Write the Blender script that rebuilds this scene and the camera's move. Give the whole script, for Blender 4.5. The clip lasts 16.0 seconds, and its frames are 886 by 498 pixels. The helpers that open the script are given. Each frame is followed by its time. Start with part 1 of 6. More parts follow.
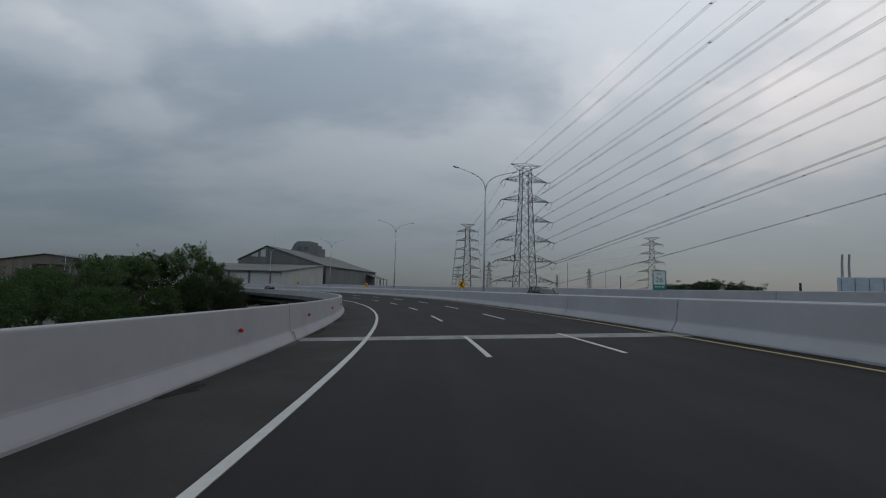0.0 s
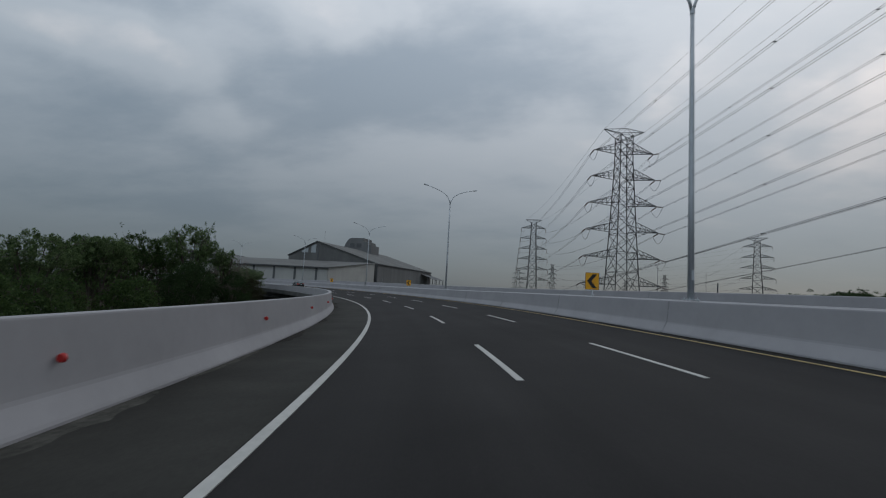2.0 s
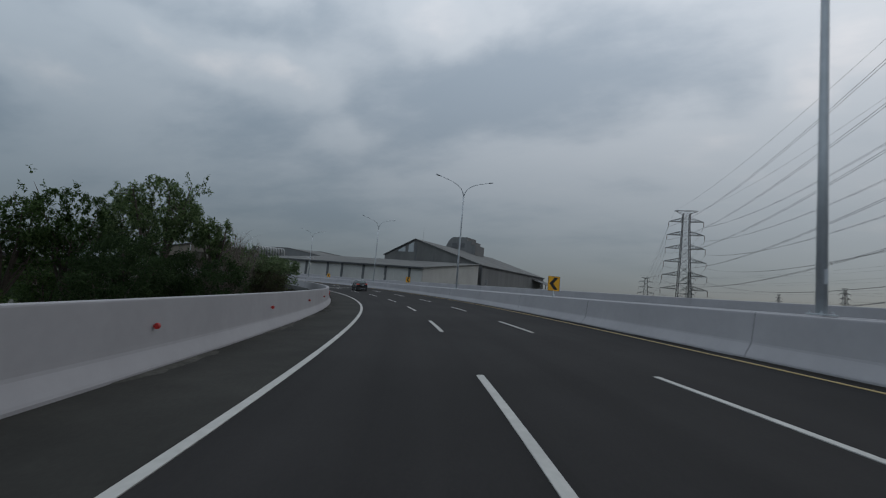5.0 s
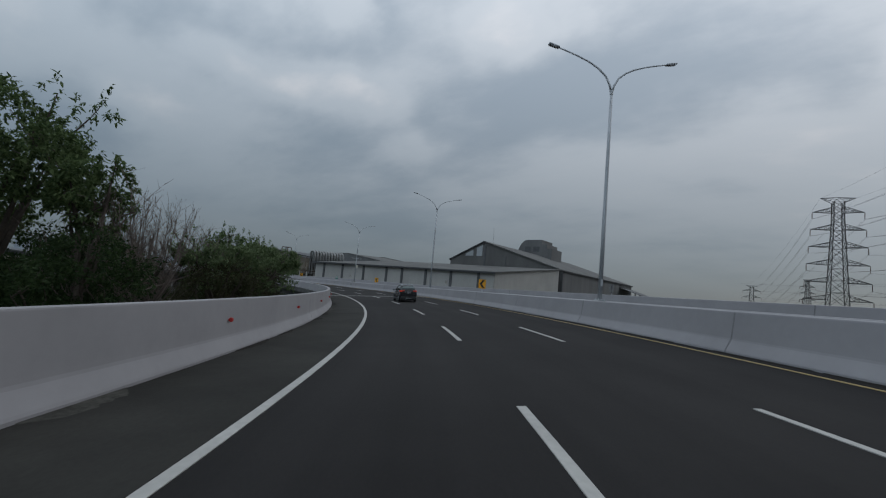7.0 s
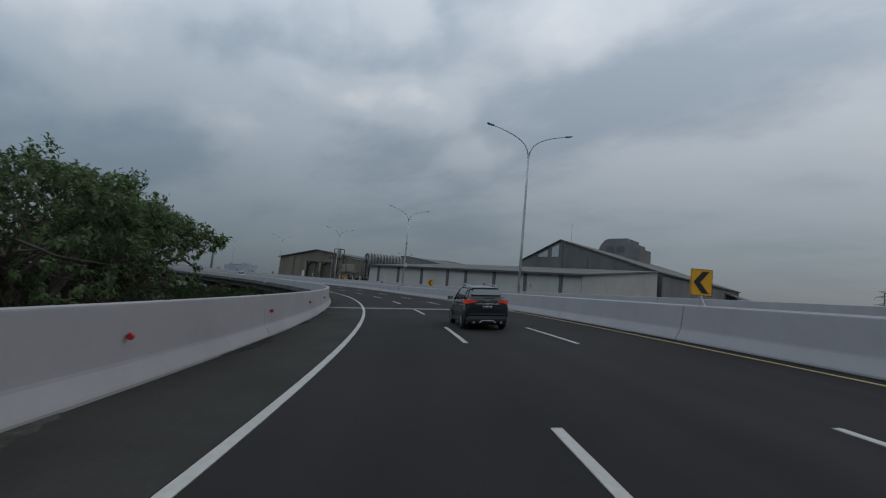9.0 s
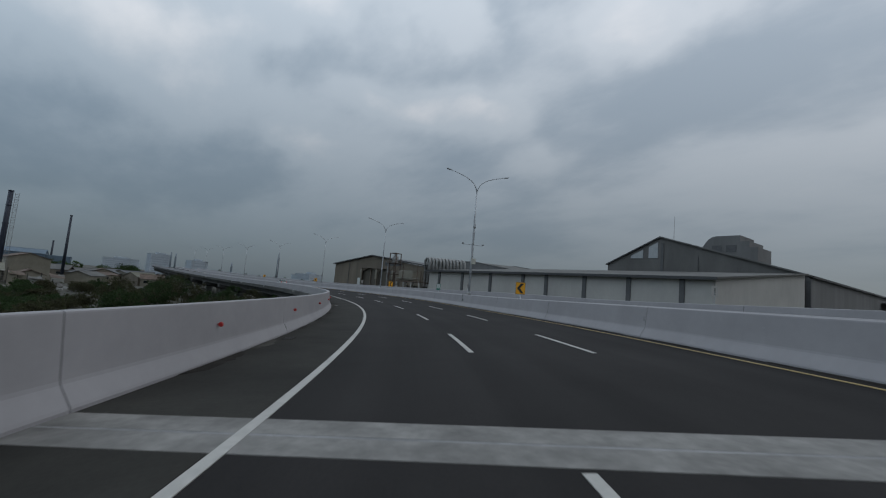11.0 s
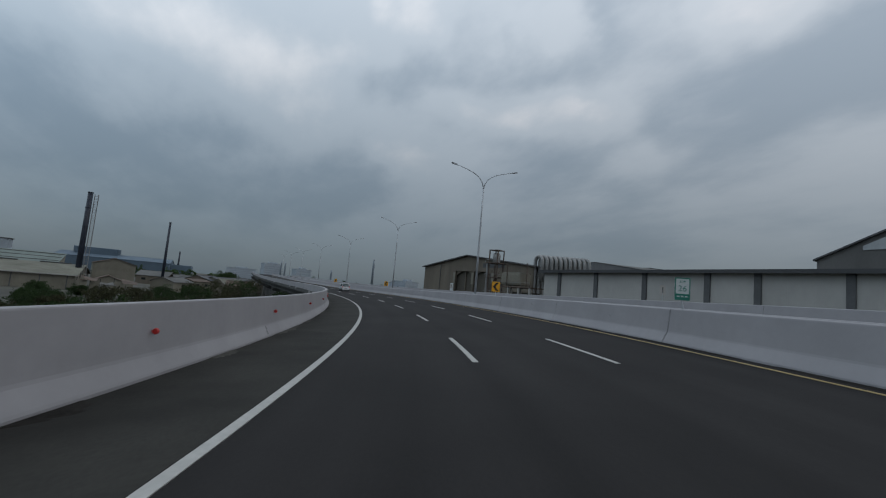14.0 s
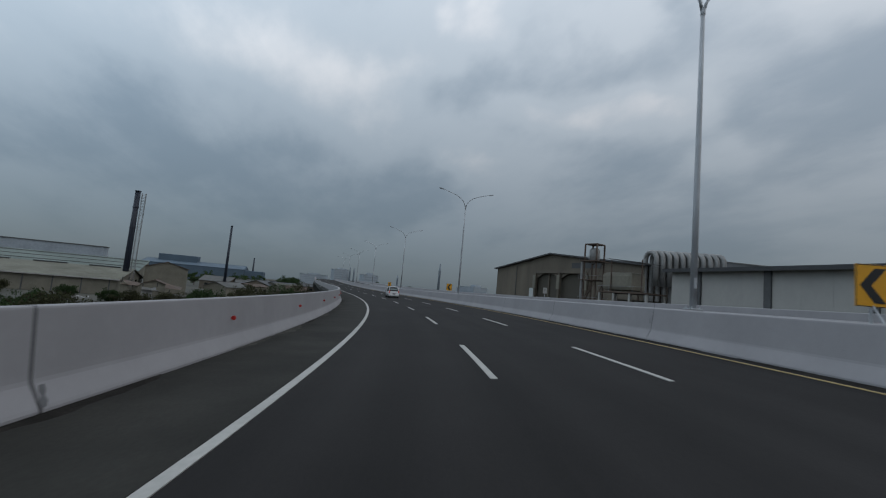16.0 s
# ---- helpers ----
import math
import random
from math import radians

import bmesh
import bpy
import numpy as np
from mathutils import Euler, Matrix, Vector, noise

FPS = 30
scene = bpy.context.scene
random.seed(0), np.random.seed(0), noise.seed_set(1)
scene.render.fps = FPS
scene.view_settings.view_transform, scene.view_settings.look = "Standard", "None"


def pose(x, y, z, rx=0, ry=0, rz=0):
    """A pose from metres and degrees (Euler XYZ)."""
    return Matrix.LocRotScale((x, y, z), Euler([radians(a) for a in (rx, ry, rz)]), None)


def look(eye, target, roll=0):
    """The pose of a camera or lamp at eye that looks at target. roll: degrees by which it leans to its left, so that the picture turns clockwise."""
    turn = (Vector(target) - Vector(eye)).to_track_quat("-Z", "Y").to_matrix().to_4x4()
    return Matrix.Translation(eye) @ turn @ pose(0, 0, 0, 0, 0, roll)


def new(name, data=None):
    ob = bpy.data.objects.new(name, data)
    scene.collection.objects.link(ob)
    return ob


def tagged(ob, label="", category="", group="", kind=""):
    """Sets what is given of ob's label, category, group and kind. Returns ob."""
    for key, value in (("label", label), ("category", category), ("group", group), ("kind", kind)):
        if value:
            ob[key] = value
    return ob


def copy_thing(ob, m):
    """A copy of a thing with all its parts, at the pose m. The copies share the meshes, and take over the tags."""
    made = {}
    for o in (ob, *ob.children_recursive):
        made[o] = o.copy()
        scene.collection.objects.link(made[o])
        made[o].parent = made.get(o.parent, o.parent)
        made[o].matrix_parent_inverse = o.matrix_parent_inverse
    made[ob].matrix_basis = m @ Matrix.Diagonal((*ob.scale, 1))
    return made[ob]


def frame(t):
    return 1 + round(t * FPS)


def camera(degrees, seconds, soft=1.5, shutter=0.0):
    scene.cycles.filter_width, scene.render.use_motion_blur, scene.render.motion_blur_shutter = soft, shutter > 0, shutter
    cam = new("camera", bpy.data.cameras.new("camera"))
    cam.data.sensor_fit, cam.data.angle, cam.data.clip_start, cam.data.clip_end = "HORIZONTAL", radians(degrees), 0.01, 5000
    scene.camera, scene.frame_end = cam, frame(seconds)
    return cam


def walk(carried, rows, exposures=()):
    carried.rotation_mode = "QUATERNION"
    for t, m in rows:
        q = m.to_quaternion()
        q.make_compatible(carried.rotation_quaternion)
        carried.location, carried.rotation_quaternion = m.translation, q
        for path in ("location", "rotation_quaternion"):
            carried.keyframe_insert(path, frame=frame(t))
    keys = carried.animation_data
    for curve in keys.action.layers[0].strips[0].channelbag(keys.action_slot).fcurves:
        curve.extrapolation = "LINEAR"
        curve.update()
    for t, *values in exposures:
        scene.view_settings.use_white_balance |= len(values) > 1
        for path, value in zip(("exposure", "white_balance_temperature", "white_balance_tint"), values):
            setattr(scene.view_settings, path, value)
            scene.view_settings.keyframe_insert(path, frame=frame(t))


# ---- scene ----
# Camera: a car's dashboard camera on the left lane of an elevated toll road that bends left.
cam = camera(89.7, 16.0, soft=1.15, shutter=0.12)
PATH = [
    (0, (0.000, 0.000, 1.500), (-0.000, 1.992, 1.675), 1.53),
    (0.5, (-0.245, 7.408, 1.407), (-0.305, 9.399, 1.581), 1.86),
    (1, (-0.728, 14.829, 1.317), (-0.856, 16.817, 1.492), 2.26),
    (1.5, (-1.481, 22.248, 1.236), (-1.681, 24.230, 1.411), 2.71),
    (2, (-2.482, 29.655, 1.168), (-2.740, 31.631, 1.344), 3.15),
    (2.5, (-3.685, 37.042, 1.116), (-3.995, 39.009, 1.295), 3.38),
    (3, (-5.104, 44.390, 1.077), (-5.479, 46.346, 1.263), 3.70),
    (3.5, (-6.798, 51.669, 1.046), (-7.256, 53.607, 1.233), 4.04),
    (4, (-8.806, 58.842, 1.020), (-9.353, 60.758, 1.199), 4.42),
    (4.5, (-11.136, 65.877, 0.996), (-11.771, 67.766, 1.169), 4.69),
    (5, (-13.759, 72.752, 0.968), (-14.475, 74.612, 1.138), 4.89),
    (5.5, (-16.636, 79.457, 0.935), (-17.424, 81.287, 1.105), 5.02),
    (6, (-19.740, 85.984, 0.893), (-20.596, 87.783, 1.064), 5.10),
    (6.5, (-23.052, 92.327, 0.840), (-23.974, 94.093, 1.014), 5.14),
    (7, (-26.564, 98.481, 0.781), (-27.552, 100.211, 0.962), 5.13),
    (7.5, (-30.268, 104.447, 0.726), (-31.318, 106.139, 0.916), 5.22),
    (8, (-34.155, 110.229, 0.680), (-35.266, 111.882, 0.867), 5.37),
    (8.5, (-38.218, 115.838, 0.650), (-39.384, 117.453, 0.835), 5.26),
    (9, (-42.456, 121.281, 0.634), (-43.679, 122.853, 0.817), 5.15),
    (9.5, (-46.878, 126.557, 0.626), (-48.157, 128.083, 0.812), 5.05),
    (10, (-51.487, 131.666, 0.623), (-52.821, 133.143, 0.813), 4.97),
    (10.5, (-56.369, 136.693, 0.619), (-57.756, 138.121, 0.814), 4.92),
    (11, (-61.453, 141.565, 0.614), (-62.888, 142.944, 0.811), 4.90),
    (11.5, (-66.765, 146.193, 0.607), (-68.245, 147.525, 0.801), 4.88),
    (12, (-71.822, 150.537, 0.597), (-73.345, 151.821, 0.782), 4.85),
    (12.5, (-77.235, 154.785, 0.583), (-78.799, 156.018, 0.770), 4.78),
    (13, (-82.893, 158.927, 0.566), (-84.500, 160.103, 0.753), 4.83),
    (13.5, (-88.746, 162.849, 0.550), (-90.406, 163.950, 0.739), 4.93),
    (14, (-94.797, 166.531, 0.534), (-96.498, 167.563, 0.728), 5.02),
    (14.5, (-101.018, 169.993, 0.521), (-102.759, 170.959, 0.711), 5.09),
    (15, (-107.403, 173.230, 0.510), (-109.181, 174.128, 0.690), 5.01),
    (15.5, (-113.946, 176.230, 0.500), (-115.757, 177.058, 0.693), 5.09),
    (16, (-120.634, 179.000, 0.491), (-122.472, 179.763, 0.685), 5.14),
]
walk(cam, [(t, look(eye, target, roll)) for t, eye, target, roll in PATH], exposures=[(0, -0.12), (4, -0.06), (9, 0.0), (16, 0.0)])

# ---- light: an overcast evening ----
SUN_AZIMUTH, SUN_HEIGHT = radians(-38), radians(38)
FILL_AZIMUTH = radians(158)


def make_world():
    world = bpy.data.worlds.new("overcast_sky")
    scene.world = world
    world.use_nodes = True
    tree = world.node_tree
    tree.nodes.clear()
    n = lambda kind: tree.nodes.new("ShaderNode" + kind)
    ln = tree.links.new

    def maths(op, a, b=None, clamp=False):
        node = n("Math")
        node.operation, node.use_clamp = op, clamp
        for i, v in enumerate((a, b)):
            if v is None:
                continue
            if isinstance(v, (int, float)):
                node.inputs[i].default_value = v
            else:
                ln(v, node.inputs[i])
        return node.outputs[0]

    coords = n("TexCoord")
    split = n("SeparateXYZ")
    ln(coords.outputs["Generated"], split.inputs[0])
    up = maths("MAXIMUM", split.outputs[2], 0.0)
    # the cloud deck is a flat layer: divide by the height of the ray
    below = maths("ADD", up, 0.24)
    flat = n("CombineXYZ")
    ln(maths("DIVIDE", split.outputs[0], below), flat.inputs[0])
    ln(maths("DIVIDE", split.outputs[1], below), flat.inputs[1])
    turn = n("Mapping")
    turn.inputs["Rotation"].default_value = (0, 0, radians(28))
    turn.inputs["Scale"].default_value = (0.75, 1.25, 1)
    turn.inputs["Location"].default_value = (3.1, 1.7, 0)
    ln(flat.outputs[0], turn.inputs[0])
    big = n("TexNoise")
    big.inputs["Scale"].default_value = 0.55
    big.inputs["Detail"].default_value = 4
    big.inputs["Roughness"].default_value = 0.5
    big.inputs["Distortion"].default_value = 0.15
    ln(turn.outputs[0], big.inputs["Vector"])
    small = n("TexNoise")
    small.inputs["Scale"].default_value = 2.1
    small.inputs["Detail"].default_value = 6
    small.inputs["Roughness"].default_value = 0.56
    ln(turn.outputs[0], small.inputs["Vector"])
    # banks of cloud and thinner gaps, by bearing (left of the first heading) and height in degrees
    middle = radians(35)
    east = maths("ADD", maths("MULTIPLY", split.outputs[0], math.cos(middle)), maths("MULTIPLY", split.outputs[1], math.sin(middle)))
    north = maths("SUBTRACT", maths("MULTIPLY", split.outputs[1], math.cos(middle)), maths("MULTIPLY", split.outputs[0], math.sin(middle)))
    bearing = maths("MULTIPLY", maths("ARCTAN2", maths("MULTIPLY", east, -1.0), north), 180 / math.pi)
    height = maths("MULTIPLY", maths("ARCSINE", split.outputs[2]), 180 / math.pi)
    ragged = []
    for scale, detail in ((5.0, 3), (15.0, 4)):
        node = n("TexNoise")
        node.inputs["Scale"].default_value = scale
        node.inputs["Detail"].default_value = detail
        ln(coords.outputs["Generated"], node.inputs["Vector"])
        parts = n("SeparateXYZ")
        ln(node.outputs["Color"], parts.inputs[0])
        ragged.append((maths("SUBTRACT", parts.outputs[0], 0.5), maths("SUBTRACT", parts.outputs[1], 0.5)))
    place = n("CombineXYZ")
    ln(maths("ADD", bearing, maths("ADD", maths("MULTIPLY", ragged[0][0], 18.0), maths("MULTIPLY", ragged[1][0], 7.0))), place.inputs[0])
    ln(maths("ADD", height, maths("ADD", maths("MULTIPLY", ragged[0][1], 5.0), maths("MULTIPLY", ragged[1][1], 2.6))), place.inputs[1])
    total = None

    def bank(left, up, wide, high, tilt, amount):
        """One soft bank (amount above 0: thin and bright; below 0: thick and dark)."""
        nonlocal total
        spot = n("Mapping")
        spot.vector_type = "TEXTURE"
        spot.inputs["Location"].default_value = (left - 35, up, 0)
        spot.inputs["Rotation"].default_value = (0, 0, radians(-tilt))
        spot.inputs["Scale"].default_value = (wide * 1.25, high * 1.3, 1)
        ln(place.outputs[0], spot.inputs[0])
        away = n("VectorMath")
        away.operation = "LENGTH"
        ln(spot.outputs[0], away.inputs[0])
        fade = n("MapRange")
        fade.interpolation_type = "SMOOTHERSTEP"
        fade.inputs[1].default_value, fade.inputs[2].default_value = 0.0, 2.0
        fade.inputs[3].default_value, fade.inputs[4].default_value = amount, 0.0
        ln(away.outputs["Value"], fade.inputs[0])
        total = fade.outputs[0] if total is None else maths("ADD", total, fade.outputs[0])

    # the bright break low in the east
    bank(-41, 18.5, 7, 5.5, 12, 1.25)
    bank(-27, 27, 8, 3.6, 18, 0.35)
    bank(-18, 22, 3.5, 1.7, -6, 0.4)
    bank(-5, 19.7, 6.5, 2.4, -10, 0.42)
    bank(-2, 25, 9, 4.6, 4, -0.46)
    bank(13, 27, 8, 3.6, 13, -0.28)
    bank(25, 21.3, 7, 3.0, -6, -0.20)
    # broken streaks ahead
    bank(25, 32.4, 7, 2.3, 2, 0.6)
    bank(34.6, 17.5, 4, 1.6, -6, 0.45)
    bank(31, 26, 8, 2.4, -1, -0.15)
    bank(44, 22.2, 6, 1.8, -5, 0.42)
    bank(52.3, 23.2, 6.5, 1.5, -2, 0.62)
    bank(48, 32.5, 4.2, 2.5, 5, 0.75)
    bank(40, 10.9, 8, 4.5, 10, -0.35)
    # the thick grey-blue side, with a long bright streak above it
    bank(63.4, 16.4, 3.2, 1.5, -8, 0.5)
    bank(66, 25.8, 6, 2.2, 4, -0.35)
    bank(66, 33.6, 4, 2.2, 2, 0.6)
    bank(75, 26.6, 5, 1.9, 0, 0.42)
    bank(84, 24.0, 10, 2.6, -9, 0.40)
    bank(99, 26.2, 6, 2.8, -12, 0.55)
    bank(76, 9.8, 8, 3.4, 12, -0.40)
    bank(85, 13, 14, 3.4, 5, -0.40)
    bank(106, 12.5, 14, 4.0, 2, -0.42)
    mottle = maths("ADD", maths("MULTIPLY", big.outputs[0], 0.55), maths("MULTIPLY", small.outputs[0], 0.45))
    cover = maths("ADD", maths("ADD", maths("MULTIPLY", maths("SUBTRACT", mottle, 0.5), 0.62), 0.480), maths("MULTIPLY", total, 0.132))
    ramp = n("ValToRGB")
    ramp.color_ramp.interpolation = "EASE"
    e = ramp.color_ramp.elements
    e[0].position, e[0].color = 0.36, (0.205, 0.252, 0.305, 1)
    e[1].position, e[1].color = 0.66, (0.625, 0.615, 0.625, 1)
    mid = e.new(0.50)
    mid.color = (0.362, 0.404, 0.450, 1)
    ln(cover, ramp.inputs[0])
    # thicker air towards the horizon
    hazed = n("MixRGB")
    hazed.inputs[2].default_value = (0.158, 0.194, 0.222, 1)
    thick = maths("POWER", maths("SUBTRACT", 1.0, up), 2.7)
    ln(maths("MULTIPLY", thick, 0.97), hazed.inputs[0])
    ln(ramp.outputs[0], hazed.inputs[1])
    # the low sun behind the clouds brightens its side of the sky
    sunward = n("VectorMath")
    sunward.operation = "DOT_PRODUCT"
    ln(coords.outputs["Generated"], sunward.inputs[0])
    sunward.inputs[1].default_value = (-math.sin(SUN_AZIMUTH) * math.cos(SUN_HEIGHT), math.cos(SUN_AZIMUTH) * math.cos(SUN_HEIGHT), math.sin(SUN_HEIGHT))
    glow = maths("POWER", maths("MAXIMUM", sunward.outputs["Value"], 0.0), 3.0)
    gain = maths("ADD", maths("ADD", maths("MULTIPLY", glow, 0.28), maths("MULTIPLY", maths("MINIMUM", up, 0.6), 1.75)), 0.64)
    # an unseen brighter patch of sky behind, added to light the median barrier
    rear_fill = n("VectorMath")
    rear_fill.operation = "DOT_PRODUCT"
    ln(coords.outputs["Generated"], rear_fill.inputs[0])
    rear_fill.inputs[1].default_value = (-math.sin(FILL_AZIMUTH) * 0.80, math.cos(FILL_AZIMUTH) * 0.80, 0.60)
    gain = maths("ADD", gain, maths("MULTIPLY", maths("POWER", maths("MAXIMUM", rear_fill.outputs["Value"], 0.0), 4.0), 0.95))
    bright = n("MixRGB")
    bright.blend_type = "MULTIPLY"
    bright.inputs[0].default_value = 1.0
    ln(hazed.outputs[0], bright.inputs[1])
    ln(gain, bright.inputs[2])
    # cooler away from the sun, warmer towards it
    side = maths("MULTIPLY", maths("ADD", sunward.outputs["Value"], 0.45), 0.8, True)
    tint = n("MixRGB")
    tint.inputs[1].default_value = (0.912, 0.98, 1.028, 1)
    tint.inputs[2].default_value = (1.04, 1.0, 0.975, 1)
    ln(side, tint.inputs[0])
    toned = n("MixRGB")
    toned.blend_type = "MULTIPLY"
    toned.inputs[0].default_value = 1.0
    ln(bright.outputs[0], toned.inputs[1])
    ln(tint.outputs[0], toned.inputs[2])
    clear = n("TexSky")
    clear.sky_type = "NISHITA"
    clear.sun_disc = False
    clear.sun_elevation, clear.sun_rotation = SUN_HEIGHT, -SUN_AZIMUTH
    thin = n("MixRGB")
    thin.blend_type = "ADD"
    thin.inputs[0].default_value = 0.006
    ln(toned.outputs[0], thin.inputs[1])
    ln(clear.outputs[0], thin.inputs[2])
    back = n("Background")
    back.inputs[1].default_value = 1.0
    ln(thin.outputs[0], back.inputs[0])
    out = n("OutputWorld")
    ln(back.outputs[0], out.inputs[0])


make_world()
sun_data = bpy.data.lights.new("sun", "SUN")
sun_data.energy, sun_data.angle, sun_data.color = 0.10, radians(40), (1.0, 0.96, 0.9)
sun = new("sun", sun_data)
sun.matrix_world = look((-math.sin(SUN_AZIMUTH) * 300, math.cos(SUN_AZIMUTH) * 300, 300 * math.tan(SUN_HEIGHT)), (0, 0, 0))


# ---- materials ----
def material(name, color, rough=0.7, metal=0.0, grain=0.0, grain_scale=8.0, stain=0.0, stain_scale=0.6, bump=0.0, stretch=(1, 1, 1), random_tint=0.0, emission=None, coat=0.0, gloss=0.5):
    """A Principled surface with variation at two scales, and bump."""
    m = bpy.data.materials.new(name)
    m.use_nodes = True
    tree = m.node_tree
    p = tree.nodes["Principled BSDF"]
    p.inputs["Roughness"].default_value = rough
    p.inputs["Metallic"].default_value = metal
    p.inputs["Coat Weight"].default_value = coat
    p.inputs["Specular IOR Level"].default_value = gloss
    base = tree.nodes.new("ShaderNodeRGB")
    base.outputs[0].default_value = (*color, 1)
    shade = base.outputs[0]
    coords = tree.nodes.new("ShaderNodeTexCoord")
    mapping = tree.nodes.new("ShaderNodeMapping")
    mapping.inputs["Scale"].default_value = stretch
    tree.links.new(coords.outputs["Object"], mapping.inputs[0])
    fine = None
    for amount, scale, detail in ((grain, grain_scale, 5), (stain, stain_scale, 7)):
        if not amount:
            continue
        noise_node = tree.nodes.new("ShaderNodeTexNoise")
        noise_node.inputs["Scale"].default_value = scale
        noise_node.inputs["Detail"].default_value = detail
        noise_node.inputs["Roughness"].default_value = 0.6
        tree.links.new(mapping.outputs[0], noise_node.inputs["Vector"])
        spread = tree.nodes.new("ShaderNodeMapRange")
        spread.inputs[1].default_value, spread.inputs[2].default_value = 0.3, 0.7
        spread.inputs[3].default_value, spread.inputs[4].default_value = 1 - amount, 1 + amount
        tree.links.new(noise_node.outputs[0], spread.inputs[0])
        mix = tree.nodes.new("ShaderNodeMixRGB")
        mix.blend_type = "MULTIPLY"
        mix.inputs[0].default_value = 1
        tree.links.new(shade, mix.inputs[1])
        tree.links.new(spread.outputs[0], mix.inputs[2])
        shade = mix.outputs[0]
        fine = fine or noise_node
    if random_tint:
        info = tree.nodes.new("ShaderNodeObjectInfo")
        spread = tree.nodes.new("ShaderNodeMapRange")
        spread.inputs[3].default_value, spread.inputs[4].default_value = 1 - random_tint, 1 + random_tint
        tree.links.new(info.outputs["Random"], spread.inputs[0])
        mix = tree.nodes.new("ShaderNodeMixRGB")
        mix.blend_type = "MULTIPLY"
        mix.inputs[0].default_value = 1
        tree.links.new(shade, mix.inputs[1])
        tree.links.new(spread.outputs[0], mix.inputs[2])
        shade = mix.outputs[0]
    tree.links.new(shade, p.inputs["Base Color"])
    if bump and fine:
        b = tree.nodes.new("ShaderNodeBump")
        b.inputs["Strength"].default_value = bump
        b.inputs["Distance"].default_value = 0.02
        tree.links.new(fine.outputs[0], b.inputs["Height"])
        tree.links.new(b.outputs[0], p.inputs["Normal"])
    if emission:
        p.inputs["Emission Color"].default_value = (*emission[0], 1)
        p.inputs["Emission Strength"].default_value = emission[1]
    return m


def leaf_material(name, low, high):
    m = bpy.data.materials.new(name)
    m.use_nodes = True
    tree = m.node_tree
    p = tree.nodes["Principled BSDF"]
    p.inputs["Roughness"].default_value = 0.7
    p.inputs["Specular IOR Level"].default_value = 0.2
    geometry = tree.nodes.new("ShaderNodeNewGeometry")
    ramp = tree.nodes.new("ShaderNodeValToRGB")
    ramp.color_ramp.elements[0].color = (*low, 1)
    ramp.color_ramp.elements[1].color = (*high, 1)
    tree.links.new(geometry.outputs["Random Per Island"], ramp.inputs[0])
    tree.links.new(ramp.outputs[0], p.inputs["Base Color"])
    through_leaf = tree.nodes.new("ShaderNodeBsdfTranslucent")
    tree.links.new(ramp.outputs[0], through_leaf.inputs["Color"])
    both = tree.nodes.new("ShaderNodeMixShader")
    both.inputs[0].default_value = 0.42
    tree.links.new(p.outputs[0], both.inputs[1])
    tree.links.new(through_leaf.outputs[0], both.inputs[2])
    tree.links.new(both.outputs[0], tree.nodes["Material Output"].inputs["Surface"])
    return m


ASPHALT = material("asphalt", (0.0196, 0.0181, 0.0178), 0.9, grain=0.14, grain_scale=26, stain=0.24, stain_scale=0.18, bump=0.12, gloss=0.2)
BARRIER = material("painted_concrete", (0.300, 0.291, 0.300), 0.75, grain=0.025, grain_scale=4.0, stain=0.085, stain_scale=0.45, bump=0.05)
# the shade under the deck is put into this dark, stained colour
DARK_CONCRETE = material("dark_concrete", (0.062, 0.062, 0.058), 0.9, grain=0.2, grain_scale=2.5, stain=0.4, stain_scale=0.4, bump=0.25)
CONCRETE = material("bare_concrete", (0.30, 0.30, 0.29), 0.85, grain=0.12, grain_scale=3, stain=0.25, stain_scale=0.3, bump=0.2)


def add_traffic_wear(m, amount):
    """Long streaks and wheel tracks that follow the road, by its own two coordinates."""
    tree = m.node_tree
    p = tree.nodes["Principled BSDF"]
    source = p.inputs["Base Color"].links[0].from_socket
    n = lambda kind: tree.nodes.new("ShaderNode" + kind)
    ln = tree.links.new

    def maths(op, a, b):
        node = n("Math")
        node.operation = op
        for i, v in enumerate((a, b)):
            if isinstance(v, (int, float)):
                node.inputs[i].default_value = v
            else:
                ln(v, node.inputs[i])
        return node.outputs[0]

    along, across = n("Attribute"), n("Attribute")
    along.attribute_name, across.attribute_name = "along", "across"
    place = n("CombineXYZ")
    ln(maths("MULTIPLY", along.outputs["Fac"], 0.05), place.inputs[0])
    ln(maths("MULTIPLY", across.outputs["Fac"], 1.5), place.inputs[1])
    streak = n("TexNoise")
    streak.inputs["Scale"].default_value = 1.0
    streak.inputs["Detail"].default_value = 5
    streak.inputs["Roughness"].default_value = 0.6
    ln(place.outputs[0], streak.inputs["Vector"])
    track = maths("MULTIPLY", maths("COSINE", maths("MULTIPLY", maths("ADD", across.outputs["Fac"], 1.06), 2 * math.pi / 1.75), 0.0), 0.35)
    level = maths("ADD", maths("MULTIPLY", maths("SUBTRACT", streak.outputs[0], 0.5), 3.0), track)
    gain = maths("ADD", maths("MULTIPLY", level, amount), 1.0)
    mix = n("MixRGB")
    mix.blend_type = "MULTIPLY"
    mix.inputs[0].default_value = 1.0
    ln(source, mix.inputs[1])
    ln(gain, mix.inputs[2])
    ln(mix.outputs[0], p.inputs["Base Color"])


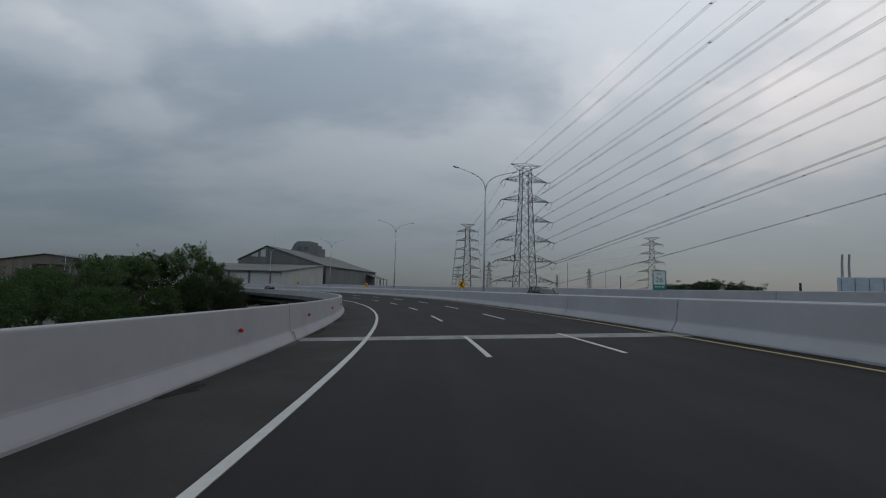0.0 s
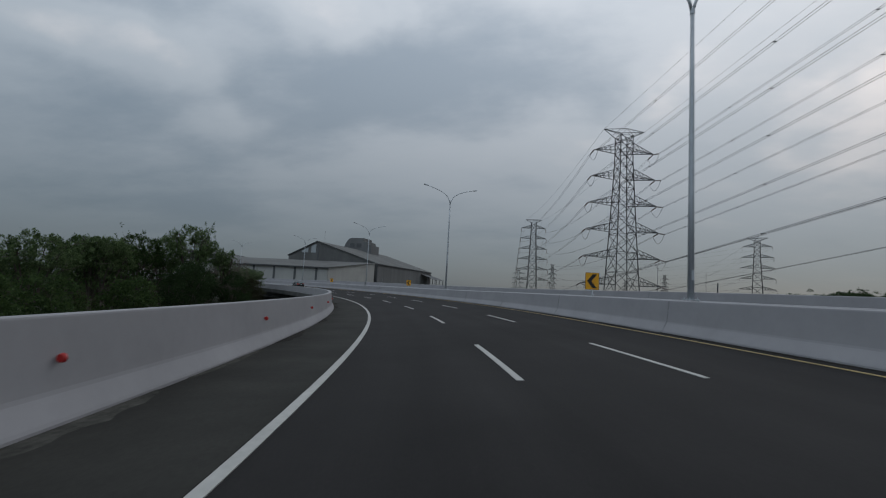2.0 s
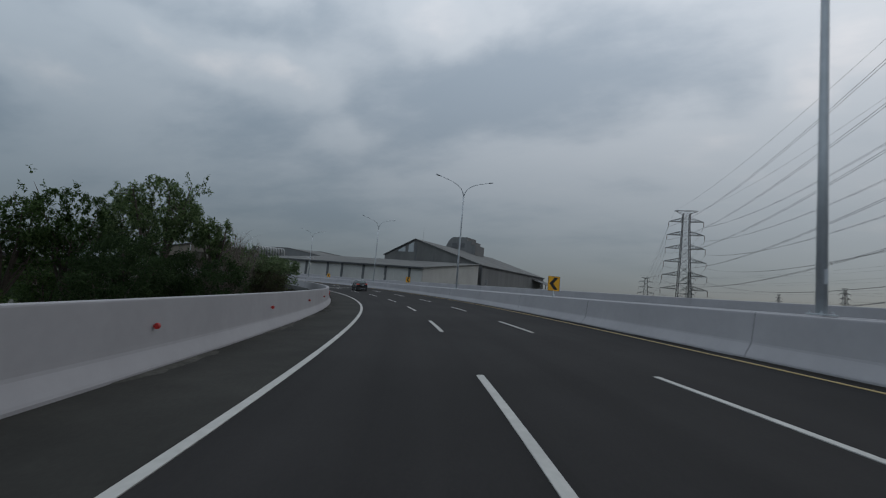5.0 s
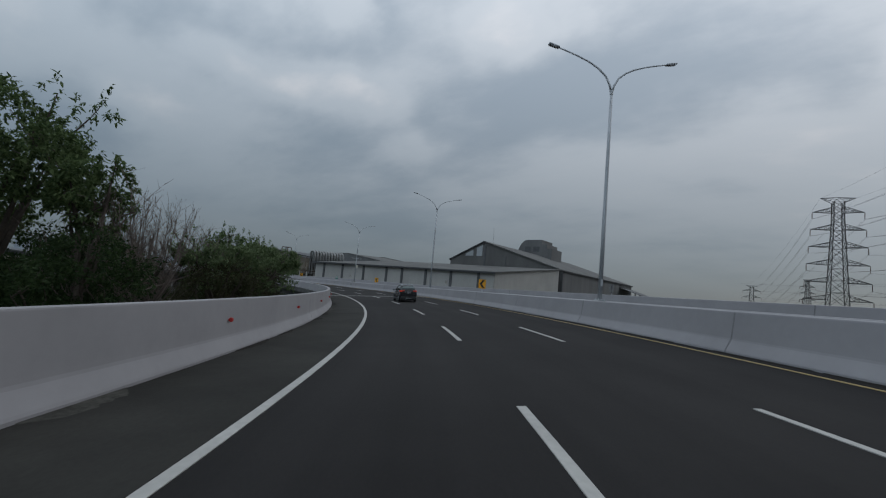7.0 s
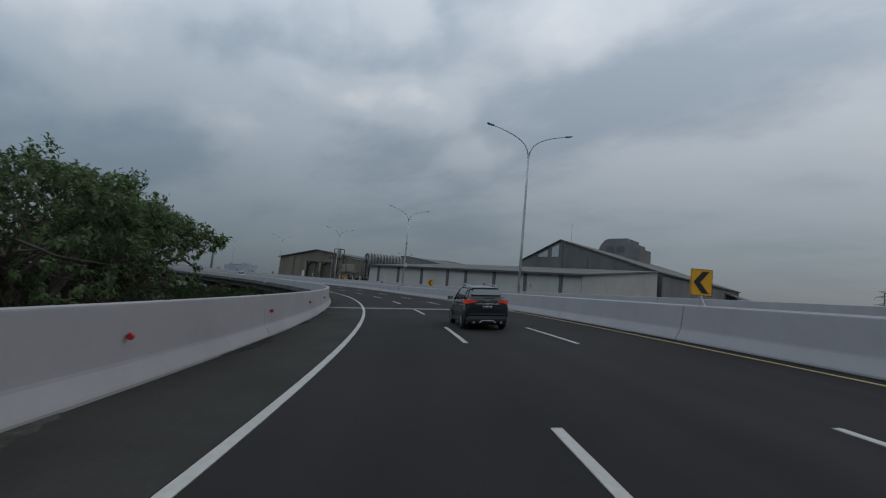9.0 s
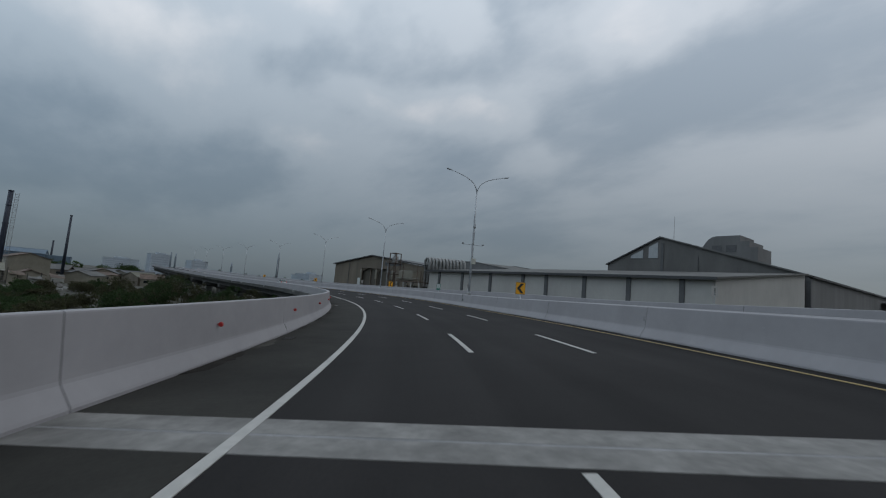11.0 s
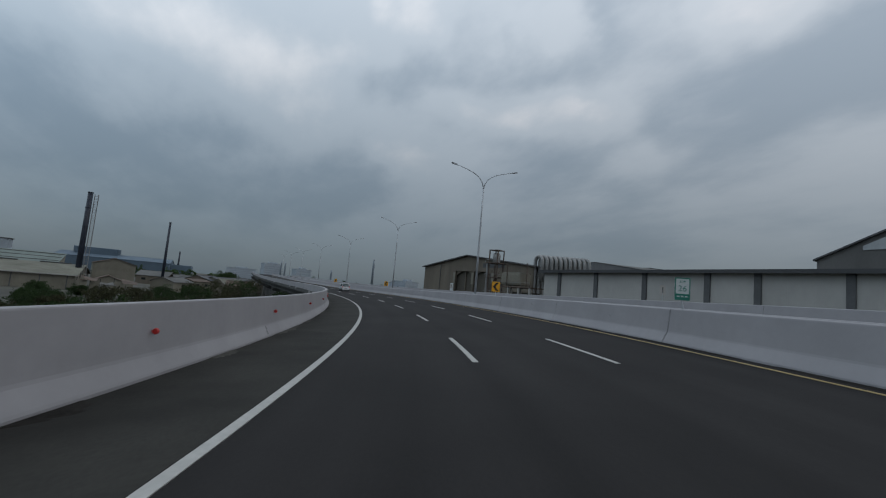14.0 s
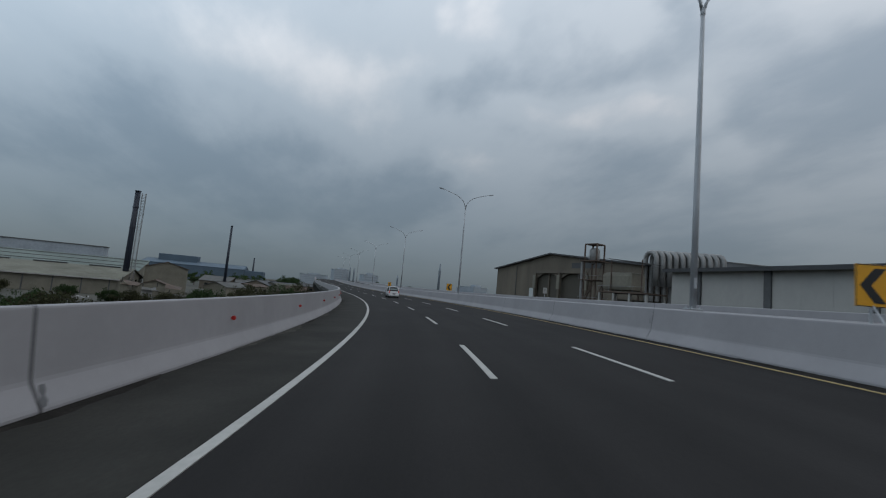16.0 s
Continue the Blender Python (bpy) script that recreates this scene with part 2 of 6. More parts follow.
add_traffic_wear(ASPHALT, 0.22)
SHOULDER = material("dusty_shoulder_asphalt", (0.0285, 0.0275, 0.0240), 0.92, grain=0.16, grain_scale=18, stain=0.36, stain_scale=0.45, bump=0.12, gloss=0.2)
LINE_WHITE = material("road_paint_white", (0.395, 0.385, 0.36), 0.6, grain=0.10, grain_scale=9, stain=0.10, stain_scale=0.8)
MORTAR = material("mended_mortar", (0.25, 0.247, 0.253), 0.85, grain=0.2, grain_scale=9, stain=0.25, stain_scale=3)
LINE_YELLOW = material("road_paint_yellow", (0.44, 0.32, 0.14), 0.6, grain=0.14, grain_scale=9, stain=0.12, stain_scale=0.8)
GUTTER_DIRT = material("gutter_dirt", (0.020, 0.018, 0.0155), 0.95, grain=0.35, grain_scale=14, stain=0.4, stain_scale=1.6, bump=0.3, gloss=0.15)
PALE_DUST = material("pale_cement_dust", (0.062, 0.060, 0.053), 0.95, grain=0.3, grain_scale=12, stain=0.4, stain_scale=1.5, gloss=0.15)
JOINT_FILL = material("joint_concrete", (0.180, 0.175, 0.165), 0.85, grain=0.18, grain_scale=5, stain=0.35, stain_scale=1.1, bump=0.2)
SEAL_GREY = material("grey_joint_seal", (0.13, 0.13, 0.135), 0.85, grain=0.2)
BLACK_RUBBER = material("black_rubber", (0.015, 0.015, 0.016), 0.8, grain=0.15)
GALVANISED = material("galvanised_steel", (0.42, 0.44, 0.46), 0.5, 0.35, grain=0.08, grain_scale=3, stain=0.06)
REFLECTOR = material("red_reflector", (0.44, 0.02, 0.018), 0.3)
STEEL_WORN = material("worn_steel", (0.22, 0.22, 0.22), 0.55, 0.3, grain=0.2, grain_scale=6, stain=0.2)
GLASS_LAMP = material("lamp_glass", (0.55, 0.57, 0.6), 0.15)


# ---- shapes ----
def mesh_object(name, bm, mat, parent=None, label="", smooth=False):
    data = bpy.data.meshes.new(name)
    bmesh.ops.recalc_face_normals(bm, faces=bm.faces)
    bm.to_mesh(data)
    bm.free()
    if smooth:
        data.shade_smooth()
    data.materials.append(mat)
    ob = new(name, data)
    if parent is not None:
        ob.parent = parent
    if label:
        ob["label"] = label
    return ob


def part(name, bm, mat, parent, label="", smooth=False):
    return mesh_object(name, bm, mat, parent, label, smooth)


def base(name, m, label, category, group="", kind=""):
    """An Empty at the foot of a thing."""
    ob = new(name)
    ob.matrix_world = m
    return tagged(ob, label, category, group, kind)


def add_box(bm, size, m=Matrix(), bevel=0.0):
    made = bmesh.ops.create_cube(bm, size=1, matrix=m @ Matrix.Diagonal((*size, 1)))
    if bevel:
        edges = list({e for v in made["verts"] for e in v.link_edges})
        bmesh.ops.bevel(bm, geom=edges, offset=bevel, segments=2, affect="EDGES", profile=0.6)
    return bm


def box(size, m=Matrix(), bevel=0.0):
    return add_box(bmesh.new(), size, m, bevel)


def at(x, y, z):
    return Matrix.Translation((x, y, z))


def add_tube(bm, points, radii, sides=8, caps=True):
    """A round bar along points."""
    points = [Vector(p) for p in points]
    if isinstance(radii, (int, float)):
        radii = [radii] * len(points)
    rings = []
    side = None
    for i, p in enumerate(points):
        ahead = (points[min(i + 1, len(points) - 1)] - points[max(i - 1, 0)]).normalized()
        if side is None:
            side = ahead.orthogonal().normalized()
        side = (side - ahead * side.dot(ahead)).normalized()
        over = ahead.cross(side)
        rings.append([bm.verts.new(p + radii[i] * (math.cos(a) * side + math.sin(a) * over)) for a in (2 * math.pi * k / sides for k in range(sides))])
    for a, b in zip(rings, rings[1:]):
        for k in range(sides):
            bm.faces.new((a[k], a[(k + 1) % sides], b[(k + 1) % sides], b[k]))
    if caps:
        bm.faces.new(rings[0][::-1])
        bm.faces.new(rings[-1])
    return bm


def tube(points, radii, sides=8):
    return add_tube(bmesh.new(), points, radii, sides)


def prism(outline, depth, m=Matrix()):
    """A flat outline in x and z, given depth along y."""
    bm = bmesh.new()
    front = [bm.verts.new(m @ Vector((x, -depth / 2, z))) for x, z in outline]
    rear = [bm.verts.new(m @ Vector((x, depth / 2, z))) for x, z in outline]
    bm.faces.new(front)
    bm.faces.new(rear[::-1])
    for i in range(len(front)):
        j = (i + 1) % len(front)
        bm.faces.new((front[j], front[i], rear[i], rear[j]))
    return bm


# ---- the line of the road ----
BEND_AT = [-60, 0, 20, 40, 60, 80, 100, 120, 140, 160, 180, 200, 215, 230, 250, 270, 300, 340, 390, 450, 640]
BEND = [0.004483, 0.004483, 0.004863, 0.005110, 0.005472, 0.005747, 0.003729, 0.005847, 0.005781, 0.005015, 0.004809, 0.005684, 0.005418, 0.005188, 0.004515, 0.003306, 0.002482, 0.000703, -0.000350, -0.000300, 0.0]
LEVEL_AT = [-60, 10, 30, 50, 70, 90, 110, 130, 150, 170, 190, 210, 230, 260, 300, 340, 390, 440, 640]
LEVEL = [0.45, -0.144, -0.357, -0.518, -0.635, -0.730, -0.845, -0.961, -1.003, -1.030, -1.064, -1.114, -1.144, -1.158, -1.182, -1.085, -0.60, 0.10, 3.2]
BANK_AT = [-60, 10, 30, 50, 70, 90, 110, 130, 150, 170, 190, 210, 230, 300, 400, 640]
BANK = [0.04, 0.0452, 0.0485, 0.0549, 0.0642, 0.0607, 0.0635, 0.0708, 0.0726, 0.0711, 0.0662, 0.0578, 0.0678, 0.05, 0.03, 0.02]
START = (-0.230, -10.022, -0.04414)


def lay_out():
    s = np.arange(-60, 640.1, 0.5)
    k = np.interp(s, BEND_AT, BEND)
    h = np.concatenate([[0], np.cumsum((k[1:] + k[:-1]) / 2 * 0.5)])
    h += START[2] - np.interp(0, s, h)
    mid = (h[1:] + h[:-1]) / 2
    x = np.concatenate([[0], np.cumsum(-np.sin(mid) * 0.5)])
    y = np.concatenate([[0], np.cumsum(np.cos(mid) * 0.5)])
    x += START[0] - np.interp(0, s, x)
    y += START[1] - np.interp(0, s, y)
    # smooth the steps of level and bank
    wide = np.hanning(61) / np.hanning(61).sum()
    soft = lambda v: np.convolve(np.pad(v, 30, mode="edge"), wide, "valid")
    return s, x, y, h, soft(np.interp(s, LEVEL_AT, LEVEL)), soft(np.interp(s, BANK_AT, BANK))


LINE = lay_out()


def road(s, d, up=0.0):
    """A place on the road: s along it, d to the right of its line, and height over the deck."""
    x, y, h, z, b = (float(np.interp(s, LINE[0], v)) for v in LINE[1:])
    return Vector((x + d * math.cos(h), y + d * math.sin(h), z + b * d + up))


def road_pose(s, d, up=0.0, turn=0.0):
    """A pose that stands upright there; +y runs along the road."""
    h = float(np.interp(s, LINE[0], LINE[3]))
    return Matrix.Translation(road(s, d, up)) @ Matrix.Rotation(h + radians(turn), 4, "Z")


def road_car_pose(s, d, turn=0.0):
    """As road_pose, leaning with the bank."""
    h, b = (float(np.interp(s, LINE[0], LINE[i])) for i in (3, 5))
    return Matrix.Translation(road(s, d, 0.0)) @ Matrix.Rotation(h + radians(turn), 4, "Z") @ Matrix.Rotation(-math.atan(b), 4, "Y")


def sweep(profile, s0, s1, step=2.0, closed=True, bm=None):
    """A cross-section of (d, height over deck) drawn along the road."""
    bm = bm or bmesh.new()
    n = max(1, round((s1 - s0) / step))
    rings = [[bm.verts.new(road(s0 + (s1 - s0) * i / n, d, u)) for d, u in profile] for i in range(n + 1)]
    k = len(profile)
    for a, b in zip(rings, rings[1:]):
        for j in range(k if closed else k - 1):
            bm.faces.new((a[j], a[(j + 1) % k], b[(j + 1) % k], b[j]))
    if closed:
        bm.faces.new(rings[0])
        bm.faces.new(rings[-1][::-1])
    return bm


# ---- the viaduct ----
S0, S1 = -50.0, 600.0
GROUND_Z = -9.5
LEFT_FOOT, RIGHT_FOOT, FAR_FOOT = -4.5, 9.0, 22.9
RIGHT_JOINTS = [25.65 + 10 * k for k in range(-7, 57)]
LEFT_JOINTS = [-48.0, 26.5, 66.5, 136.2, 155.8, 175.1, 186.2, 215.6, 245.2, 280, 324, 373, 422, 471, 520, 569, 600]
EXPANSION = [(26.4, -0.16), (174.0, -0.12)]


def make_ground():
    bm = bmesh.new()
    bmesh.ops.create_grid(bm, x_segments=60, y_segments=60, size=2500, matrix=at(0, 0, GROUND_Z))
    soil = material("dry_soil_and_grass", (0.060, 0.058, 0.046), 0.95, grain=0.3, grain_scale=0.6, stain=0.45, stain_scale=0.03, bump=0.3)
    tagged(mesh_object("ground", bm, soil), "dusty ground with dry grass below the viaduct", "ground", kind="structure")


make_ground()


def make_road():
    deck = mesh_object("road", sweep([(LEFT_FOOT - 0.1, 0), (2.2, 0), (RIGHT_FOOT + 0.35, 0), (RIGHT_FOOT + 0.35, -0.12), (2.2, -0.12), (LEFT_FOOT - 0.1, -0.12)], S0, S1), ASPHALT)
    # the road's own coordinates, for the wear
    rings = len(deck.data.vertices) // 6
    s_at = np.repeat(np.linspace(S0, S1, rings), 6)
    d_at = np.tile([LEFT_FOOT - 0.1, 2.2, RIGHT_FOOT + 0.35, RIGHT_FOOT + 0.35, 2.2, LEFT_FOOT - 0.1], rings)
    for name, values in (("along", s_at), ("across", d_at)):
        deck.data.attributes.new(name, "FLOAT", "POINT").data.foreach_set("value", values)
    tagged(deck, "dark new asphalt of a three-lane toll road", "road", kind="structure")
    other = mesh_object("road_opposite", sweep([(10.3, 0), (16, 0), (FAR_FOOT + 0.1, 0), (FAR_FOOT + 0.1, -0.12), (10.3, -0.12)], S0, S1, 3.0), ASPHALT)
    tagged(other, "dark asphalt of the opposite carriageway behind the median", "road", kind="structure")
    ends = [LEFT_FOOT - 0.05, LEFT_FOOT + 0.9, -2.1, -2.1, LEFT_FOOT - 0.05]
    edge = part("shoulder", sweep([(d, u) for d, u in zip(ends, (0.004, 0.004, 0.004, -0.01, -0.01))], S0, S1, 2.0), SHOULDER, deck, "dusty asphalt shoulder beside the parapet")
    rings = len(edge.data.vertices) // 5
    for name, values in (("along", np.repeat(np.linspace(S0, S1, rings), 5)), ("across", np.tile(ends, rings))):
        edge.data.attributes.new(name, "FLOAT", "POINT").data.foreach_set("value", values)
    # loose dirt that has gathered along the median's foot
    rng = random.Random(17)
    s = -20.0
    while s < 330:
        long, wide = rng.uniform(3, 9), rng.uniform(0.10, 0.34)
        bm = bmesh.new()
        rows = []
        for i in range(13):
            f = i / 12
            out = 0.03 + wide * math.sin(math.pi * f) ** 0.5 * rng.uniform(0.75, 1.1)
            rows.append([bm.verts.new(road(s + long * f, RIGHT_FOOT - d, u)) for d, u in ((-0.01, 0.014), (out * 0.6, 0.012), (out, 0.0005))])
        for p, q in zip(rows, rows[1:]):
            for j in range(2):
                bm.faces.new((p[j], p[j + 1], q[j + 1], q[j]))
        part("dirt_drift", bm, GUTTER_DIRT, deck, "dark dirt gathered along the barrier's foot")
        s += long + rng.uniform(-0.3, 2.5)
    s = -10.0
    while s < 330:
        long, wide = rng.uniform(1.2, 4.5), rng.uniform(0.12, 0.42)
        bm = bmesh.new()
        rows = []
        for i in range(13):
            f = i / 12
            out = 0.02 + wide * math.sin(math.pi * f) ** 0.6 * rng.uniform(0.55, 1.15)
            rows.append([bm.verts.new(road(s + long * f, LEFT_FOOT + d, u)) for d, u in ((-0.01, 0.018), (out * 0.55, 0.015), (out, 0.0045))])
        for p, q in zip(rows, rows[1:]):
            for j in range(2):
                bm.faces.new((p[j], p[j + 1], q[j + 1], q[j]))
        part("dirt_drift", bm, GUTTER_DIRT if rng.random() < 0.62 else PALE_DUST, deck, "dirt gathered along the parapet's foot")
        s += long + rng.uniform(0.2, 5.0)
    # iron drain grates set in the shoulder
    for s in (87.9, 113.6, 184.5):
        m = road_car_pose(s, LEFT_FOOT + 0.42) @ at(0, 0, 0.006)
        grate = part("drain_grate", box((0.40, 0.60, 0.012), m, 0.003), GUTTER_DIRT, deck, "dirty iron drain grate")
        for k in range(5):
            part("slot", box((0.035, 0.46, 0.006), m @ at(-0.13 + 0.065 * k, 0, 0.007)), BLACK_RUBBER, grate)
    chip = bmesh.new()
    bmesh.ops.create_icosphere(chip, subdivisions=2, radius=0.13, matrix=road_car_pose(211.4, -4.07) @ at(0, 0, 0.03) @ Matrix.Diagonal((1.1, 0.7, 0.32, 1)))
    part("mortar_crumb", chip, JOINT_FILL, deck, "pale lump of spilt mortar on the shoulder")
    part("edge_line", sweep([(-2.08, 0.012), (-1.925, 0.012), (-1.925, -0.01), (-2.08, -0.01)], S0, S1, 1.5), LINE_WHITE, deck, "solid white edge line")
    part("median_line", sweep([(8.435, 0.012), (8.515, 0.012), (8.515, -0.01), (8.435, -0.01)], S0, S1, 1.5), LINE_YELLOW, deck, "solid yellow line along the median")
    for k in range(-4, 38):
        s = 21.28 + 13.33 * k
        for d, w in ((1.575, 0.07), (5.075, 0.06)):
            part("lane_dash", sweep([(d - w, 0.012), (d + w, 0.012), (d + w, -0.01), (d - w, -0.01)], s, s + 5.16, 1.3), LINE_WHITE, deck)
    for s, skew in EXPANSION:
        strips = (("expansion_joint", -0.62, 0.58, 0.008, JOINT_FILL), ("joint_gap", -0.04, 0.08, 0.006, STEEL_WORN), ("expansion_joint", 0.04, 0.58, 0.008, JOINT_FILL))
        for name, off, long, up, mat in strips:
            bm = bmesh.new()
            rows = []
            for i in range(12):
                d = LEFT_FOOT + (RIGHT_FOOT - LEFT_FOOT) * i / 11
                at_s = s + skew * d + off
                rows.append([bm.verts.new(road(at_s + a, d, u)) for a, u in ((0, -0.05), (0, up), (long, up), (long, -0.05))])
            for p, q in zip(rows, rows[1:]):
                for j in range(3):
                    bm.faces.new((p[j], p[j + 1], q[j + 1], q[j]))
            part(name, bm, mat, deck, "pale concrete strip of an expansion joint" if up > 0.007 else "worn steel gap of an expansion joint")


make_road()


def barrier_profile(foot, side, top, wide=0.34):
    """A concrete barrier with a short upright foot, a slope and a tall face; side -1 leans to the left of its foot."""
    face = [(0, -0.1), (0, 0.055), (0.02, 0.10), (0.145, 0.315), (0.172, 0.365), (0.188, 0.42), (0.198, 0.50), (0.27, top - 0.04), (0.278, top - 0.015), (0.30, top), (0.30 + wide - 0.14, top), (0.30 + wide - 0.11, top - 0.03), (0.30 + wide - 0.1, -0.1)]
    return [(foot + side * d, u) for d, u in face]


def make_barrier(name, foot, side, top, joints, label, step=1.25, wide=0.34):
    run = base(name, Matrix(), label, "barrier")
    spans = []
    # half the width of a joint: a few stand wide open, the others are hairlines
    gap = lambda s: 0.035 if s in (26.5, 245.2, 25.65) else 0.006 if s in (155.8, 186.2) else 0.014 if side < 0 else 0.016 + 0.010 * (math.sin(s * 0.9) > 0.1)
    for a, b in zip(joints, joints[1:]):
        bm = sweep(barrier_profile(foot, side, top, wide), a + gap(a), b - gap(b), step)
        spans.append((a, b, part("barrier_segment", bm, BARRIER, run)))
    # a dark seam stands back inside each joint
    for s in joints[1:-1]:
        shrunk = [(foot + side * (abs(d - foot) * 0.9 + 0.03), u * 0.99) for d, u in barrier_profile(foot, side, top, wide)]
        part("joint_seal", sweep(shrunk, s - 0.05, s + 0.05, 0.1), SEAL_GREY, run)
        # mended mortar where the arris beside the joint has broken away
        if side > 0 and math.sin(s * 1.7) > 0.82:
            bm = bmesh.new()
            ring = []
            for k in range(9):
                a = 2 * math.pi * k / 9
                r = 0.7 + 0.3 * math.sin(k * 2.3 + s)
                u = 0.66 + 0.20 * r * math.sin(a)
                lean = 0.19 + 0.08 * (u - 0.37) / (top - 0.40)
                ring.append(bm.verts.new(road(s + 0.14 + 0.10 * r * math.cos(a), foot + side * (lean - 0.004), u)))
            bm.faces.new(ring)
            bmesh.ops.solidify(bm, geom=bm.faces[:], thickness=0.01)
            part("mortar_patch", bm, MORTAR, run, "darker mended mortar beside the joint")
    return run, spans


left_run, left_spans = make_barrier("parapet_barrier", LEFT_FOOT, -1, 1.33, LEFT_JOINTS, "pale grey painted concrete parapet with red reflectors")
right_run, right_spans = make_barrier("median_barrier", RIGHT_FOOT, 1, 1.2, RIGHT_JOINTS, "pale grey painted concrete barrier along the median", wide=0.3)
median_far, _ = make_barrier("median_barrier", 10.35, -1, 1.2, RIGHT_JOINTS[::2], "pale concrete median barrier facing the opposite carriageway", 2.5, wide=0.3)
far_run, _ = make_barrier("parapet_barrier", FAR_FOOT, 1, 1.12, RIGHT_JOINTS[::2], "pale concrete parapet beyond the opposite carriageway", 2.5)


def make_barrier_wear():
    """Broken arrises and dark scrapes on the slope of the parapet, and chips along the median."""
    rng = random.Random(23)
    chips = [(26.75, 0.06, 0.30, 0.26, -1), (226.1, 0.10, 0.26, 0.07, -1), (245.3, 0.08, 0.26, 0.12, -1), (186.25, 0.12, 0.24, 0.09, -1), (155.9, 0.08, 0.18, 0.05, -1)]
    for k in range(26):
        chips.append((rng.uniform(20, 300), rng.uniform(0.5, 0.95), rng.uniform(0.04, 0.10), rng.uniform(0.05, 0.12), 1))
    for s, u0, high, wide, side in chips:
        run, foot, top = (left_run, LEFT_FOOT, 1.33) if side < 0 else (right_run, RIGHT_FOOT, 1.2)
        face = barrier_profile(0.0, 1, top)[1:8]
        lean = lambda u: float(np.interp(u, [q[1] for q in face], [q[0] for q in face]))
        bm = bmesh.new()
        rows = []
        for i in range(5):
            u = u0 + high * i / 4
            half = wide * (0.5 + 0.22 * math.sin(2.1 * i + s)) * (0.55 if i in (0, 4) else 1.0)
            slant = 0.10 * (i / 4 - 0.5)
            rows.append([bm.verts.new(road(s + slant + e, foot + side * (lean(u) - lift), u)) for e, lift in ((-half, -0.004), (-half * 0.8, 0.005), (half * 0.8, 0.005), (half, -0.004))])
        for p, q in zip(rows, rows[1:]):
            for j in range(3):
                bm.faces.new((p[j], p[j + 1], q[j + 1], q[j]))
        part("mortar_patch" if side > 0 else "scrape", bm, MORTAR if side > 0 else SEAL_GREY, run, "mended mortar on the barrier's face" if side > 0 else "dark broken patch on the slope")


make_barrier_wear()


def make_reflectors():
    """Round red reflectors on short studs along the parapet."""
    disc = bmesh.new()
    bmesh.ops.create_cone(disc, cap_ends=True, segments=16, radius1=0.062, radius2=0.05, depth=0.04, matrix=Matrix.Rotation(radians(90), 4, "X"))
    add_box(disc, (0.10, 0.03, 0.04), at(-0.05, 0.03, 0))
    first = mesh_object("reflector", disc, REFLECTOR)
    shared = first.data
    bpy.data.objects.remove(first)
    for s in REFLECTORS:
        for a, b, span in left_spans:
            if a <= s < b:
                ob = new("reflector", shared)
                ob.parent = span
                ob.matrix_world = road_pose(s, LEFT_FOOT - 0.155, 0.80, 0)
                ob["label"] = "round red reflector"


REFLECTORS = [21.6 + 8 * k for k in range(-8, 6)] + [69.9 + 7.86 * k for k in range(15)] + [187.9, 195.95, 204.0] + [211.1 + 8.06 * k for k in range(44)]
make_reflectors()


def make_viaduct():
    """Slab edge, girders, and hammerhead piers under the two carriageways."""
    thing = base("viaduct", Matrix(), "grey concrete viaduct on hammerhead piers under the road", "bridge")
    # coloured dark to stand in for the shade below the parapet
    part("deck_slab", sweep([(LEFT_FOOT - 0.75, -0.06), (LEFT_FOOT - 0.75, -0.42), (FAR_FOOT + 0.8, -0.42), (FAR_FOOT + 0.8, -0.14), (LEFT_FOOT, -0.14)], S0, S1, 3.0), DARK_CONCRETE, thing, "concrete deck slab with shade in its dark colour")
    part("edge_beam", sweep([(LEFT_FOOT - 0.78, 0.22), (LEFT_FOOT - 0.78, -0.5), (LEFT_FOOT - 0.50, -0.5), (LEFT_FOOT - 0.50, 0.28)], S0, S1, 2.0), DARK_CONCRETE, thing, "edge beam under the parapet with shade in its dark colour")
    for s in (259.5, 292, 319, 331, 370):
        spout = prism([(-0.20, 0.30), (0.20, 0.30), (0.26, 0.20), (0.20, -0.05), (-0.20, -0.05)], 0.75, road_pose(s, LEFT_FOOT - 0.74, 0, 90))
        part("drain_spout", spout, CONCRETE, thing, "pale concrete drain spout")
    for d in (-3.8, -0.6, 2.6, 5.8, 9.0, 12.2, 15.4, 18.6, 21.8):
        part("girder", sweep([(d - 0.45, -0.42), (d - 0.45, -0.62), (d - 0.12, -0.75), (d - 0.12, -1.6), (d - 0.35, -1.75), (d - 0.35, -1.95), (d + 0.35, -1.95), (d + 0.35, -1.75), (d + 0.12, -1.6), (d + 0.12, -0.75), (d + 0.45, -0.62), (d + 0.45, -0.42)], S0, S1, 4.0), DARK_CONCRETE, thing, "concrete girder with shade in its dark colour")
    s = 27.2 - 49.3
    while s < 590:
        for d in (1.6, 16.6):
            m = road_pose(s, d)
            top = m.translation.z - 1.95
            foot = Matrix.Translation((m.translation.x, m.translation.y, 0)) @ Matrix.Rotation(m.to_euler().z, 4, "Z")
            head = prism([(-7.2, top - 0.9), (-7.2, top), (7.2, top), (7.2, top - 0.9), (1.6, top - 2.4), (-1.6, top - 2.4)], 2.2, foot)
            part("crosshead", head, DARK_CONCRETE, thing)
            shaft = box((2.6, 1.8, top - 2.3 - GROUND_Z), foot @ at(0, 0, (top - 2.3 + GROUND_Z) / 2), 0.25)
            part("pier", shaft, CONCRETE, thing)
        s += 49.3 / 2 if s > 200 else 49.3


make_viaduct()


# ---- street lamps on the median ----
MEDIAN_D = 9.66
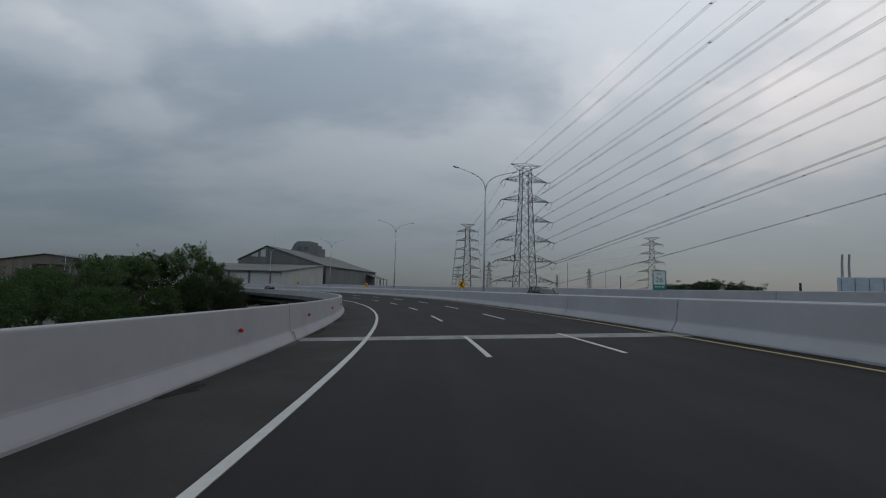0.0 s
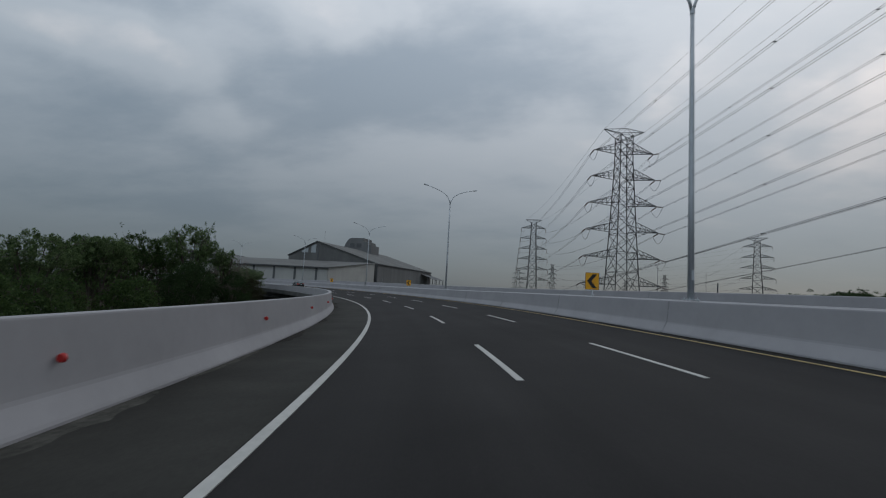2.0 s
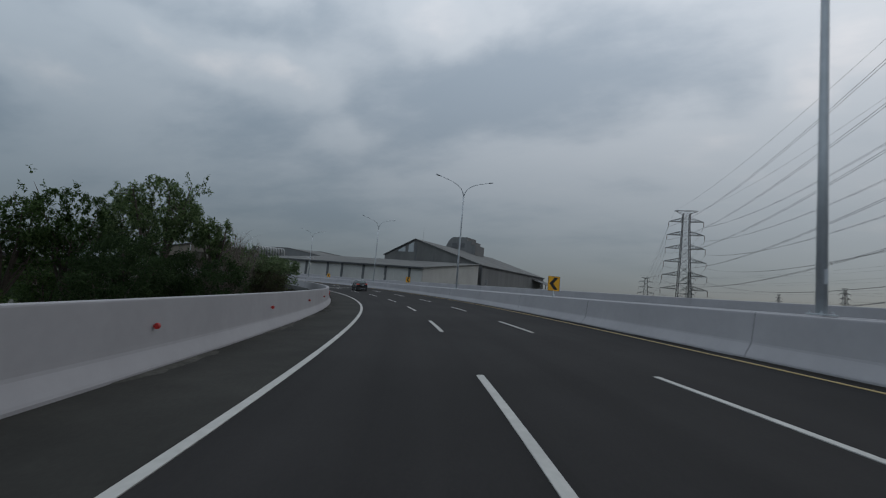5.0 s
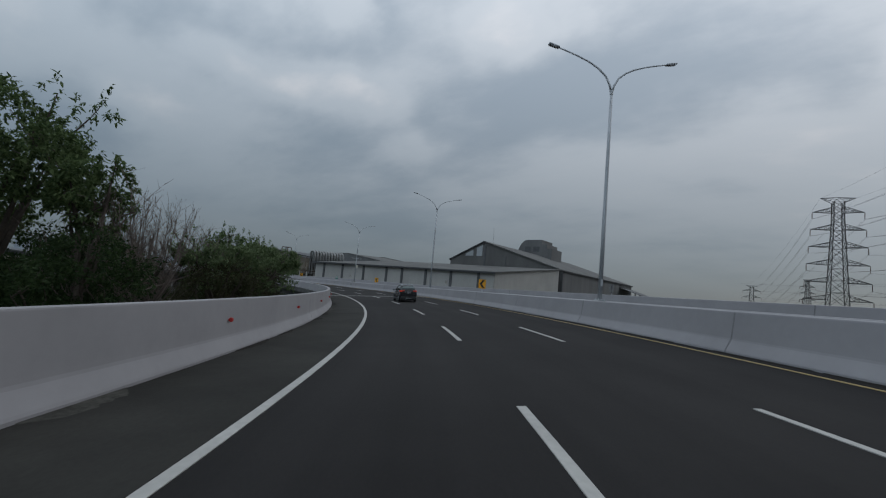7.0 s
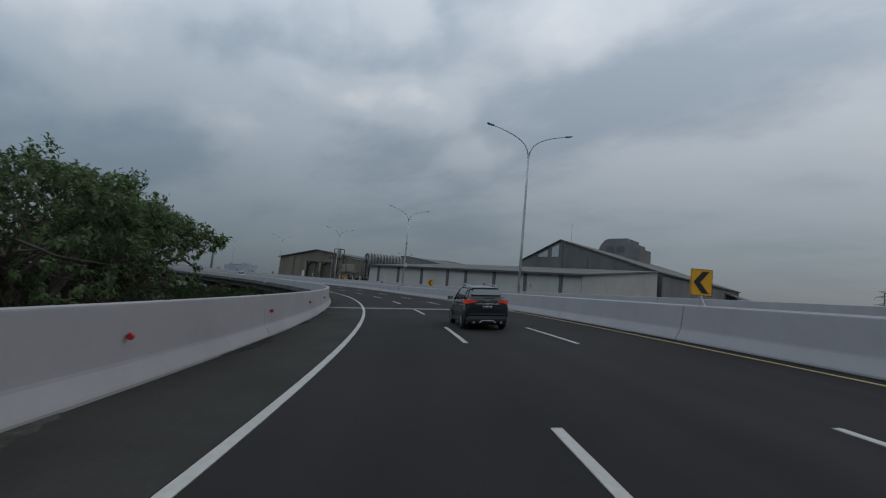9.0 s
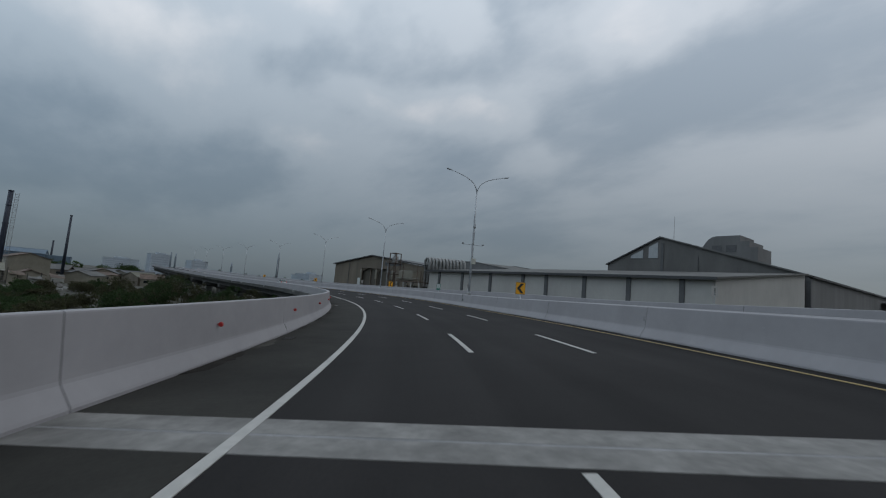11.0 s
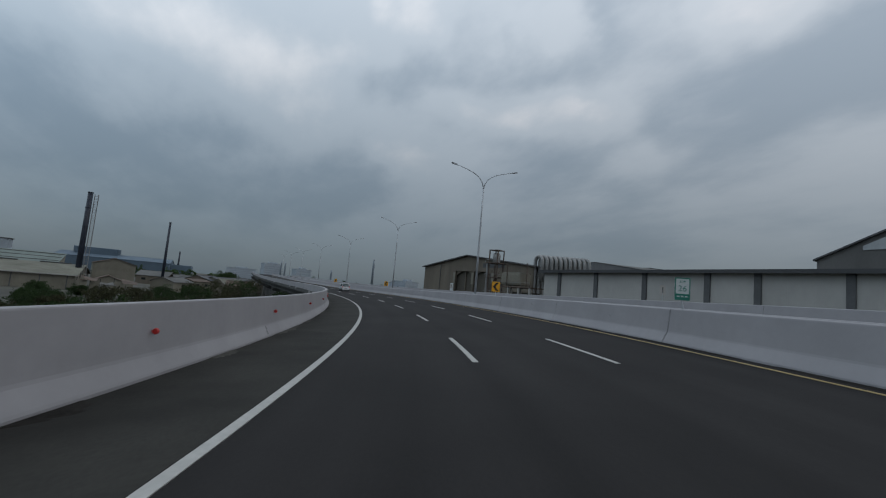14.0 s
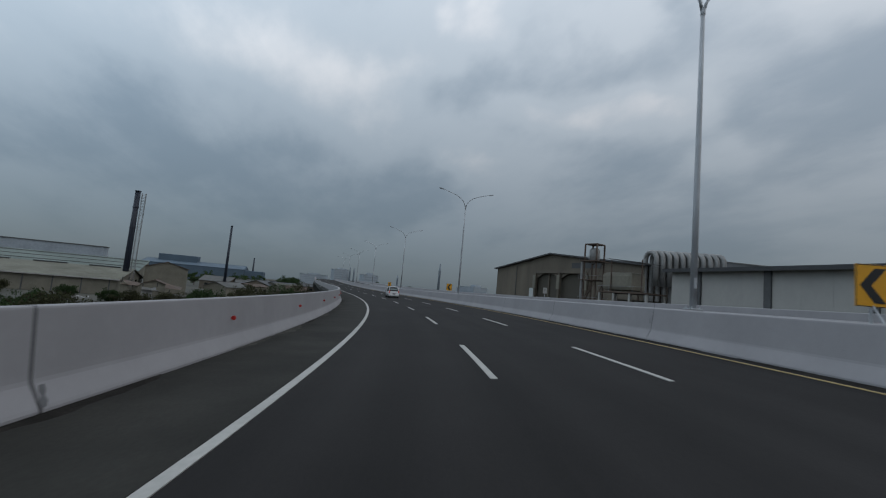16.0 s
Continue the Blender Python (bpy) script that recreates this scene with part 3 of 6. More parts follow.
LAMP_S = [14.0, 55.0, 94.2, 134.7, 174.0, 214.7, 254.0, 294, 335, 375, 415, 455, 495]


def make_street_lamp():
    lamp = base("street_lamp", Matrix(), "tall galvanised double-arm street lamp on the median", "street lamp", "street lamps on the median")
    part("base_plate", box((0.42, 0.42, 0.04), at(0, 0, 0.02), 0.01), GALVANISED, lamp)
    for x in (-0.15, 0.15):
        for y in (-0.15, 0.15):
            part("bolt", tube([(x, y, 0.04), (x, y, 0.11)], 0.02, 6), GALVANISED, lamp)
    part("pole", tube([(0, 0, 0.04), (0, 0, 4), (0, 0, 8), (0, 0, 11.0)], [0.115, 0.10, 0.085, 0.07], 12), GALVANISED, lamp, smooth=True)
    part("service_door", box((0.10, 0.02, 0.35), at(0, -0.108, 0.9), 0.005), GALVANISED, lamp)
    part("collar", tube([(0, 0, 10.86), (0, 0, 11.08)], 0.09, 12), GALVANISED, lamp)
    for side in (-1, 1):
        shape = [(0.03, 11.0), (0.12, 11.35), (0.36, 11.80), (0.75, 12.14), (1.25, 12.42), (1.9, 12.66), (2.6, 12.86), (3.1, 12.98)]
        arm = part("arm", tube([(side * x, 0, z) for x, z in shape], [0.06, 0.055, 0.05, 0.047, 0.044, 0.04, 0.036, 0.034], 8), GALVANISED, lamp, smooth=True)
        head = Matrix.Translation((side * 3.32, 0, 13.04)) @ Matrix.Rotation(-side * radians(13), 4, "Y")
        housing = part("lamp_head", box((0.60, 0.24, 0.085), head, 0.03), GALVANISED, arm, "flat grey LED lamp head")
        part("lens", box((0.40, 0.20, 0.03), head @ at(side * 0.05, 0, -0.052), 0.01), GLASS_LAMP, arm)
    return lamp


first_lamp = make_street_lamp()
first_lamp.matrix_world = road_pose(LAMP_S[0], MEDIAN_D, 1.22)
lamps = [first_lamp] + [copy_thing(first_lamp, road_pose(s, MEDIAN_D, 1.22 if s < 170 else 1.46 if s == 214.7 else 1.24)) for s in LAMP_S[1:]]


def add_camera_post(lamp):
    """The lamp that also carries a control box and traffic cameras."""
    tagged(lamp, "galvanised street lamp with traffic cameras and a control box")
    part("control_box", box((0.42, 0.30, 0.60), at(0.16, -0.2, 3.35), 0.02), material("cream_box_paint", (0.47, 0.46, 0.40), 0.5, grain=0.05), lamp, "pale grey control box")
    part("strap", tube([(-0.14, -0.06, 3.55), (0.14, -0.06, 3.55)], 0.02, 6), STEEL_WORN, lamp)
    bar = part("camera_bar", tube([(-1.15, 0, 5.15), (1.15, 0, 5.15)], 0.03, 8), GALVANISED, lamp)
    for x in (-1.15, 0.0, 1.15):
        part("traffic_camera", box((0.14, 0.34, 0.13), at(x, -0.05, 5.22), 0.02), STEEL_WORN, bar, "small grey camera housing")
    part("antenna", tube([(0.12, 0, 7.0), (0.12, 0, 7.4)], 0.06, 8), GLASS_LAMP, lamp)
    part("clamp", box((0.26, 0.18, 0.16), at(0.05, 0, 7.05), 0.02), STEEL_WORN, lamp)
    part("plinth", box((0.40, 0.40, 0.26), at(0, 0, -0.13), 0.02), CONCRETE, lamp, "raised concrete plinth on the median")
    conduit = [(-0.10, 0.06, -0.14), (-0.30, 0.30, -0.16), (-0.46, 0.60, -0.24), (-0.44, 0.78, -0.38), (-0.42, 0.62, -0.54), (-0.44, 0.58, -0.74)]
    part("conduit", tube(conduit, 0.035, 8), STEEL_WORN, lamp, "bent grey cable conduit over the barrier", smooth=True)
    part("junction_box", box((0.07, 0.42, 0.22), at(-0.445, 0.56, -0.84), 0.012), SEAL_GREY, lamp, "dark junction box on the barrier's face")
    part("cable", tube([(0.10, -0.10, 3.65), (0.115, -0.06, 5.0), (0.1, -0.05, 6.95)], 0.014, 6), BLACK_RUBBER, lamp)


add_camera_post(lamps[5])


# ---- signs ----
SIGN_YELLOW = material("reflective_yellow", (0.72, 0.34, 0.012), 0.4, grain=0.04, grain_scale=6, stain=0.06, stain_scale=2)
SIGN_BLACK = material("sign_black", (0.012, 0.012, 0.013), 0.5, grain=0.1)
SIGN_WHITE = material("sign_white", (0.52, 0.55, 0.54), 0.45, grain=0.04)
SIGN_GREEN = material("sign_green", (0.010, 0.16, 0.115), 0.45, grain=0.04)


def make_chevron():
    sign = base("chevron_sign", Matrix(), "yellow bend sign with a black chevron on a short post", "road sign", "bend signs on the median")
    part("post", tube([(0, 0.05, 0), (0, 0.05, 1.05)], 0.035, 8), GALVANISED, sign)
    part("strut", tube([(-0.02, -0.35, 0.0), (0, 0.03, 0.5)], 0.022, 6), GALVANISED, sign)
    board = part("board", box((0.80, 0.03, 0.98), at(0, 0, 0.92), 0.012), SIGN_YELLOW, sign)
    z = 0.92
    arrow = [(-0.30, z), (0.02, z + 0.40), (0.28, z + 0.40), (-0.05, z), (0.28, z - 0.40), (0.02, z - 0.40)]
    part("chevron", prism(arrow, 0.006, at(0, -0.019, 0)), SIGN_BLACK, board, "black chevron that points left")
    for dx, dz, w, h in ((0, 0.477, 0.78, 0.016), (0, -0.477, 0.78, 0.016), (-0.385, 0, 0.016, 0.94), (0.385, 0, 0.016, 0.94)):
        part("border", box((w, 0.006, h), at(dx, -0.018, z + dz)), SIGN_BLACK, board)
    part("back_rail", box((0.7, 0.03, 0.05), at(0, 0.03, 1.15)), GALVANISED, sign)
    return sign


CHEVRON_S = [62.4, 110.9, 155.3, 201.6, 248.2, 298.6, 348.0]
first_sign = make_chevron()
first_sign.matrix_world = road_pose(CHEVRON_S[0], 9.62, 1.14, -6) @ Matrix.Scale(0.93, 4)
for s in CHEVRON_S[1:]:
    copy_thing(first_sign, road_pose(s, 9.62, 1.14, -6))


def make_text(name, body, size, mat, parent, m):
    curve = bpy.data.curves.new(name, "FONT")
    curve.body, curve.size, curve.align_x, curve.align_y, curve.extrude = body, size, "CENTER", "CENTER", 0.002
    holder = bpy.data.objects.new(name, curve)
    scene.collection.objects.link(holder)
    bpy.context.view_layer.update()
    data = bpy.data.meshes.new_from_object(holder.evaluated_get(bpy.context.evaluated_depsgraph_get()))
    bpy.data.objects.remove(holder)
    data.materials.clear()
    data.materials.append(mat)
    ob = new(name, data)
    ob.parent = parent
    ob.matrix_local = m
    return ob


def make_distance_sign(s):
    sign = base("distance_sign", road_pose(s, 9.62, 1.10, -14) @ Matrix.Scale(0.83, 4), "white kilometre board with green border, number and foot", "road sign")
    part("post", tube([(0.10, 0.04, 0), (0.06, 0.04, 0.25), (0, 0.04, 0.45), (0, 0.04, 1.3)], 0.035, 8), GALVANISED, sign, "bent galvanised post")
    board = part("board", box((0.62, 0.03, 0.96), at(0, 0, 0.98), 0.03), SIGN_WHITE, sign)
    part("foot_band", box((0.56, 0.008, 0.24), at(0, -0.017, 0.65)), SIGN_GREEN, board, "green band with pale marks")
    face = Matrix.Rotation(radians(90), 4, "X")
    make_text("number", "26", 0.36, SIGN_GREEN, board, at(0, -0.018, 0.99) @ face)
    make_text("letters", "KM", 0.16, SIGN_GREEN, board, at(0, -0.018, 1.28) @ face)
    for dx in (-0.16, 0.0, 0.16):
        part("mark", box((0.10, 0.006, 0.05), at(dx, -0.022, 0.66)), SIGN_WHITE, board, "pale unreadable mark")
    for x in (-0.29, 0.29):
        part("border", box((0.045, 0.006, 0.94), at(x, -0.018, 0.98)), SIGN_GREEN, board)
    for z in (0.52, 1.44):
        part("border", box((0.54, 0.006, 0.045), at(0, -0.018, z)), SIGN_GREEN, board)


make_distance_sign(27.35)
make_distance_sign(225.55)


# ---- lattice pylons and their cables ----
PYLON_STEEL = material("dull_pylon_steel", (0.040, 0.042, 0.045), 0.75, 0.0, gloss=0.25, grain=0.12, grain_scale=1.5, stain=0.12)
INSULATOR = material("brown_insulator", (0.10, 0.075, 0.065), 0.3, grain=0.1)
CABLE = material("aluminium_cable", (0.07, 0.072, 0.076), 0.6, 0.3, grain=0.05)


def beam(bm, a, b, w):
    """A thin square bar."""
    a, b = Vector(a), Vector(b)
    turn = (b - a).to_track_quat("Z", "Y").to_matrix().to_4x4()
    bmesh.ops.create_cube(bm, size=1, matrix=Matrix.Translation((a + b) / 2) @ turn @ Matrix.Diagonal((w, w, (b - a).length, 1)))


def make_pylon(name, m, height, arms, top_half, base_half, neck_half, label, thick=0.16, tension=True, near=True):
    """arms: (share of the height, half width). The cross-arms lie along x, the line runs along y."""
    tower = base(name, m, label, "pylon", "pylons of the power line")
    half = lambda z: base_half + (neck_half - base_half) * min(1.0, z / (height * 0.86)) ** 0.85
    levels = [0.0]
    while levels[-1] < height * 0.97:
        levels.append(min(height * 0.97, levels[-1] + max(1.9, half(levels[-1]) * 1.75)))
    for sx, sy in ((-1, -1), (1, -1), (1, 1), (-1, 1)):
        bm = tube([(sx * half(a), sy * half(a), a) for a in levels], thick * 0.8, 4)
        part("leg", bm, PYLON_STEEL, tower)
        part("footing", box((1.2, 1.2, 0.5), at(sx * half(0), sy * half(0), 0.2), 0.05), CONCRETE, tower)
    corners = ((-1, -1), (1, -1), (1, 1), (-1, 1))
    bars = []
    for i in range(4):
        (ax, ay), (bx, by) = corners[i], corners[(i + 1) % 4]
        for a, b in zip(levels, levels[1:]):
            ha, hb = half(a), half(b)
            bars.append(((ax * ha, ay * ha, a), (bx * hb, by * hb, b), thick * 0.62))
            bars.append(((bx * ha, by * ha, a), (ax * hb, ay * hb, b), thick * 0.62))
            bars.append(((ax * hb, ay * hb, b), (bx * hb, by * hb, b), thick * 0.55))
    if near:
        for a, b, w in bars:
            bm = bmesh.new()
            beam(bm, a, b, w)
            part("brace", bm, PYLON_STEEL, tower)
    else:
        bm = bmesh.new()
        for a, b, w in bars:
            beam(bm, a, b, w)
        part("bracing", bm, PYLON_STEEL, tower)["kind"] = "stuff"
    for share, reach in arms:
        z = height * share
        h = half(z)
        for side in (-1, 1):
            bm = bmesh.new()
            tip = (side * reach, 0, z + 0.1)
            for sy in (-1, 1):
                beam(bm, (side * h, sy * h, z), tip, thick * 0.8)
                beam(bm, (side * h, sy * h, z + 1.9), tip, thick * 0.7)
                low, high = Vector((side * h, sy * h, z)), Vector((side * h, sy * h, z + 1.9))
                for k in range(1, 5):
                    f, g = k / 5, (k - 1) / 5
                    beam(bm, low.lerp(tip, f), high.lerp(tip, f), thick * 0.42)
                    beam(bm, low.lerp(tip, f), high.lerp(tip, g), thick * 0.42)
            for k in range(1, 5):
                a, b = Vector((side * h, -h, z)).lerp(tip, k / 5), Vector((side * h, h, z)).lerp(tip, (k - 1) / 5)
                beam(bm, a, b, thick * 0.42)
            arm = part("cross_arm", bm, PYLON_STEEL, tower)
            if tension:
                for sy in (-1, 1):
                    part("insulator", tube([(side * reach, sy * (0.2 + 0.45 * k), z - 0.10 * k) for k in range(6)], [0.10, 0.17, 0.13, 0.17, 0.13, 0.08], 8), INSULATOR, arm, "dark insulator string")
                loop = [(side * reach, -2.4 + 0.48 * k, z - 0.5 - 1.9 * math.sin(math.pi * k / 10)) for k in range(11)]
                part("jumper", tube(loop, 0.035, 5), CABLE, arm, "drooping jumper cable")
            else:
                part("insulator", tube([(side * reach, 0, z - 0.1), (side * reach, 0, z - 1.2), (side * reach, 0, z - 2.3)], [0.12, 0.15, 0.1], 8), INSULATOR, arm)
    z = height * 0.97
    bm = bmesh.new()
    h = half(z)
    for side in (-1, 1):
        tip = (side * top_half, 0, height)
        for sy in (-1, 1):
            beam(bm, (side * h, sy * h, z), tip, thick * 0.7)
            beam(bm, (0, sy * h, height), tip, thick * 0.7)
            beam(bm, (side * h, sy * h, z), (0, sy * h, height), thick * 0.6)
            for k in (0.3, 0.6):
                beam(bm, Vector((side * h, sy * h, z)).lerp(tip, k), Vector((0, sy * h, height)).lerp(tip, k), thick * 0.4)
    part("peak", bm, PYLON_STEEL, tower)
    return tower


ARMS = [(13.6 + 6.2 * k, r) for k, r in zip(range(6), (9.6, 9.2, 8.7, 8.2, 7.7, 7.2))]
PYLON_FEET = [((55.5, 33.0), 0.255), ((25.0, 135.6), math.atan2(2.0, 9.5)), ((16.5, 300.6), 0.05), ((21.7, 623.7), 0.0)]
PYLON_RISE = [15.2, 0.0, 5.0, -9.0]
pylons = []
for ((x, y), turn), rise in zip(PYLON_FEET, PYLON_RISE):
    tall = 49.8 + rise
    pylons.append(make_pylon("pylon", at(x, y, GROUND_Z) @ Matrix.Rotation(turn, 4, "Z"), tall, [((z + rise) / tall, r) for z, r in ARMS], 4.9, 3.5, 1.45, "tall grey lattice steel pylon with six cross-arms", 0.145 if y < 200 else 0.19, y < 200, y < 400))
side_pylon = make_pylon("pylon", at(145, 308, GROUND_Z) @ Matrix.Rotation(-0.44, 4, "Z"), 49.8, [(z / 49.8, r) for z, r in ARMS], 5.2, 3.5, 1.45, "lattice steel pylon of a second power line", 0.21, True)
for (x, y), tall in (((66.6, 637), 50.4), ((273, 1060), 50), ((235, 713), 48)):
    make_pylon("pylon", at(x, y, GROUND_Z) @ Matrix.Rotation(0.3, 4, "Z"), tall, [(0.5 + 0.12 * k, 6.5) for k in range(4)], 4, 4, 1.2, "distant lattice pylon above the plain", 0.2, False, False)


def hang(a, b, sag, sides=5, radius=0.026, n=18):
    a, b = Vector(a), Vector(b)
    return tube([a.lerp(b, k / n) - Vector((0, 0, 4 * sag * (k / n) * (1 - k / n))) for k in range(n + 1)], radius, sides)


def make_lines():
    spans = list(zip(range(3), (0.35, 4.0, 8.0)))
    for i, sag in spans:
        line = base("power_line", Matrix(), "bundle of thin dark overhead power cables between pylons", "power line")
        for level, reach in ARMS:
            for side in (-1, 1):
                for dx in (-0.22, 0.22):
                    ends = []
                    for j, ahead in ((i, 1), (i + 1, -1)):
                        (x, y), turn = PYLON_FEET[j]
                        m = at(x, y, GROUND_Z) @ Matrix.Rotation(turn, 4, "Z")
                        near = 2.3 if j < 2 else 0.0
                        ends.append(m @ Vector((side * reach + dx, ahead * near, level + PYLON_RISE[j] - (0.5 if j < 2 else 2.3))))
                    part("cable", hang(ends[0], ends[1], sag, 5, 0.027), CABLE, line)
                # spacers that hold the two cables apart
                for f in (0.30, 0.56, 0.80):
                    p = Vector(ends[0]).lerp(Vector(ends[1]), f) - Vector((0.22, 0, 4 * sag * f * (1 - f)))
                    if i == 0:
                        part("spacer", box((0.50, 0.16, 0.10), at(*p), 0.02), CABLE, line)
        for side in (-1, 1):
            ends = []
            for j in (i, i + 1):
                (x, y), turn = PYLON_FEET[j]
                ends.append(at(x, y, GROUND_Z) @ Matrix.Rotation(turn, 4, "Z") @ Vector((side * 4.9, 0, 49.8 + PYLON_RISE[j])))
            part("earth_wire", hang(ends[0], ends[1], sag * 0.7, 5, 0.021), CABLE, line)
    # a thinner side line from the smaller pylon
    side_line = base("power_line", Matrix(), "thin distant cables from the smaller pylon", "power line")
    for level, reach in ARMS[1:]:
        z = GROUND_Z + level
        for side in (-1, 1):
            a = Matrix.Translation((145, 308, 0)) @ Matrix.Rotation(-0.44, 4, "Z") @ Vector((side * reach, 0, z - 0.5))
            part("cable", hang(a, (235 + 5 * side, 713, z - 3), 8, 4, 0.04, 12), CABLE, side_line)
            part("cable", hang(a, (20 + side * 6, 640, z - 1), 6, 4, 0.03, 14), CABLE, side_line)


make_lines()


# ---- cars ----
TYRE = material("tyre_rubber", (0.018, 0.018, 0.018), 0.85, grain=0.1)
ALLOY = material("alloy_rim", (0.35, 0.36, 0.38), 0.3, 0.8, grain=0.05)
CAR_GLASS = material("tinted_car_glass", (0.018, 0.022, 0.024), 0.06, grain=0.02, coat=0.4)
# the pale base colour stands in for the sky's reflection
SKY_TONED_GLASS = material("sky_toned_glass", (0.16, 0.20, 0.20), 0.08, grain=0.02, coat=0.3)
TRIM_BLACK = material("black_plastic_trim", (0.011, 0.011, 0.012), 0.5, grain=0.15)
CHROME = material("chrome_trim", (0.62, 0.63, 0.65), 0.18, 0.9, grain=0.02)
TAIL_RED = material("tail_lamp_red", (0.46, 0.030, 0.016), 0.15, grain=0.25, grain_scale=14, emission=((0.9, 0.07, 0.025), 0.10))
PLATE_BLACK = material("number_plate", (0.02, 0.02, 0.022), 0.5)
PLATE_MARK = material("plate_marks", (0.45, 0.46, 0.47), 0.6)
HEADLAMP = material("headlamp_glass", (0.55, 0.57, 0.6), 0.1)


def loft(sections, caps=True):
    """Closed rings of the same count of points, joined in order."""
    bm = bmesh.new()
    rings = [[bm.verts.new(p) for p in ring] for ring in sections]
    k = len(rings[0])
    for a, b in zip(rings, rings[1:]):
        for j in range(k):
            bm.faces.new((a[j], a[(j + 1) % k], b[(j + 1) % k], b[j]))
    if caps:
        bm.faces.new(rings[0])
        bm.faces.new(rings[-1][::-1])
    return bm


def body_ring(y, low, belt, top, w_low, w_mid, w_belt, w_top):
    half = [(0, low), (w_low * 0.8, low), (w_low, low + 0.08), (w_mid, (low + belt) * 0.5), (w_mid, (low + belt) * 0.5 + 0.12), (w_belt, belt), (w_top, top), (w_top * 0.5, top + 0.02), (0, top + 0.025)]
    return [(x, y, z) for x, z in half] + [(-x, y, z) for x, z in half[-2:0:-1]]


def cabin_ring(y, belt, roof, w_belt, w_roof):
    rise = roof - belt
    half = [(0, belt), (w_belt, belt), (w_belt - (w_belt - w_roof) * 0.45, belt + rise * 0.5), (w_roof + 0.03, belt + rise * 0.86), (w_roof - 0.06, roof - 0.01), (w_roof * 0.5, roof + 0.012), (0, roof + 0.016)]
    return [(x, y, z) for x, z in half] + [(-x, y, z) for x, z in half[-2:0:-1]]


def make_wheel(car, x, y, r, side):
    wheel = part("wheel", box((0.1, 0.1, 0.1), at(x - side * 0.06, y, r)), TRIM_BLACK, car)
    bm = bmesh.new()
    ring = [(0.55, -0.10), (0.93, -0.11), (1.0, -0.07), (1.0, 0.07), (0.93, 0.11), (0.66, 0.10)]
    n = 28
    rows = [[bm.verts.new((x + side * (w - 0.0), y + r * q * math.cos(a), r + r * q * math.sin(a))) for q, w in ring] for a in (2 * math.pi * k / n for k in range(n))]
    for i in range(n):
        for j in range(len(ring) - 1):
            bm.faces.new((rows[i][j], rows[i][j + 1], rows[(i + 1) % n][j + 1], rows[(i + 1) % n][j]))
    part("tyre", bm, TYRE, wheel, smooth=True)
    bm = bmesh.new()
    for k in range(5):
        a = 2 * math.pi * k / 5 + 0.3
        for da in (-0.16, 0.16):
            beam(bm, (x + side * 0.085, y, r), (x + side * 0.075, y + r * 0.66 * math.cos(a + da), r + r * 0.66 * math.sin(a + da)), 0.045)
    bmesh.ops.create_cone(bm, cap_ends=True, segments=16, radius1=0.07, radius2=0.06, depth=0.04, matrix=at(x + side * 0.08, y, r) @ Matrix.Rotation(radians(90), 4, "Y"))
    rim = [bm.verts.new((x + side * 0.085, y + r * 0.67 * math.cos(a), r + r * 0.67 * math.sin(a))) for a in (2 * math.pi * k / n for k in range(n))]
    rim2 = [bm.verts.new((x + side * 0.02, y + r * 0.60 * math.cos(a), r + r * 0.60 * math.sin(a))) for a in (2 * math.pi * k / n for k in range(n))]
    for i in range(n):
        bm.faces.new((rim[i], rim[(i + 1) % n], rim2[(i + 1) % n], rim2[i]))
    part("rim", bm, ALLOY, wheel)
    bm = bmesh.new()
    bmesh.ops.create_cone(bm, cap_ends=True, segments=24, radius1=r * 0.66, radius2=r * 0.66, depth=0.02, matrix=at(x + side * 0.01, y, r) @ Matrix.Rotation(radians(90), 4, "Y"))
    part("brake", bm, TRIM_BLACK, wheel)
    # a wheel-arch lip over it
    bm = bmesh.new()
    arc = [math.pi * k / 14 for k in range(15)]
    rows = [[bm.verts.new((x + side * o, y + (r * q) * math.cos(a), r * 0.98 + (r * q) * math.sin(a))) for q, o in ((1.10, -0.12), (1.10, 0.055), (1.26, 0.05), (1.28, -0.12))] for a in arc]
    for a, b in zip(rows, rows[1:]):
        for j in range(4):
            bm.faces.new((a[j], a[(j + 1) % 4], b[(j + 1) % 4], b[j]))
    part("wheel_arch", bm, TRIM_BLACK, car, "black plastic wheel arch")


def rounded(ob, levels=2):
    soft = ob.modifiers.new("rounding", "SUBSURF")
    soft.levels = soft.render_levels = levels
    return ob


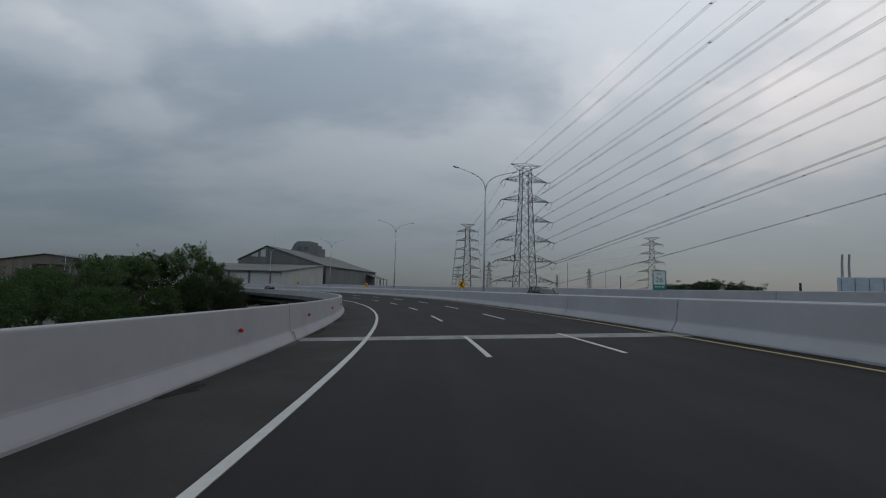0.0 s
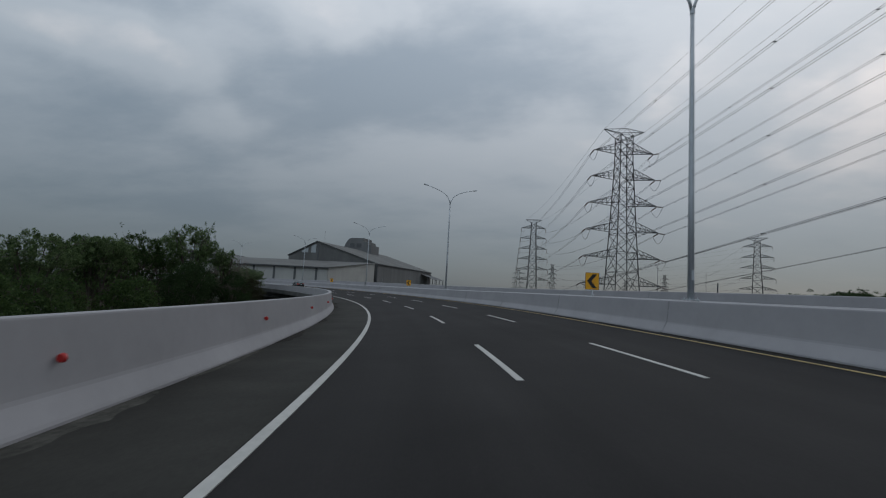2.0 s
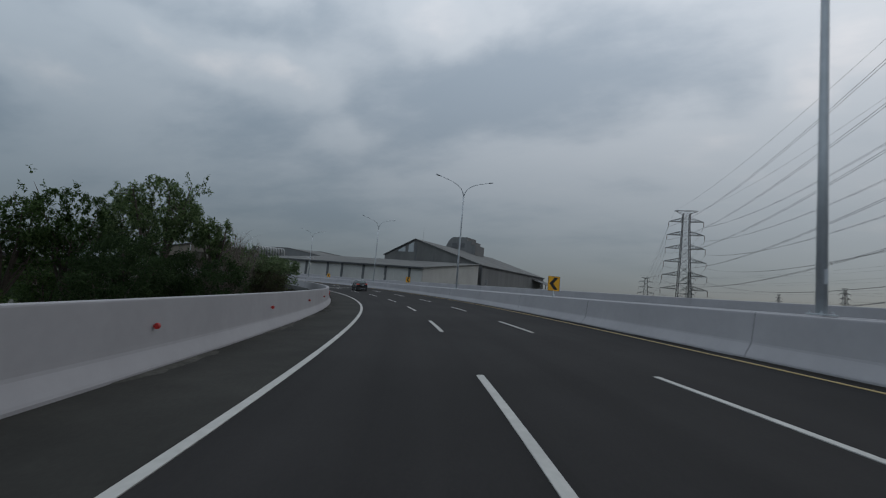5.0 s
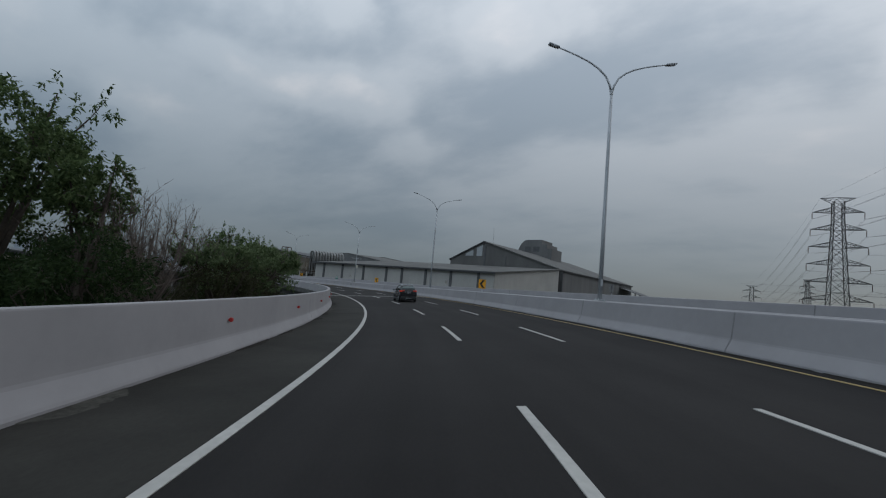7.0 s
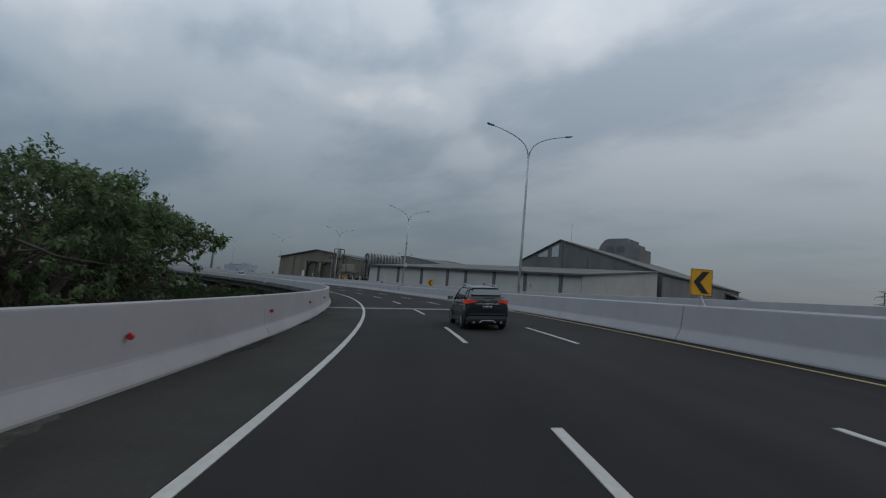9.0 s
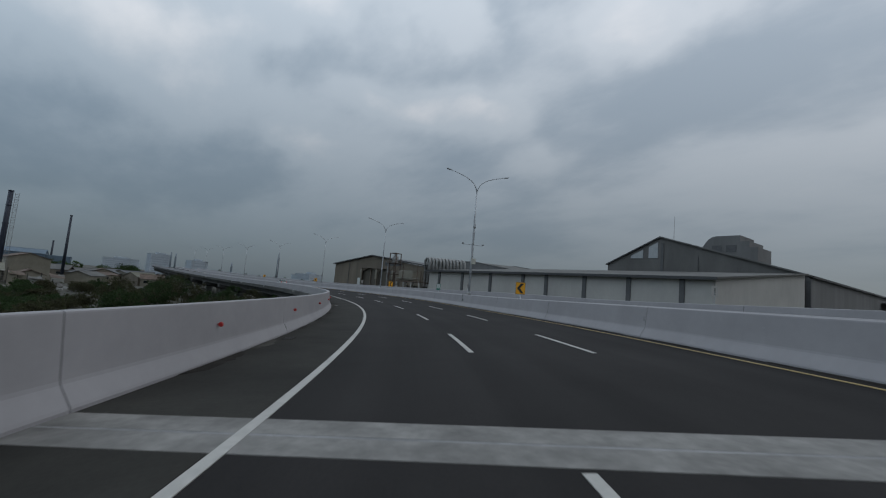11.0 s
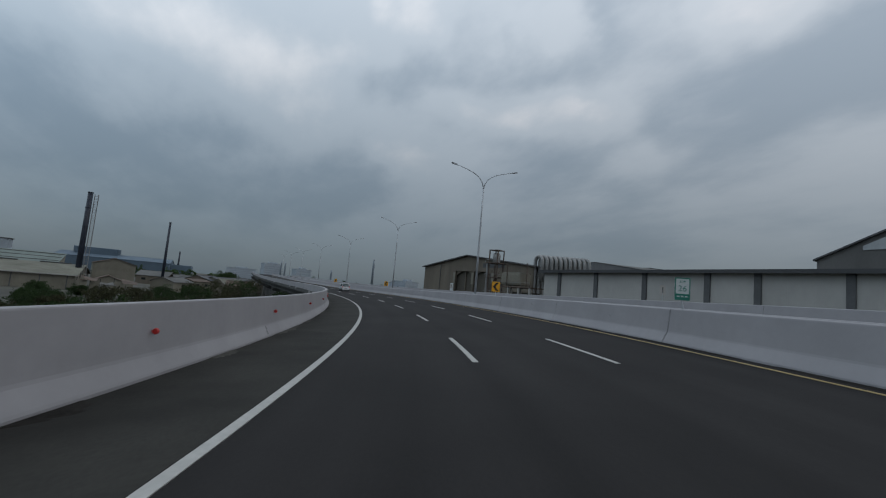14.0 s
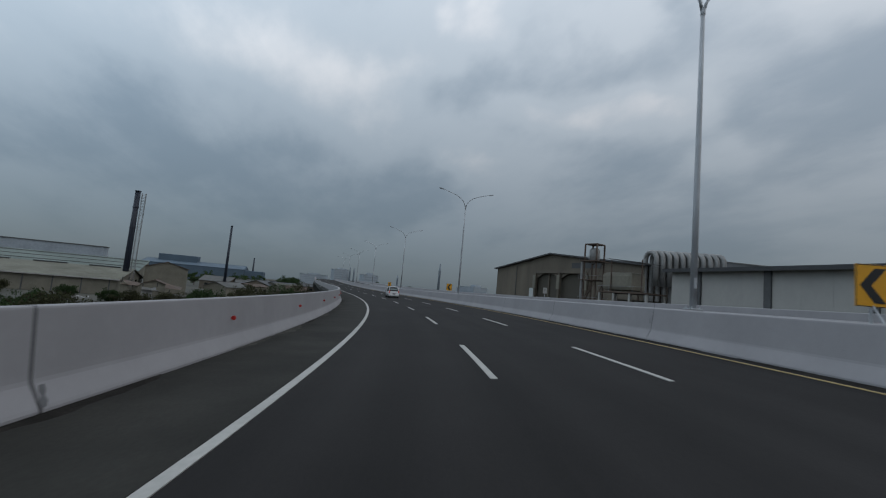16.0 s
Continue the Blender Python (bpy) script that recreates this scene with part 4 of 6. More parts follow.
def make_car(m, paint, label, length=4.66, width=1.88, height=1.83, belt=1.08, kind="suv", name="car", category="car"):
    car = base(name, m, label, category)
    L, W, H = length / 2, width / 2, height
    r = 0.37 if kind == "suv" else 0.31
    low = 0.24
    nose = 0.78 if kind == "suv" else 0.74
    back = 0.17 if kind == "suv" else 0.0  # the tailgate stands higher than the doors' edge
    stations = [
        (-L, low + 0.16, belt - 0.20 + back, belt - 0.10 + back, W * 0.82, W * 0.88, W * 0.84, W * 0.74),
        (-L + 0.05, low + 0.04, belt - 0.08 + back, belt + back * 0.9, W * 0.91, W * 0.96, W * 0.91, W * 0.78),
        (-L + 0.35, low, belt - 0.02 + back * 0.6, belt + 0.05 + back * 0.4, W * 0.93, W * 0.995, W * 0.95, W * 0.84),
        (-L + 1.2, low, belt, belt + 0.05, W * 0.93, W * 0.99, W * 0.96, W * 0.84),
        (0.0, low, belt - 0.02, belt + 0.03, W * 0.93, W * 0.985, W * 0.955, W * 0.84),
        (L - 1.35, low, belt - 0.04, belt + 0.02, W * 0.93, W * 0.985, W * 0.95, W * 0.82),
        (L - 0.75, low, belt - 0.12, belt - 0.03, W * 0.92, W * 0.97, W * 0.90, W * 0.74),
        (L - 0.18, low + 0.02, nose, nose + 0.10, W * 0.86, W * 0.90, W * 0.80, W * 0.62),
        (L, low + 0.10, nose - 0.14, nose - 0.06, W * 0.70, W * 0.76, W * 0.66, W * 0.50),
    ]
    body = rounded(part("body", loft([body_ring(*s) for s in stations]), paint, car, smooth=True))
    rear, front = (-L + 0.12, L - 1.12)
    slim = 0.90 if kind == "suv" else 1.0  # how far the glasshouse narrows to the roof
    top_rear = -L + (0.60 if kind == "suv" else 0.42)
    fall = 0.07 if kind == "suv" else 0.0  # the roof falls towards the tailgate
    glass = [
        cabin_ring(rear, belt, belt + 0.08, W * 0.85, W * 0.78 * slim),
        cabin_ring(rear + 0.12, belt, belt + (H - belt) * 0.55, W * 0.87, W * 0.74 * slim),
        cabin_ring(top_rear, belt, H - 0.06 - fall, W * 0.89, W * 0.70 * slim),
        cabin_ring(top_rear + 0.6, belt, H - 0.015 - fall * 0.4, W * 0.90, W * 0.715 * slim),
        cabin_ring(0.05, belt, H - 0.02, W * 0.90, W * 0.715 * slim),
        cabin_ring(0.55, belt, H - 0.10, W * 0.89, W * 0.70 * slim),
        cabin_ring(front - 0.15, belt, belt + 0.16, W * 0.86, W * 0.76),
        cabin_ring(front, belt - 0.02, belt + 0.03, W * 0.84, W * 0.74),
    ]
    rounded(part("cabin_glass", loft(glass), CAR_GLASS, car, "dark tinted windows", smooth=True))
    # roof skin over the glass, with rails and a shark-fin aerial
    rows = []
    for y, drop in ((top_rear - 0.10, 0.055 + fall), (top_rear + 0.2, 0.01 + fall * 0.8), (top_rear + 0.8, fall * 0.25), (0.05, 0.005), (0.50, 0.075)):
        z = H - drop
        rows.append([(x * W * slim, y, z + dz) for x, dz in ((-0.775, -0.13), (-0.755, -0.05), (-0.69, 0.0), (-0.35, 0.024), (0, 0.03), (0.35, 0.024), (0.69, 0.0), (0.755, -0.05), (0.775, -0.13), (0.30, -0.045), (-0.30, -0.045))])
    rounded(part("roof", loft(rows), paint, car, smooth=True))
    for side in (-1, 1):
        # pillars along the windows
        for (y0, z0, y1, z1), w, mat in (((rear + 0.12, belt + 0.02, top_rear + 0.05, H - 0.10), 0.08, TRIM_BLACK if kind == "suv" else paint), ((front - 0.05, belt, 0.52, H - 0.12), 0.075, paint), ((-0.42, belt, -0.46, H - 0.08), 0.07, TRIM_BLACK), ((-1.30, belt, -1.42, H - 0.08), 0.10, TRIM_BLACK)):
            bm = bmesh.new()
            beam(bm, (side * W * 0.865, y0, z0), (side * W * (0.735 * slim if kind != "suv" else 0.645), y1, z1 - (0.05 + (fall if y1 < -0.4 else 0.0) if kind == "suv" else 0.0)), w * (0.85 if kind == "suv" else 1.0))
            part("pillar", bm, mat, car)
        part("window_trim", tube([(side * W * 0.945, -L + 0.5, belt + 0.075), (side * W * 0.955, -1.0, belt + 0.07), (side * W * 0.955, -0.85, belt + 0.025), (side * W * 0.95, L - 1.35, belt + 0.01)], 0.014, 5), CHROME, car, "thin chrome strip under the windows")
        part("sill", box((0.10, 1.9, 0.16), at(side * W * 0.95, 0.0, low + 0.09), 0.03), TRIM_BLACK, car)
        for y in (-0.78, 0.32):
            part("door_handle", box((0.035, 0.19, 0.035), at(side * W * 0.985, y, belt - 0.12), 0.012), paint if kind != "suv" else TRIM_BLACK, car)
        for y in (-1.33, -0.40, 0.68):
            part("door_seam", box((0.012, 0.010, belt - low - 0.16), at(side * W * 0.982, y, (belt + low) / 2)), TRIM_BLACK, car)
        mirror = part("mirror", box((0.24, 0.13, 0.16), at(side * (W + 0.11), front - 0.28, belt + 0.08), 0.04), paint if kind == "mpv" else TRIM_BLACK, car)
        part("mirror_glass", box((0.17, 0.012, 0.11), at(side * (W + 0.11), front - 0.352, belt + 0.08)), SKY_TONED_GLASS, mirror)
        rail = [(side * W * 0.67 * slim, top_rear + 0.10, H - fall), (side * W * 0.67 * slim, top_rear + 0.30, H + 0.045 - fall * 0.7), (side * W * 0.67 * slim, -0.3, H + 0.065), (side * W * 0.67 * slim, 0.15, H + 0.045), (side * W * 0.67 * slim, 0.30, H - 0.01)]
        if kind == "suv":
            part("roof_rail", tube(rail, 0.02, 6), GALVANISED, car, "silver roof rail", smooth=True)
        for y in (-L + 0.92, L - 0.93):
            make_wheel(car, side * (W - 0.10), y, r, side)
        # lamps
        if kind == "suv":
            lamp = loft([[(side * W * a, -L + b, z) for z in (belt + 0.095 - c * 0.5, belt - 0.075 + c)] + [(side * W * a, -L + b - 0.03, z) for z in (belt - 0.075 + c, belt + 0.095 - c * 0.5)] for a, b, c in ((0.46, -0.01, 0.085), (0.58, -0.008, 0.06), (0.80, 0.01, 0.02), (0.925, 0.10, 0.0), (0.975, 0.30, 0.015), (0.985, 0.42, 0.06))])
        else:
            lamp = box((0.13, 0.16, 0.36), at(side * W * 0.86, -L + 0.06, belt - 0.06), 0.03)
        part("tail_lamp", lamp, TAIL_RED, car, "red tail lamp")
        part("headlamp", box((0.36, 0.20, 0.13), at(side * W * 0.60, L - 0.14, nose + 0.02), 0.04), HEADLAMP, car)
        # given the tail lamp's faint glow although it is no lamp
        part("bumper_reflector", box((0.17, 0.03, 0.05), at(side * W * 0.70, -L + 0.015, low + 0.30), 0.01), TAIL_RED, car)
        part("exhaust", tube([(side * W * 0.60, -L - 0.06, low + 0.10), (side * W * 0.60, -L + 0.2, low + 0.10)], 0.055, 12), CHROME, car)
    # rear: spoiler, window, wiper, plate, bumper
    back = (top_rear - rear - 0.05) / (H - 0.06 - belt)
    tilt = math.atan(back)
    window = Matrix.Translation((0, rear + 0.10 + (0.05 if kind == "suv" else 0.0), belt + (H - belt) * (0.56 if kind == "suv" else 0.46))) @ Matrix.Rotation(-tilt * 0.85, 4, "X")
    part("rear_window", prism([(-W * 0.69, -0.10), (-W * 0.55, -0.14), (W * 0.55, -0.14), (W * 0.69, -0.10), (W * 0.61 * slim, 0.12), (-W * 0.61 * slim, 0.12)], 0.03, window @ at(0, -0.05, 0)), SKY_TONED_GLASS, car, "rear window coloured pale for the sky's reflection")
    part("spoiler", box((W * 1.30 * slim, 0.24, 0.06), at(0, top_rear - 0.12, H - 0.05 - fall), 0.025), TRIM_BLACK if kind == "suv" else paint, car)
    part("tailgate_seam", box((W * 1.5, 0.012, 0.012), at(0, -L + 0.025, belt - 0.42)), TRIM_BLACK, car)
    part("wiper", box((0.42, 0.03, 0.03), at(0.12, rear - 0.03, belt + 0.21), 0.008), TRIM_BLACK, car)
    part("rear_bumper", box((W * 1.80, 0.34, 0.36), at(0, -L + 0.13, low + 0.20), 0.14), TRIM_BLACK if kind == "suv" else paint, car)
    skid = [(-0.36, 0.0), (-0.24, 0.11), (0.24, 0.11), (0.36, 0.0), (0.31, 0.0), (0.21, 0.075), (-0.21, 0.075), (-0.31, 0.0)]
    part("skid_plate", prism(skid, 0.03, at(0, -L - 0.055, low + 0.08)), GALVANISED, car)
    plate_z = belt - 0.19 if kind == "suv" else belt - 0.36
    plate = part("number_plate", box((0.46, 0.02, 0.17), at(0, -L - 0.02, plate_z), 0.006), PLATE_BLACK, car, "dark number plate with pale bars")
    for x, w in ((-0.155, 0.05), (-0.02, 0.15), (0.14, 0.10)):
        part("plate_bar", box((w, 0.006, 0.065), at(x, -L - 0.033, plate_z + 0.015)), PLATE_MARK, plate)
    if kind == "suv":
        part("chrome_bar", box((W * 1.02, 0.03, 0.04), at(0, -L - 0.012, belt - 0.075), 0.008), CHROME, car)
        part("bumper_ridge", box((W * 1.62, 0.10, 0.05), at(0, -L + 0.0, low + 0.42), 0.02), paint, car)
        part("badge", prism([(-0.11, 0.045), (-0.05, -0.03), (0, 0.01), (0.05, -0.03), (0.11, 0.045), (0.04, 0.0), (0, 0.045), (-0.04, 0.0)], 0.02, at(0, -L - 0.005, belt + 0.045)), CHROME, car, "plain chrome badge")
        part("aerial", prism([(-0.015, 0), (0.015, 0), (0.006, 0.085), (-0.006, 0.085)], 0.16, at(0, top_rear + 0.12, H + 0.02)), paint, car)
    part("grille", box((W * 1.0, 0.06, 0.26), at(0, L - 0.03, nose - 0.12), 0.03), TRIM_BLACK, car)
    part("front_bumper", box((W * 1.6, 0.16, 0.26), at(0, L - 0.10, low + 0.16), 0.06), paint, car)
    part("underbody", box((W * 1.7, length * 0.86, 0.12), at(0, 0, low + 0.02), 0.03), TRIM_BLACK, car)
    return car


BLACK_PAINT = material("black_car_paint", (0.008, 0.008, 0.010), 0.22, 0.0, grain=0.03, stain=0.1, coat=0.6)
WHITE_PAINT = material("white_car_paint", (0.62, 0.63, 0.64), 0.3, grain=0.02, stain=0.04, coat=0.5)
GREY_PAINT = material("dark_grey_car_paint", (0.05, 0.055, 0.06), 0.25, 0.3, grain=0.03, coat=0.5)
make_car(road_car_pose(160.7, 3.05) @ Matrix.Scale(0.97, 4), BLACK_PAINT, "black family SUV with red tail lamps and roof rails", belt=1.15)
make_car(road_car_pose(309.0, 3.4), WHITE_PAINT, "white family van seen from behind on the road", 4.2, 1.66, 1.70, 0.98, "mpv", "minivan", "car")
make_car(road_car_pose(49.0, 13.4, 180), GREY_PAINT, "dark grey minivan on the opposite carriageway", 4.4, 1.70, 1.68, 0.98, "mpv", "minivan", "car")


# ---- buildings ----
WALL_PALE = material("pale_wall_panels", (0.375, 0.367, 0.346), 0.8, grain=0.03, grain_scale=1.2, stain=0.11, stain_scale=0.12, stretch=(1, 1, 0.6))
WALL_DARK = material("dark_metal_cladding", (0.108, 0.106, 0.102), 0.75, grain=0.05, grain_scale=2.5, stain=0.24, stain_scale=0.10, stretch=(1.2, 1.2, 0.4))
WALL_GREY = material("grey_metal_cladding", (0.128, 0.128, 0.127), 0.7, grain=0.04, grain_scale=2.5, stain=0.2, stain_scale=0.12, stretch=(1.5, 1.5, 0.15))
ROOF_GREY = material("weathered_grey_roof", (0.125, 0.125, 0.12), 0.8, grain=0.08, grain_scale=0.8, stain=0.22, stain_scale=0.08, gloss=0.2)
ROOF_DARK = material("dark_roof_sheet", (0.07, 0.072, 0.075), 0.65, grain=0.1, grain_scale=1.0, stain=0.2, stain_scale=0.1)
FASCIA = material("dark_fascia", (0.045, 0.047, 0.05), 0.6, grain=0.1)
PILASTER = material("dark_pilaster", (0.085, 0.087, 0.09), 0.7, grain=0.1, stain=0.15)
SKYLIGHT = material("translucent_sheet", (0.33, 0.35, 0.36), 0.5, grain=0.08, stain=0.12)
WALL_BROWN = material("brown_cladding", (0.135, 0.115, 0.088), 0.75, grain=0.08, grain_scale=2, stain=0.22, stain_scale=0.15, stretch=(1.5, 1.5, 0.2))
# the dimness inside the open bays is put into this colour
INSIDE_SHADE = material("interior_shade", (0.085, 0.077, 0.062), 0.9, grain=0.2)
DUCT_STEEL = material("dusty_duct_steel", (0.25, 0.25, 0.245), 0.5, 0.3, grain=0.1, grain_scale=2, stain=0.25, stain_scale=0.4)
WALL_CREAM = material("cream_wall", (0.19, 0.178, 0.142), 0.8, grain=0.08, grain_scale=1.5, stain=0.2, stain_scale=0.2)
ROOF_TAN = material("dusty_tan_roof", (0.175, 0.172, 0.14), 0.9, gloss=0.15, grain=0.1, grain_scale=1.0, stain=0.25, stain_scale=0.12)
ROOF_RUST = material("rusty_roof", (0.105, 0.075, 0.058), 0.85, grain=0.2, grain_scale=0.8, stain=0.35, stain_scale=0.2)
ROOF_GREEN = material("grey_green_roof", (0.16, 0.19, 0.175), 0.85, gloss=0.2, grain=0.08, grain_scale=0.6, stain=0.18, stain_scale=0.06)
WALL_BLUE = material("blue_cladding", (0.085, 0.125, 0.165), 0.7, grain=0.08, grain_scale=1, stain=0.15, stain_scale=0.08)
# far walls, windows and stacks: the distance haze is put into the colour
FAR_WALL = material("haze_tinted_wall", (0.34, 0.385, 0.43), 0.85, grain=0.1, grain_scale=0.5, stain=0.15, stain_scale=0.05)
FAR_GLASS = material("haze_tinted_windows", (0.28, 0.32, 0.36), 0.5, grain=0.1)
FAR_STACK = material("haze_tinted_chimney", (0.19, 0.225, 0.26), 0.7, grain=0.1, stain=0.2)
STACK = material("dark_chimney_steel", (0.013, 0.019, 0.034), 0.55, grain=0.1, stain=0.2)


def slab(corners, thick=0.25):
    """A flat sheet through corners, with thickness downwards."""
    bm = bmesh.new()
    top = [bm.verts.new(c) for c in corners]
    low = [bm.verts.new(Vector(c) - Vector((0, 0, thick))) for c in corners]
    bm.faces.new(top)
    bm.faces.new(low[::-1])
    for i in range(len(top)):
        j = (i + 1) % len(top)
        bm.faces.new((top[j], top[i], low[i], low[j]))
    return bm


def wall_y(outline, y, thick=0.4):
    """A wall in the plane y, from an outline in x and z."""
    return prism(outline, thick, at(0, y, 0))


def wall_x(outline, x, thick=0.4):
    """A wall in the plane x, from an outline in y and z."""
    return prism(outline, thick, at(x, 0, 0) @ Matrix.Rotation(radians(90), 4, "Z"))


WING = pose(-88.2, 244.15, GROUND_Z, 0, 0, -3.7)
HALL = pose(-80.1, 304.9, GROUND_Z, 0, 0, -7.65)


def make_wing():
    """The long pale warehouse wing with dark pilasters."""
    b = base("warehouse_wing", WING, "long pale grey warehouse wing with dark pilasters", "warehouse")
    long, deep, eave, ridge, skew = 92.3, 57.5, 17.8, 23.9, 3.8
    posts = [0, 6.0, 17.8, 29.4, 41.1, 49.25, 62.0, 74.7, 86.5, long]
    for i, (l0, l1) in enumerate(zip(posts, posts[1:])):
        x0, x1 = -l1 + (0.5 if i < 8 else 0), -l0 - (0.5 if i else 0)
        panel = part("wall_panel", box((x1 - x0, 0.35, eave), at((x0 + x1) / 2, 0.18, eave / 2), 0.02), WALL_PALE, b)
        # shallow sheet seams
        for k in range(1, int((x1 - x0) / 3.0)):
            part("seam", box((0.05, 0.03, eave - 0.4), at(x0 + (x1 - x0) * k / int((x1 - x0) / 3.0), -0.006, eave / 2)), WALL_PALE, panel)
    for l in posts[1:-1]:
        part("pilaster", box((1.05, 0.7, eave - 0.2), at(-l, 0.05, (eave - 0.2) / 2), 0.04), PILASTER, b)
    end = Matrix.Rotation(-math.atan(skew / deep), 4, "Z")
    bm = wall_x([(0.4, 0), (deep, 0), (deep, ridge - 0.2), (0.4, eave - 0.1)], 0.0)
    bm.transform(end)
    part("end_wall", bm, WALL_PALE, b)
    part("end_wall", wall_x([(0.4, 0), (deep, 0), (deep, ridge - 0.2), (0.4, eave - 0.1)], -long), WALL_PALE, b)
    part("rear_wall", box((long, 0.4, ridge), at(-long / 2, deep, ridge / 2)), WALL_PALE, b)
    part("roof", slab([(1.0, -1.2, eave + 0.15), (-long - 1.0, -1.2, eave + 0.15), (-long - 1.0, deep, ridge + 0.25), (skew + 0.9, deep, ridge + 0.25)], 0.3), ROOF_GREY, b)
    part("fascia", box((long + 2.0, 0.12, 0.65), at(-long / 2, -1.26, eave - 0.08)), FASCIA, b)
    part("verge", slab([(1.05, -1.2, eave + 0.22), (0.8, -1.2, eave + 0.22), (skew + 0.8, deep, ridge + 0.32), (skew + 1.05, deep, ridge + 0.32)], 0.4), ROOF_GREY, b)
    # a cross roof behind the far end of the wing
    hi, lo = 28.0, 20.0
    part("cross_roof", slab([(-150, 62, hi), (-134, 62, hi), (-78, 62, lo), (-78, 95, lo + 2), (-134, 95, hi + 1), (-150, 95, hi + 1)], 0.3), ROOF_GREY, b)
    part("cross_gable", wall_y([(-150, 0), (-80, 0), (-80, lo), (-134, hi - 0.3), (-150, hi - 0.3)], 62.4), WALL_GREY, b)


make_wing()


def make_gable_hall():
    """The dark hall with its lopsided gable and a rounded roof ventilator."""
    b = base("factory_hall", HALL, "dark grey factory hall with a rounded roof ventilator", "factory")
    peak, left, right, depth = (-43.3, 37.2), (-64.2, 27.6), (0.0, 24.0), 121.0
    part("gable_wall", wall_y([(left[0], 0), (right[0], 0), right, peak, left], 0.3, 0.5), WALL_DARK, b)
    part("side_wall", box((0.5, depth, right[1] - 0.3), at(right[0], depth / 2, (right[1] - 0.3) / 2)), WALL_GREY, b)
    part("side_wall", box((0.5, depth, left[1] - 0.3), at(left[0], depth / 2, (left[1] - 0.3) / 2)), WALL_DARK, b)
    part("rear_wall", wall_y([(left[0], 0), (right[0], 0), right, peak, left], depth, 0.5), WALL_DARK, b)
    slope = (right[1] - peak[1]) / (right[0] - peak[0])
    out = right[0] + 0.9
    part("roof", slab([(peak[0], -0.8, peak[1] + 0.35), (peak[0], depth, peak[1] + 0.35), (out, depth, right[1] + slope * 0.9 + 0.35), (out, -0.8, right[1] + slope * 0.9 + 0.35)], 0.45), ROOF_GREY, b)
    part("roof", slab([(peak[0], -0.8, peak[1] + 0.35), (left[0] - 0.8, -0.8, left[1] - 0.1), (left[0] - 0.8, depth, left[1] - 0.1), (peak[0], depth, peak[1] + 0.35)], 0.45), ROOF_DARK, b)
    for x0, x1 in ((-54.6, -49.8), (-47.6, -44.1)):
        top = lambda x: peak[1] + (x - peak[0]) * (peak[1] - left[1]) / (peak[0] - left[0]) - 1.4
        part("skylight", wall_y([(x0, 29.6), (x1, 29.6), (x1, top(x1)), (x0, top(x0))], -0.05, 0.3), SKYLIGHT, b, "pale translucent gable sheet")
    part("wall_post", box((1.0, 0.3, 13), at(-42.5, -0.05, 28.6)), PILASTER, b)
    part("wall_band", box((60.5, 0.25, 0.5), at(-29.8, -0.02, 22.2)), PILASTER, b)
    for x in (-30, -18, -8):
        part("downpipe", tube([(x, -0.12, 14), (x, -0.12, 34.0 - (x + 43.3) * 0.31)], 0.12, 6), PILASTER, b)
    part("gutter", box((0.5, depth, 0.6), at(out, depth / 2, right[1] + slope * 0.9)), FASCIA, b)
    part("corner_post", box((1.0, 1.0, 23.0), at(0.2, -0.2, 11.5)), PILASTER, b)
    part("lean_to_roof", slab([(0.5, 92, 21.5), (13, 92, 17.5), (13, 119, 17.5), (0.5, 119, 21.5)], 0.3), ROOF_DARK, b)
    for y in (93, 106, 118):
        for x in (6.5, 12.5):
            part("lean_to_post", box((0.5, 0.5, 21.7 - 0.32 * x), at(x, y, (21.7 - 0.32 * x) / 2)), PILASTER, b)
    # ventilator: rounded on one side, stepped on the other
    vent = [(-56, 33)] + [(-56 + 7.5 * (1 - math.cos(a)), 33 + 14.0 * math.sin(a)) for a in (math.pi / 2 * k / 7 for k in range(1, 8))] + [(-38.5, 47.0), (-38.5, 44.2), (-34.8, 44.2), (-34.8, 41.4), (-31.6, 41.4), (-31.6, 32)]
    part("ventilator", wall_y([(x - 2.2, z + 0.3) for x, z in vent], 72, 16), WALL_GREY, b, "rounded grey roof ventilator")
    for x in (-48, -42):
        part("vent_louvre", box((4.2, 0.2, 3.2), at(x - 2.2, 63.8, 41.3)), PILASTER, b)
    part("mast", tube([(-40, 3, 36), (-40, 3, 45)], [0.08, 0.04], 6), STEEL_WORN, b)


make_gable_hall()

SHED = pose(-262.8, 260.5, GROUND_Z, 0, 0, 6)


